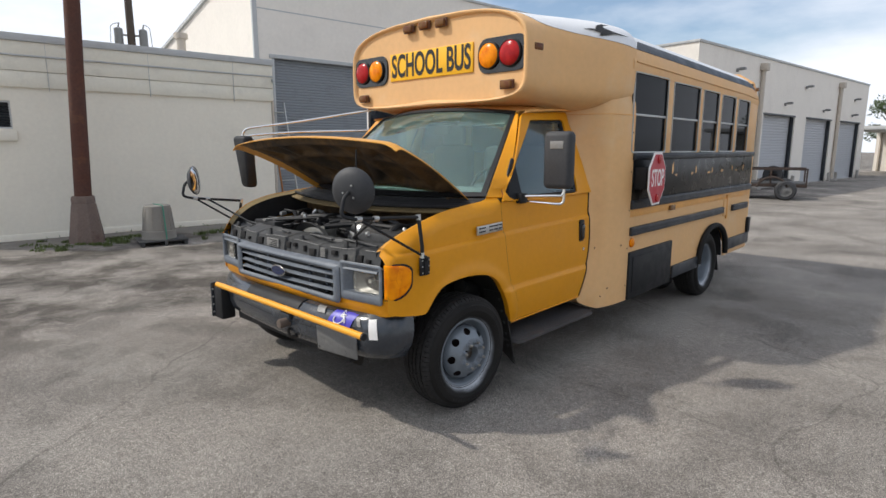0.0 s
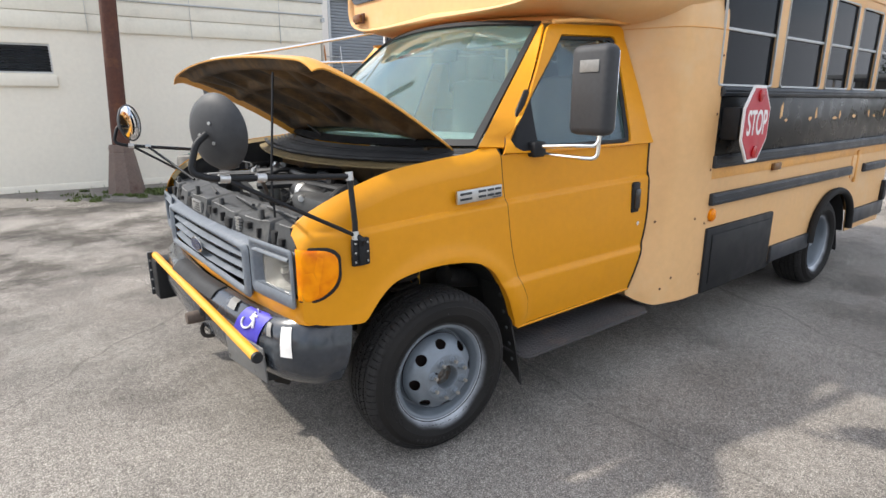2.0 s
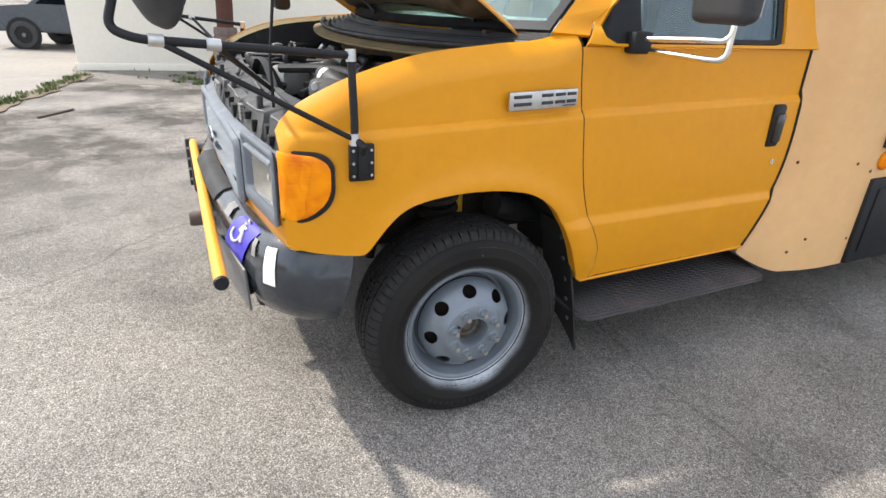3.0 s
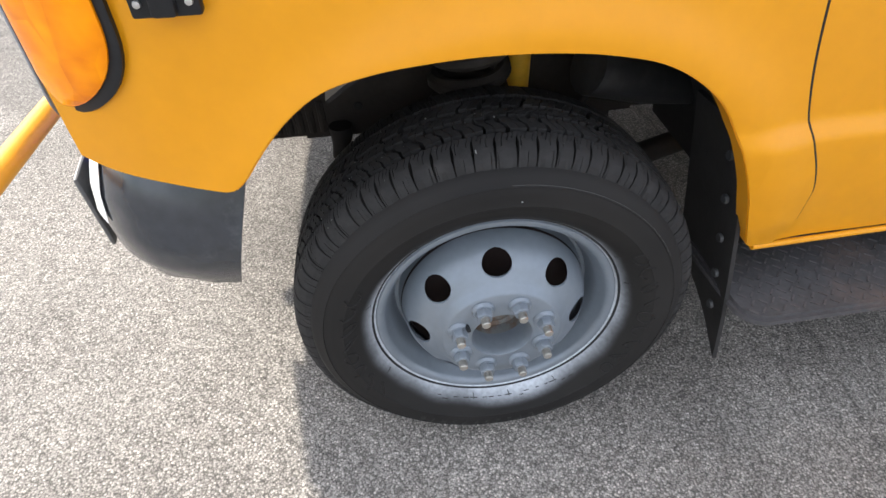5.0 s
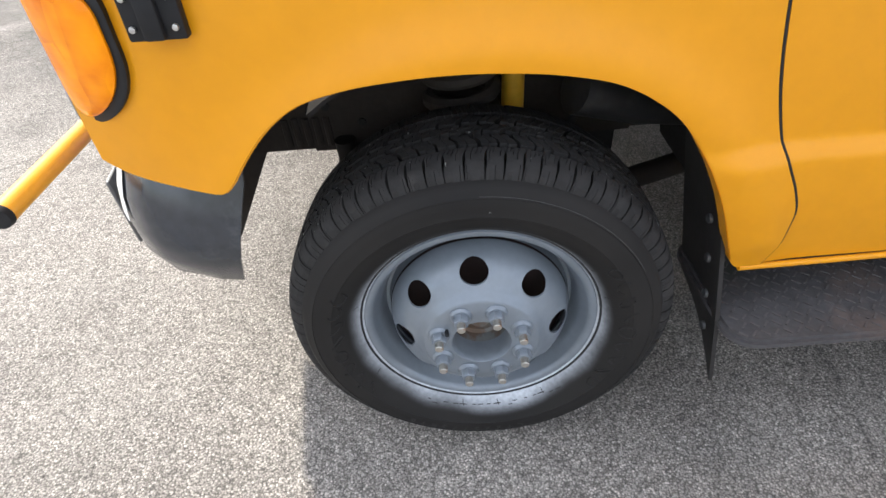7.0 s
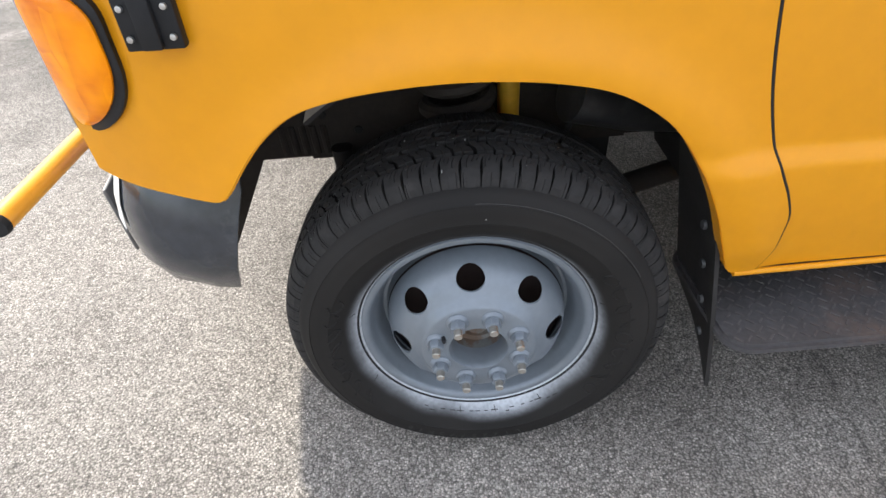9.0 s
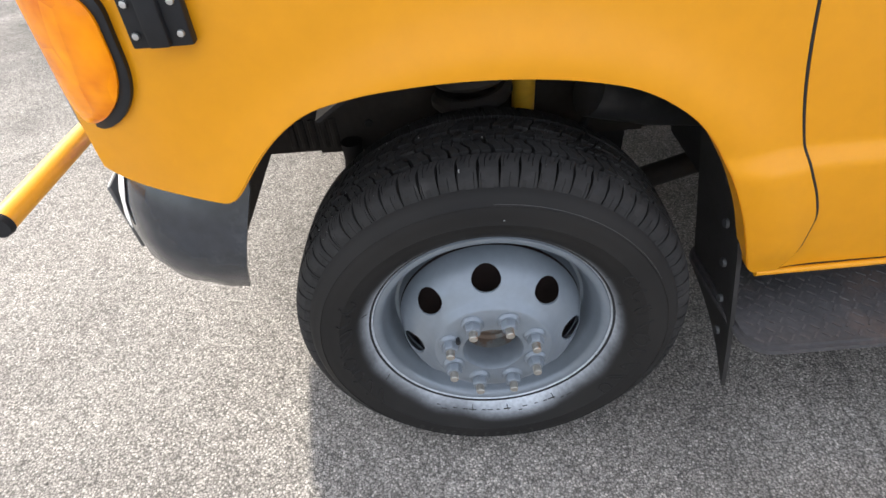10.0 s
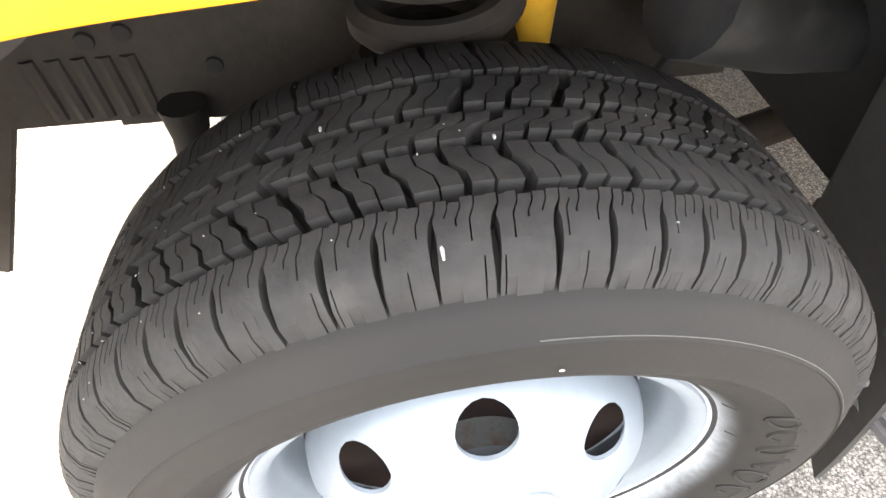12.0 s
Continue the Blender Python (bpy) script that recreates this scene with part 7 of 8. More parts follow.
part("mirror_base", box((0.52, -0.03, 1.315), (0.60, 0.02, 1.385), 0.010), BLACK, left_door)
smb = bmesh.new()
box((-0.16, 2.47, 1.34), (-0.06, 2.69, 1.80), 0.035, smb, 3)
for v in smb.verts:
    k = max(0.0, (1.62 - v.co.z) / 0.28)
    v.co.y = lerp(v.co.y, 2.54, 0.45 * k)
    v.co.x += 0.03 * k
rm = part("side_mirror", smb, BLACK, bus, "black side mirror on chrome tubes")
part("mirror_glass", box((-0.062, 2.485, 1.55), (-0.056, 2.675, 1.77), 0.002), MIRROR, rm)
part("mirror_tube", tube(fillet([(-0.11, 2.58, 1.62), (-0.12, 2.58, 1.86), (0.3, 2.3, 1.93), (0.93, 1.86, 2.06)], 0.08), 0.011, 12), CHROME, bus, "chrome mirror tube")
part("mirror_tube", tube(fillet([(-0.11, 2.62, 1.60), (-0.10, 2.62, 1.80), (0.35, 2.40, 1.84), (0.93, 2.02, 1.86)], 0.08), 0.011, 12), CHROME, bus, "chrome mirror tube")
part("tube_foot", box((0.88, 1.80, 2.04), (0.98, 1.90, 2.08), 0.008), BLACK, bus)

# stop arm, side lamps, open entry door
octa = [(0.224 * math.cos(radians(22.5 + 45 * k)) / math.cos(radians(22.5)), 0.224 * math.sin(radians(22.5 + 45 * k)) / math.cos(radians(22.5))) for k in range(8)]
SXC, SZC, SY = 2.19, 1.432, -0.270
st = part("stop_sign", prism([(SXC + p, SZC + q) for p, q in octa], lambda p, q, h: (p, SY + h, q), 0.012, bevel=0.002), SIGNW, bus, "red octagonal stop sign with white border")
part("red_face", prism([(SXC + p * 0.92, SZC + q * 0.92) for p, q in octa], lambda p, q, h: (p, SY - 0.003 + h, q), 0.003), STOPR, st)
text("STOP", 0.205, Matrix.Translation((SXC, SY - 0.004, SZC)) @ pose(0, 0, 0, 90), SIGNW, "stop_text", st, 0.001, 0.70, 0.003)
for dz in (-0.165, 0.165):
    part("sign_lamp", lathe([(0.036, 0.0), (0.036, 0.008), (0.02, 0.014), (0, 0.015)], 20, pose(SXC, SY - 0.003, SZC + dz)), REDL, st)
st.matrix_basis = pose(SXC, SY, 0, 0, 0, 6) @ pose(-SXC, -SY, 0)
part("stop_arm_box", box((2.02, -0.245, 1.34), (2.22, YL - 0.006, 1.53), 0.012), BLACK, bus, "black stop arm housing")
part("stop_arm", box((2.10, -0.258, 1.37), (2.24, -0.240, 1.50), 0.004), RAIL, bus)
rnd = random.Random(33)
for x0, w, h in ((2.84, 0.05, 0.15), (2.92, 0.07, 0.03), (3.34, 0.09, 0.04), (3.46, 0.05, 0.10), (3.83, 0.12, 0.03), (3.97, 0.04, 0.08), (4.28, 0.10, 0.04), (4.66, 0.06, 0.09), (4.80, 0.09, 0.03), (5.1, 0.05, 0.08)):
    n = 11
    ring_ = [(x0 + w * (0.5 + 0.5 * math.cos(2 * math.pi * k / n) * rnd.uniform(0.45, 1.0)), 1.42 + h * (0.5 + 0.5 * math.sin(2 * math.pi * k / n) * rnd.uniform(0.45, 1.0))) for k in range(n)]
    part("peeled_patch", prism(ring_, lambda p, q, h_: (p, YL - 0.008 + h_, q), 0.004), FADED, bus)
part("side_lamp", lathe([(0.042, 0.0), (0.041, 0.012), (0.025, 0.022), (0, 0.024)], 24, pose(2.05, YL - 0.002, 0.873)), AMBER, bus, "round amber side lamp")
part("side_marker", box((2.83, YL - 0.028, 1.095), (2.95, YL - 0.002, 1.145), 0.008), SMOKED, bus, "small brown side marker")
edoor = part("entry_door", box((1.60, 2.40, 0.55), (1.635, 2.90, 2.22), 0.010), GLOSSK, bus, "open black entry door")
part("door_glass", box((1.594, 2.45, 0.95), (1.602, 2.85, 2.15), 0.003), TINT, edoor)
part("door_edge", box((1.590, 2.885, 0.55), (1.640, 2.905, 2.22), 0.004), SIGNW, edoor)

# ---------------------------------------------------------------- storage building behind the yard
M1 = pose(-0.12, 10.39, 0, 0, 0, -6.3)
store = thing("storage_building", "cream painted block building with banded metal fascia", "building", M1)


def put(name, bm, material, parent, label=""):
    """A part given in its thing's own coordinates."""
    return part(name, bm, material, parent, label)


U0, U1 = -1.98, 4.62
LW0, LW1, LZ0, LZ1 = -1.46, -0.28, 2.03, 2.52
wl_ = box((U0 + 0.02, 0, -0.05), (LW0, 0.2, 2.9), 0.0)
box((LW0, 0, -0.05), (LW1, 0.2, LZ0), bm=wl_)
box((LW0, 0, LZ1), (LW1, 0.2, 2.9), bm=wl_)
box((LW1, 0, -0.05), (U1 - 0.02, 0.2, 2.95), bm=wl_)
put("front_wall", wl_, WALLC, store, "cream painted block wall")
put("side_wall", box((U0, 0.2, -0.05), (U0 + 0.2, 2.2, 2.9)), WALLC, store)
put("side_wall", box((1.6, 2.2, -0.05), (1.8, 8.8, 3.4)), WALLC, store)
put("back_wall", box((U0, 2.2, -0.05), (1.6, 2.4, 3.4)), WALLC, store)
put("side_wall", box((U1 - 0.2, 0.2, -0.05), (U1, 2.0, 2.9)), WALLC, store)
put("back_wall", box((1.6, 8.8, -0.05), (U1, 9.0, 3.4)), WALLC, store)
for z0, z1, d in ((2.76, 3.04, 0.045), (3.045, 3.31, 0.060), (3.315, 3.55, 0.075)):
    fb = box((U0 - d, -d, z0), (U1 + 0.02, 0.12, z1), 0.006)
    box((U0 - d, 0.12, z0), (U0 + 0.1, 2.4, z1), 0.006, fb)
    put("fascia_band", fb, FASCIA, store, "cream metal fascia band")
for k in range(4):
    put("fascia_joint", box((U0 + 0.6 + 1.7 * k, -0.078, 2.71), (U0 + 0.606 + 1.7 * k, -0.04, 3.55)), CAPFL, store)
put("drip_edge", box((U0 - 0.09, -0.09, 3.295), (U1 + 0.03, -0.05, 3.322), 0.004), CAPFL, store)
cp = box((U0 - 0.11, -0.11, 3.55), (U1 + 0.04, 0.25, 3.68), 0.008)
box((U0 - 0.11, 0.25, 3.55), (U0 + 0.2, 2.45, 3.68), 0.008, cp)
put("coping", cp, CAPFL, store, "grey metal coping")
rf = box((U0 + 0.1, 0.12, 3.34), (1.6, 2.4, 3.41))
put("flat_roof", box((1.6, 0.12, 3.34), (U1, 9.0, 3.41), bm=rf), CAPFL, store)
win = put("louvre_window", ring_strip([Vector((p, 0.05, q)) for p, q in rounded(LW0, LW1, LZ0, LZ1, 0.005, 1)], [Vector((p, 0.05, q)) for p, q in rounded(LW0 + 0.03, LW1 - 0.03, LZ0 + 0.03, LZ1 - 0.03, 0.005, 1)], 0.04), ALU, store, "louvred window with pale sill")
for k in range(9):
    put("slat", box((LW0 + 0.02, -0.025, -0.003), (LW1 - 0.02, 0.025, 0.003), m=pose(0, 0.05, LZ0 + 0.05 + 0.048 * k, 38)), mat("louvre_glass", (0.035, 0.040, 0.046), 0.08, var=0.2, scale=4, coat=0.6), win)
put("dark_room", box((LW0, 0.195, LZ0), (LW1, 0.6, LZ1)), DARKIN, win)
put("window_sill", box((LW0 - 0.15, -0.06, 1.815), (LW1 + 0.04, 0.02, 2.0), 0.01), WALLC, store)
put("base_skirt", box((U0 - 0.01, -0.012, -0.05), (U1, 0.004, 0.12), 0.006), WALLC, store)
put("fixture", box((U1 - 0.02, -0.16, 3.18), (U1 + 0.04, -0.06, 3.26), 0.01), CAPFL, store)
vs = lathe([(0, 1.25), (0.17, 1.25), (0.17, 1.12), (0.11, 1.10), (0.11, 0)], 20, pose(3.72, 3.4, 3.40, -90))
put("vent_stack", vs, PIPEM, store, "beige vent stack")
put("roof_vent", lathe([(0, 0.26), (0.12, 0.26), (0.14, 0.16), (0.06, 0.14), (0.06, 0)], 16, pose(4.28, 1.7, 3.40, -90)), CAPFL, store)
put("downpipe", tube([(U1 + 0.03, 0.05, 0.1), (U1 + 0.03, 0.05, 2.8)], 0.035, 10), PIPEM, store)

# taller hall behind, with a grey shutter
hall = thing("hall_building", "tall off-white stucco hall with grey roller shutter", "building", M1)
HC, HD = 5.12, 2.0
hw = box((HC, HD, -0.05), (5.57, HD + 0.25, 4.1))
box((HC, HD, 4.1), (18.5, HD + 0.25, 6.6), bm=hw)
box((9.7, HD, -0.05), (18.5, HD + 0.25, 4.1), bm=hw)
put("front_wall", hw, WALLW, hall, "off-white stucco wall with stained joint")
put("side_wall", prism([(HD + 0.25, -0.05), (22, -0.05), (22, 3.2), (HD + 0.25, 6.6)], lambda p, q, h: (HC + h, p, q), 0.25), WALLW, hall, "sunlit off-white side wall")
put("far_wall", prism([(HD + 0.25, -0.05), (22, -0.05), (22, 3.2), (HD + 0.25, 6.6)], lambda p, q, h: (18.5 - h, p, q), 0.25), WALLW, hall)
put("back_wall", box((HC + 0.25, 21.75, -0.05), (18.25, 22, 3.2)), WALLW, hall)
put("sloping_roof", prism([(HD + 0.2, 6.58), (22.1, 3.18), (22.1, 3.28), (HD + 0.2, 6.68)], lambda p, q, h: (HC - 0.08 + h, p, q), 13.5), CAPFL, hall, "grey sloping metal roof")
put("coping", box((HC - 0.05, HD - 0.05, 6.6), (18.5, HD + 0.3, 6.68), 0.01), CAPFL, hall)
put("corner_trim", box((HC - 0.03, HD - 0.03, 0), (HC + 0.10, HD + 0.05, 6.6), 0.01), CAPFL, hall)
put("wall_joint", box((HC + 0.1, HD - 0.004, 5.27), (18.5, HD + 0.002, 5.30)), CAPFL, hall)
put("shutter_head", box((5.50, HD - 0.03, 4.06), (9.75, HD + 0.02, 4.16), 0.01), CAPFL, hall)


def shutter_mesh(u0, u1, d, z1, pitch):
    """One corrugated curtain."""
    n = int(z1 / pitch)
    zs, ds = [], []
    for k in range(n):
        zs += [k * pitch, (k + 0.12) * pitch, (k + 0.5) * pitch, (k + 0.88) * pitch]
        ds += [0.018, 0.0, -0.006, 0.0]
    zs.append(z1)
    ds.append(0.018)
    N = len(zs) - 1
    return patch(lambda u, v: Vector((lerp(u0, u1, u), d + ds[round(v * N)], zs[round(v * N)])), 1, N, 0.004)


put("shutter_curtain", shutter_mesh(5.57, 9.7, HD + 0.12, 4.1, 0.075), SHUTTER, hall, "grey slatted roller shutter")
for u in (5.57, 9.63):
    put("shutter_guide", box((u, HD - 0.01, 0), (u + 0.07, HD + 0.14, 4.1), 0.008), CAPFL, hall)

lad = thing("ladder", "aluminium ladder leaning on the grey shutter", "ladder", M1 @ pose(5.42, 1.25, 0, -14, 0, 0))
for x in (0.0, 0.42):
    put("rail", box((x - 0.012, -0.03, 0), (x + 0.012, 0.03, 3.0), 0.004), mat("orange_fibreglass", (0.50, 0.20, 0.05), 0.6) if x == 0 else ALU, lad)
for k in range(9):
    put("rung", tube([(0, 0, 0.25 + 0.31 * k), (0.42, 0, 0.25 + 0.31 * k)], 0.015, 8), ALU, lad)

# ---------------------------------------------------------------- steel pole, tub, utility pole
sp = thing("steel_pole", "rusty steel pole on a tapered grey base", "pole", pose(0.31, 9.40, 0))
put("pole_base", lathe([(0, 0.80), (0.165, 0.80), (0.18, 0.78), (0.19, 0.70), (0.20, 0.695), (0.30, 0.0), (0, 0)], 8, pose(0, 0, 0, -90)), POLEG, sp, "tapered weathered base")
put("collar", lathe([(0.10, 0.84), (0.185, 0.835), (0.195, 0.78), (0.195, 0.72), (0.10, 0.72)], 8, pose(0, 0, 0, -90)), POLEG, sp)
put("pole_shaft", tube([(0, 0, 0.7), (0.10, 0, 3), (0.40, 0, 9)], 0.13, 24, rfun=lambda t: 0.138 - 0.02 * t), POLEM, sp, "rust-streaked shaft")
tub = thing("plastic_tub", "grey ribbed upturned tub strapped on a pallet", "tub", pose(1.16, 8.30, 0.097) @ Matrix.Scale(0.82, 4))
put("tub_body", lathe([(0, 0.72), (0.245, 0.72), (0.262, 0.705), (0.268, 0.66), (0.318, 0.18), (0.338, 0.17), (0.345, 0.02), (0.352, 0.0), (0, 0)], 40, pose(0, 0, 0, -90)), DRUMM, tub)
for k in range(10):
    a = radians(36 * k + 12)
    put("rib", tube([(0.318 * math.cos(a), 0.318 * math.sin(a), 0.18), (0.268 * math.cos(a), 0.268 * math.sin(a), 0.66)], 0.009, 6), DRUMM, tub)
put("strap", tube([(0.02, -0.36, 0.0), (0.02, -0.345, 0.17), (0.02, -0.275, 0.67), (0.02, -0.25, 0.727), (0.02, 0.25, 0.727), (0.02, 0.275, 0.67), (0.02, 0.36, 0.0)], 0.012, 6), STRAP, tub, "green strap")
pal = thing("pallet", "dark weathered pallet on the asphalt", "pallet", pose(1.18, 8.27, 0, 0, 0, -12) @ Matrix.Diagonal((0.72, 0.72, 1, 1)))
for k in range(6):
    put("deck_board", box((-0.55, -0.50 + 0.17 * k, 0.075), (0.55, -0.36 + 0.17 * k, 0.097), 0.004), DARKPL, pal)
for x in (-0.5, 0.0, 0.45):
    put("bearer", box((x, -0.5, 0.0), (x + 0.07, 0.5, 0.075), 0.004), DARKPL, pal)

up = thing("utility_pole", "wooden utility pole with two transformer cans", "utility pole", pose(6.95, 25.6, 0))
put("pole_shaft", tube([(0, 0, 0), (0, 0, 6), (0, 0, 11)], 0.17, 14, rfun=lambda t: 0.19 - 0.05 * t), WOODP, up)
dv = Vector((0.95, -0.31, 0)).normalized()
put("crossarm", tube([-dv * 0.9 + Vector((0, 0, 8.6)), dv * 0.9 + Vector((0, 0, 8.6))], 0.06, 6), WOODP, up)
put("bracket", tube([-dv * 0.6 + Vector((0, 0, 6.6)), dv * 0.6 + Vector((0, 0, 6.6))], 0.04, 6), CANM, up)
for s in (-1, 1):
    o = dv * 0.48 * s
    can = put("transformer", lathe([(0, 0.75), (0.10, 0.74), (0.17, 0.70), (0.175, 0.05), (0.15, 0), (0, 0)], 20, Matrix.Translation(o + Vector((0, 0, 6.15))) @ pose(0, 0, 0, -90)), CANM, up, "grey transformer can")
    put("bushing", tube([o + Vector((0, 0, 6.88)), o + Vector((0.05, 0, 7.1))], 0.03, 8), CANM, can)
    put("lead", tube(fillet([o + Vector((0.05, 0, 7.1)), o + dv * s * 0.28 + Vector((0, 0, 7.0)), o + dv * s * 0.36 + Vector((0, 0, 5.6))], 0.2), 0.012, 6), BLACK, up)
    put("insulator", lathe([(0, 0.2), (0.05, 0.18), (0.07, 0.1), (0.04, 0.0), (0, 0)], 10, Matrix.Translation(dv * 0.75 * s + Vector((0, 0, 8.64))) @ pose(0, 0, 0, -90)), CANM, up)

# ---------------------------------------------------------------- workshop with roller doors
M2 = pose(18.0, 5.10, 0, 0, 0, -6.3)
shop = thing("workshop_building", "long off-white workshop with pale roller doors", "building", M2)
HT = 5.28
DOORS = ((1.2, 4.72), (6.05, 9.72), (11.17, 14.96), (16.40, 20.10))
ol = [(0, -0.05)]
for a, b in DOORS:
    ol += [(a, -0.05), (a, 3.12), (b, 3.12), (b, -0.05)]
ol += [(21.1, -0.05), (21.1, HT), (0, HT)]
sw_ = prism(ol, lambda p, q, h: (p, h, q), 0.3)
put("front_wall", sw_, WALLW, shop, "off-white stucco front wall")
put("side_wall", box((0, 0.3, -0.05), (0.3, 16, HT)), WALLW, shop)
put("side_wall", box((20.8, 0.3, -0.05), (21.1, 16, HT)), WALLW, shop)
put("back_wall", box((0.3, 15.7, -0.05), (20.8, 16, HT)), WALLW, shop)
put("flat_roof", box((0.3, 0.3, HT - 0.5), (20.8, 15.7, HT - 0.4)), CAPFL, shop)
cpg = box((-0.04, -0.04, HT), (21.14, 0.34, HT + 0.09), 0.01)
box((-0.04, 0.34, HT), (0.34, 16, HT + 0.09), 0.01, cpg)
put("coping", cpg, CAPFL, shop, "grey metal coping")
for k, (a, b) in enumerate(DOORS):
    rd = put("roller_door", shutter_mesh(a, b, 0.22, 3.12, 0.12), GDOOR, shop, "pale grey roller door")
    put("door_guide", box((a, 0.05, 0), (a + 0.08, 0.2, 3.12), 0.006), CAPFL, rd)
    put("door_guide", box((b - 0.08, 0.05, 0), (b, 0.2, 3.12), 0.006), RAIL, rd)
    put("lintel", box((a - 0.03, -0.015, 3.09), (b + 0.03, 0.06, 3.17), 0.006), RAIL, rd)
    put("threshold", box((a, 0.02, 0.0), (b, 0.4, 0.03), 0.005), CONC, rd)
for u in (5.42, 15.66):
    pp_ = put("downpipe", tube([(u, -0.10, 0.05), (u, -0.10, 2.5), (u, -0.10, 4.8)], 0.085, 12), PIPEM, shop, "beige downpipe with square head")
    put("pipe_head", box((u - 0.17, -0.26, 4.78), (u + 0.17, -0.002, 5.06), 0.02), PIPEM, pp_)
    put("pipe_foot", box((u - 0.2, -0.35, 0.0), (u + 0.2, -0.002, 0.12), 0.02), CONC, pp_)
for x, z in ((3.1, 4.62), (10.7, 4.50), (8.27, 3.62), (13.45, 3.55), (18.5, 4.35), (18.3, 3.5)):
    wl2 = put("wall_lamp", box((x - 0.06, -0.08, z - 0.08), (x + 0.06, -0.002, z + 0.05), 0.02), CANM, shop, "grey wall lamp")
    put("lamp_head", box((x - 0.02, -0.30, z - 0.02), (x + 0.17, -0.07, z + 0.08), 0.03), CANM, wl2)
for u in (5.9, 9.85, 15.1, 16.25, 20.25):
    put("bollard", tube([(u, -0.12, 0), (u, -0.12, 0.45)], 0.07, 10), CONC, shop)

# canopy, bushes and far trees beyond the workshop
can = thing("canopy", "low open canopy with grey metal roof", "canopy", pose(43, 1.0, 0, 0, 0, -6))
put("canopy_roof", box((0, -14, 2.9), (9, 3.5, 3.15), 0.02), CAPFL, can)
for x in (0.2, 8.8):
    for y in (-13.5, -5, 3.2):
        put("post", box((x - 0.06, y - 0.06, 0), (x + 0.06, y + 0.06, 2.9), 0.01), PIPEM, can)
put("back_wall", box((8.9, -14, 0), (9.0, 3.5, 2.9)), WALLW, can)


def leaf_cloud(bm, c, r, n, size, rnd):
    for _ in range(n):
        d = Vector((rnd.gauss(0, 1), rnd.gauss(0, 1), rnd.gauss(0, 1)))
        d.normalize()
        p = Vector(c) + Vector((d.x * r[0], d.y * r[1], d.z * r[2])) * rnd.uniform(0.35, 1.05) ** 0.5
        a = Vector((rnd.gauss(0, 1), rnd.gauss(0, 1), rnd.gauss(0, 0.6))).normalized() * size * rnd.uniform(0.6, 1.4)
        b = a.orthogonal().normalized() * size * rnd.uniform(0.3, 0.7)
        bm.faces.new([bm.verts.new(q) for q in (p - a, p - b * 0.9, p + a, p + b)])


def tree(x, y, h, seed, leaves=1500):
    rnd = random.Random(seed)
    t = thing("tree", "dark green leafy tree with uneven crown", "tree", pose(x, y, 0), group="trees round the yard")
    tr = tube([(0, 0, 0), (rnd.uniform(-0.1, 0.1), 0, h * 0.3), (rnd.uniform(-0.3, 0.3), rnd.uniform(-0.3, 0.3), h * 0.75)], 0.2, 10, rfun=lambda k: 0.028 * h * (1 - 0.8 * k))
    cr = bmesh.new()
    for k in range(13):
        a, z = rnd.uniform(0, 6.28), h * rnd.uniform(0.32, 0.9)
        L = h * rnd.uniform(0.10, 0.30) * (1.15 - 0.5 * z / h)
        e = Vector((L * math.cos(a), L * math.sin(a), z + 0.08 * h))
        tube([(0, 0, z - 0.05 * h), e * 0.5 + Vector((0, 0, z * 0.48)), e], 0.05, 6, tr, rfun=lambda k: 0.010 * h * (1 - 0.8 * k))
        leaf_cloud(cr, e, (0.13 * h * rnd.uniform(0.7, 1.2), 0.13 * h * rnd.uniform(0.7, 1.2), 0.10 * h), leaves // 13, 0.022 * h, rnd)
    put("trunk", tr, BARK, t)
    put("crown", cr, LEAF, t, "dark green leaves")


rnd = random.Random(11)
for k in range(12):
    tree(-22 + 6.2 * k + rnd.uniform(-1.5, 1.5), -34 + rnd.uniform(-3, 3), rnd.uniform(5.5, 10), 40 + k, 1100)
for k in range(7):
    tree(58 + rnd.uniform(-4, 6), -14 + 4.5 * k, rnd.uniform(5, 7.5), 70 + k, 1100)
for k in range(5):
    tree(-11 + 3.2 * k, 31 + rnd.uniform(-1, 1), rnd.uniform(5.5, 8.5), 90 + k, 1300)


def bush(x, y, r, seed):
    b = bmesh.new()
    leaf_cloud(b, (0, 0, r * 0.55), (r, r, r * 0.7), 700, 0.09 * r, random.Random(seed))
    single("bush", b, LEAF, "low green bush with loose leaves", "bush", m=pose(x, y, 0))


for k, (x, y, r) in enumerate(((41.5, 0.6, 1.0), (42.5, -0.8, 1.2), (44, -2.5, 0.9))):
    bush(x, y, r, 120 + k)

# ---------------------------------------------------------------- utility trailer
tra = thing("utility_trailer", "dark rusty utility trailer with a spare wheel", "trailer", pose(19.3, 3.35, 0, 0, 0, 103))
put("bed", box((-1.5, -0.75, 0.50), (1.5, 0.75, 0.56), 0.008), DARKPL, tra, "weathered plank bed")
fr_ = box((-1.55, -0.80, 0.42), (1.55, -0.72, 0.52), 0.006)
for a, b in (((-1.55, 0.72, 0.42), (1.55, 0.80, 0.52)), ((-1.55, -0.72, 0.42), (-1.47, 0.72, 0.52)), ((1.47, -0.72, 0.42), (1.55, 0.72, 0.52))):
    box(a, b, 0.006, fr_)
put("chassis_frame", fr_, TRAILM, tra)
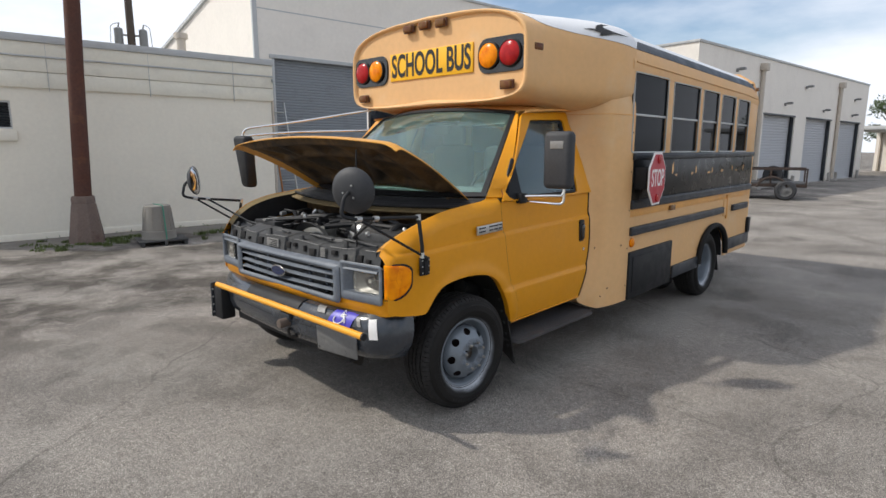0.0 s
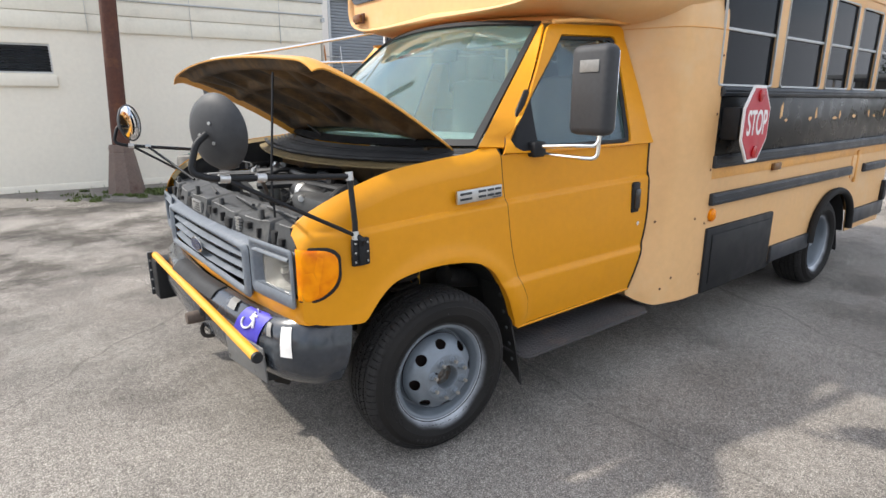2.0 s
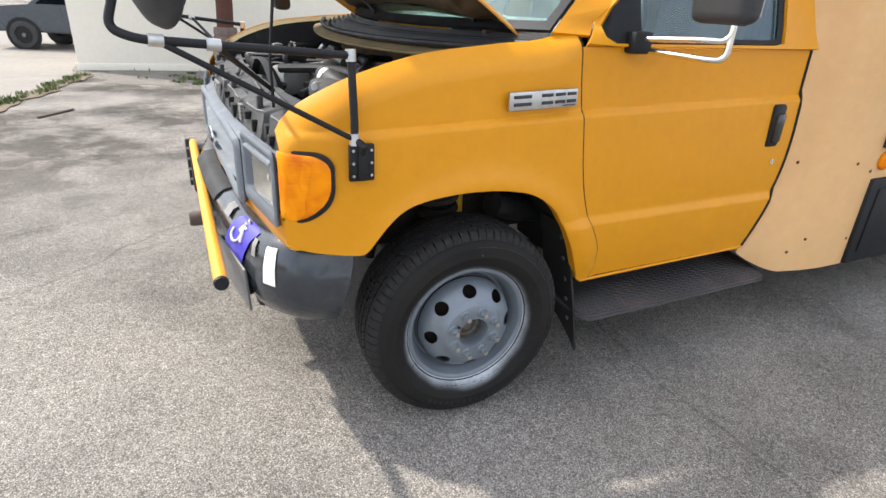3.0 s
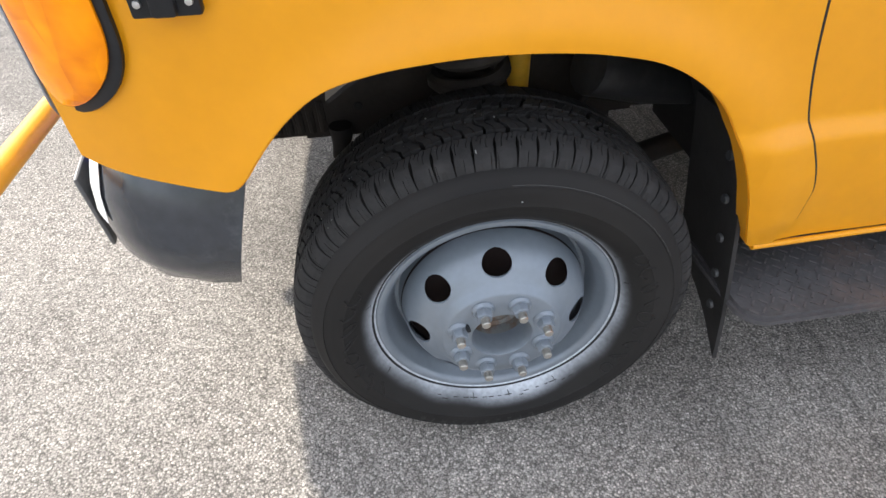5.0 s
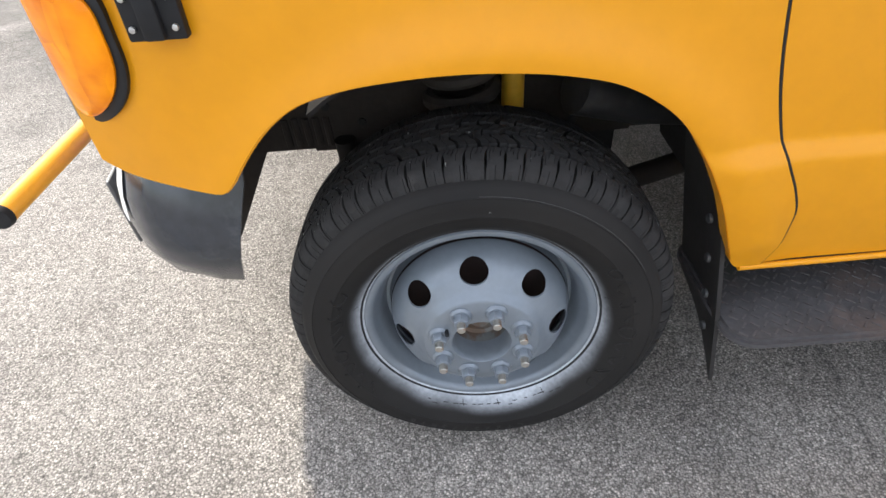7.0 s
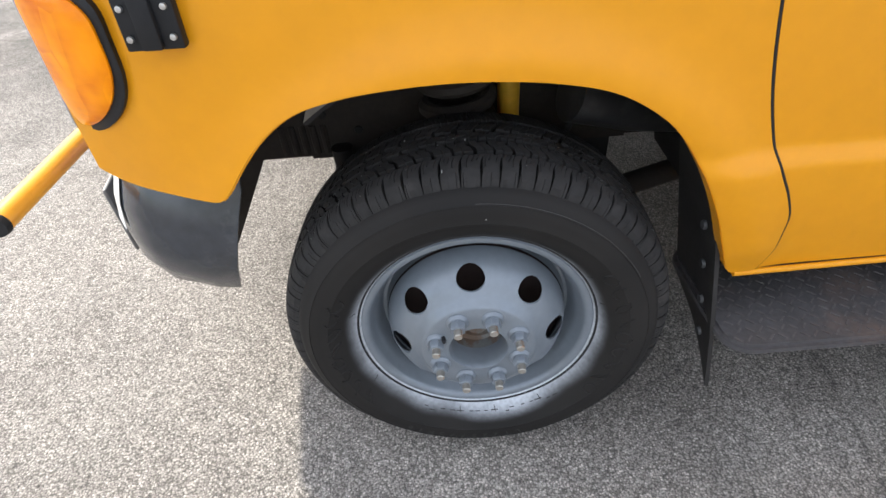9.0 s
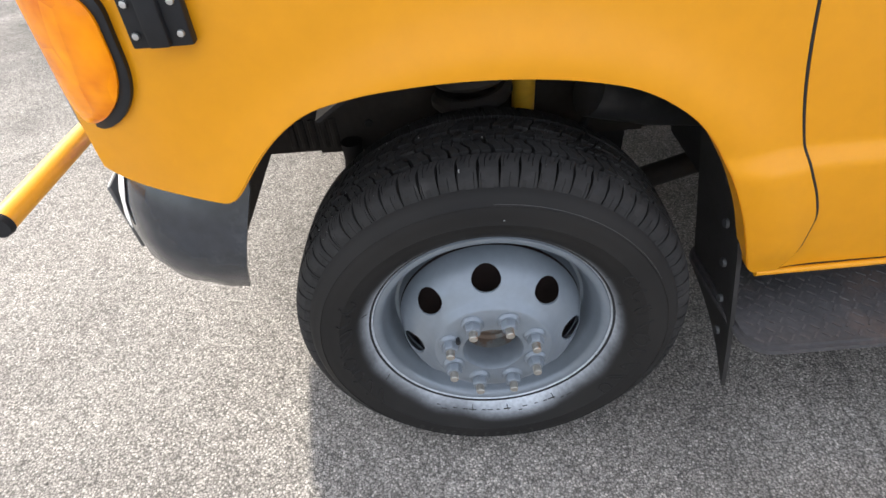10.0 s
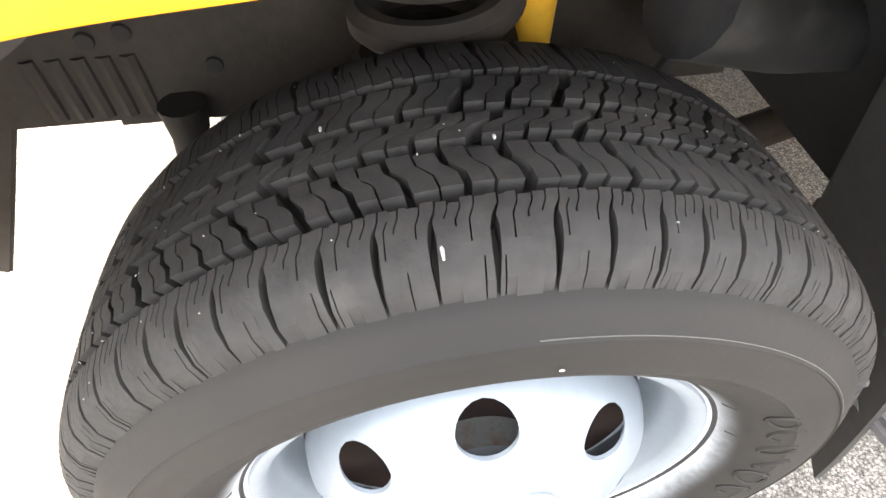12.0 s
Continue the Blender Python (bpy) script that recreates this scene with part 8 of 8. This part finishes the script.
for y in (-0.76, 0.76):
    put("top_rail", box((-1.55, y - 0.03, 0.98), (1.55, y + 0.03, 1.04), 0.006), TRAILM, tra)
    for x in (-1.52, -0.5, 0.5, 1.52):
        put("upright", box((x - 0.025, y - 0.025, 0.5), (x + 0.025, y + 0.025, 0.98), 0.004), TRAILM, tra)
    put("mudguard", tube([(-0.55 + 0.45 * math.cos(a), y * 1.25, 0.33 + 0.42 * math.sin(a)) for a in np.linspace(0.2, 2.94, 14)], 0.04, 6), TRAILM, tra)
put("front_board", box((1.42, -0.7, 0.56), (1.48, 0.7, 0.9), 0.006), TRAILM, tra)


def small_wheel(m, parent, rimmat):
    w = part("wheel", lathe([(0.13, -0.10), (0.2, -0.11), (0.28, -0.10), (0.32, -0.06), (0.325, 0.0), (0.32, 0.06), (0.28, 0.10), (0.2, 0.105), (0.19, 0.07)], 28), BACKM, parent, "black tyre with grey rim")
    w.matrix_basis = m
    part("rim", lathe([(0.195, 0.09), (0.185, 0.05), (0.12, 0.04), (0.08, 0.06), (0.05, 0.06), (0.045, 0.09), (0, 0.09)], 24), rimmat, w)


small_wheel(pose(-0.95, -0.92, 0.325, 0, 0, 0), tra, PLATEK)
small_wheel(pose(-0.95, 0.92, 0.325, 0, 0, 180), tra, PLATEK)
small_wheel(pose(-0.55, -0.90, 0.76, 0, 0, 0), tra, PLATEK)
put("drawbar", tube([(1.5, -0.5, 0.45), (2.6, 0, 0.42)], 0.045, 8), TRAILM, tra)
put("drawbar", tube([(1.5, 0.5, 0.45), (2.6, 0, 0.42)], 0.045, 8), TRAILM, tra)

# ---------------------------------------------------------------- parked car beyond the building's end
car = thing("parked_car", "dark blue-grey station wagon parked behind the block building", "car", pose(-1.84, 14.66, 0, 0, 0, -19) @ Matrix.Scale(0.88, 4))
sil = [(-2.35, 0.42), (-2.36, 0.78), (-2.28, 0.95), (-1.25, 1.06), (-0.62, 1.55), (-0.35, 1.66), (1.55, 1.68), (2.05, 1.58), (2.28, 1.02), (2.33, 0.75), (2.30, 0.40)]
put("body", prism(sil, lambda p, q, h: (p, -0.92 + h + (0.10 * max(0, q - 1.0) / 0.66 if h < 0.9 else -0.10 * max(0, q - 1.0) / 0.66), q), 1.84, bevel=0.04), SUVP, car, "dark blue-grey car body")
for y, s in ((-0.926, 1), (0.926, -1)):
    for w_ in ([(-1.05, 1.08), (-0.50, 1.54), (-0.05, 1.57), (-0.05, 1.08)], [(0.03, 1.08), (0.03, 1.57), (0.85, 1.57), (0.95, 1.08)], [(1.05, 1.08), (0.97, 1.57), (1.70, 1.55), (2.0, 1.10)]):
        put("window", prism(w_, lambda p, q, h: (p, y + s * (0.10 * max(0, q - 1.0) / 0.66 + h - 0.006), q), 0.01), TINT, car, "dark side window")
    for x in (0.0, 0.98):
        put("door_seam", box((x - 0.006, y - 0.004, 0.5), (x + 0.006, y + 0.004, 1.06)), BLACK, car)
        put("door_handle", box((x - 0.22, y - 0.02 if s > 0 else y - 0.01, 0.93), (x - 0.05, y + 0.01 if s > 0 else y + 0.02, 0.97), 0.006), BLACK, car)
    for x in (-1.45, 1.42):
        put("arch", lathe([(0, 0.012), (0.40, 0.012), (0.40, 0)], 24, pose(x, y, 0.36, 0, 0, 0 if s > 0 else 180)), BLACK, car)
        small_wheel(pose(x, y + 0.06 * s, 0.345, 0, 0, 0 if s > 0 else 180) @ Matrix.Scale(1.05, 4), car, PLATEK)
for y in (-0.72, 0.66):
    put("headlamp", box((-2.365, y, 0.70), (-2.32, y + 0.16, 0.85), 0.01), CLEAR, car)
    put("roof_rail", tube([(-0.2, y, 1.70), (0.6, y, 1.74), (1.6, y, 1.71)], 0.018, 8), BLACK, car)

# ---------------------------------------------------------------- pavement, verge and weeds
EDGE = curve([(5.0, -3.32), (6.2, -2.92), (7.0, -2.66), (8.4, -2.30), (9.9, -1.98), (10.4, -2.16), (24, -2.16)])
PAVE = mat("worn_pale_paving", (0.27, 0.245, 0.215), 0.9, var=0.18, scale=1.2, second=(0.20, 0.175, 0.15), amount=0.7, sscale=0.9, bump=0.003, bscale=60)
single("pavement", patch(lambda u, v: Vector((lerp(-40, EDGE(lerp(5.0, 24, v)), u), lerp(5.0, 24, v), 0.010)), 4, 60), PAVE, "pale worn pavement beside the yard", "pavement", "structure")
single("verge", patch(lambda u, v: Vector((EDGE(lerp(5.0, 10.0, v)) + lerp(-0.10, 0.17 + 0.05 * math.sin(23 * v) + 0.03 * math.sin(61 * v), u), lerp(5.0, 10.0, v), 0.014)), 6, 60), SOIL, "strip of bare earth with weeds", "verge", "structure")


def silt(u, v):
    x = lerp(-1.6, 4.6, u)
    far = 10.40 - 0.11 * x
    near = 9.0 + 0.35 * math.sin(x * 1.3) + 0.16 * math.sin(x * 4.1 + 1) + 0.07 * math.sin(x * 11.3) + 0.03 * math.sin(x * 29)
    return Vector((x, lerp(near, far, v), 0.004))


single("silt", patch(silt, 160, 4), mat("dark_silt", (0.175, 0.158, 0.138), 0.95, var=0.35, scale=2.2, second=(0.25, 0.235, 0.21), amount=0.8, sscale=3.0, bump=0.004, bscale=70), "dark silt washed along the wall base", "soil", "structure")


def weeds(name, label, spots, seed, hgt=0.12):
    """spots: (x, y, radius, blades)."""
    rnd, bm = random.Random(seed), bmesh.new()
    for x, y, r, n in spots:
        for _ in range(n):
            a, d = rnd.uniform(0, 6.28), r * rnd.random() ** 0.7
            px, py = x + d * math.cos(a), y + d * math.sin(a)
            h, t, w = hgt * rnd.uniform(0.25, 1.0), rnd.uniform(0, 6.28), rnd.uniform(0.005, 0.012)
            lean = Vector((math.cos(t), math.sin(t), 0)) * h * rnd.uniform(0.2, 0.9)
            sd = Vector((-math.sin(t), math.cos(t), 0)) * w
            b = Vector((px, py, 0.0))
            m_ = b + lean * 0.4 + Vector((0, 0, h * 0.65))
            v = [bm.verts.new(q) for q in (b - sd, b + sd, m_ + sd * 0.8, m_ - sd * 0.8, b + lean + Vector((0, 0, h)))]
            bm.faces.new((v[0], v[1], v[2], v[3]))
            bm.faces.new((v[3], v[2], v[4]))
    single(name, bm, GRASS, label, "weeds", "stuff")


rnd = random.Random(21)
wallw = [(x, 10.33 - 0.11 * x + rnd.uniform(-0.10, 0.0), rnd.uniform(0.06, 0.2), rnd.choice((0, 0, 0, 3, 8))) for x in np.arange(-1.5, 4.5, 0.25)]
poles = [(0.31 + rnd.gauss(0, 0.5), 9.25 + rnd.gauss(0, 0.28), rnd.uniform(0.06, 0.22), rnd.choice((30, 60, 90))) for _ in range(34)] + [(-0.5 + rnd.gauss(0, 0.4), 9.0 + rnd.gauss(0, 0.15), 0.15, 12) for _ in range(5)]
tubs = [(2.6 + rnd.gauss(0, 0.4), 8.7 + rnd.gauss(0, 0.3), rnd.uniform(0.05, 0.2), 30) for _ in range(16)]
weeds("wall_weeds", "green weeds along the wall base", wallw, 1, 0.07)
weeds("pole_weeds", "short green weeds round the pole base", poles, 2, 0.055)
weeds("yard_weeds", "sparse weeds in the asphalt", tubs, 3, 0.10)
strip = [(EDGE(y) + rnd.gauss(0, 0.07), y, rnd.uniform(0.05, 0.14), rnd.choice((10, 30, 60))) for y in np.arange(5.2, 9.9, 0.09)]
weeds("verge_grass", "patchy green weeds along the earth strip", strip, 4, 0.075)
single("stick", tube([(-2.13, 6.20, 0.012), (-1.98, 6.42, 0.014), (-1.83, 6.66, 0.012)], 0.014, 8), BARK, "short dark stick on the asphalt", "stick")

# the yard lies a little above the bus's zero line
GZ = 0.015
for ob in list(scene.collection.all_objects):
    if ob.parent is None and ob is not bus and ob.type in ("MESH", "EMPTY"):
        ob.location.z += GZ
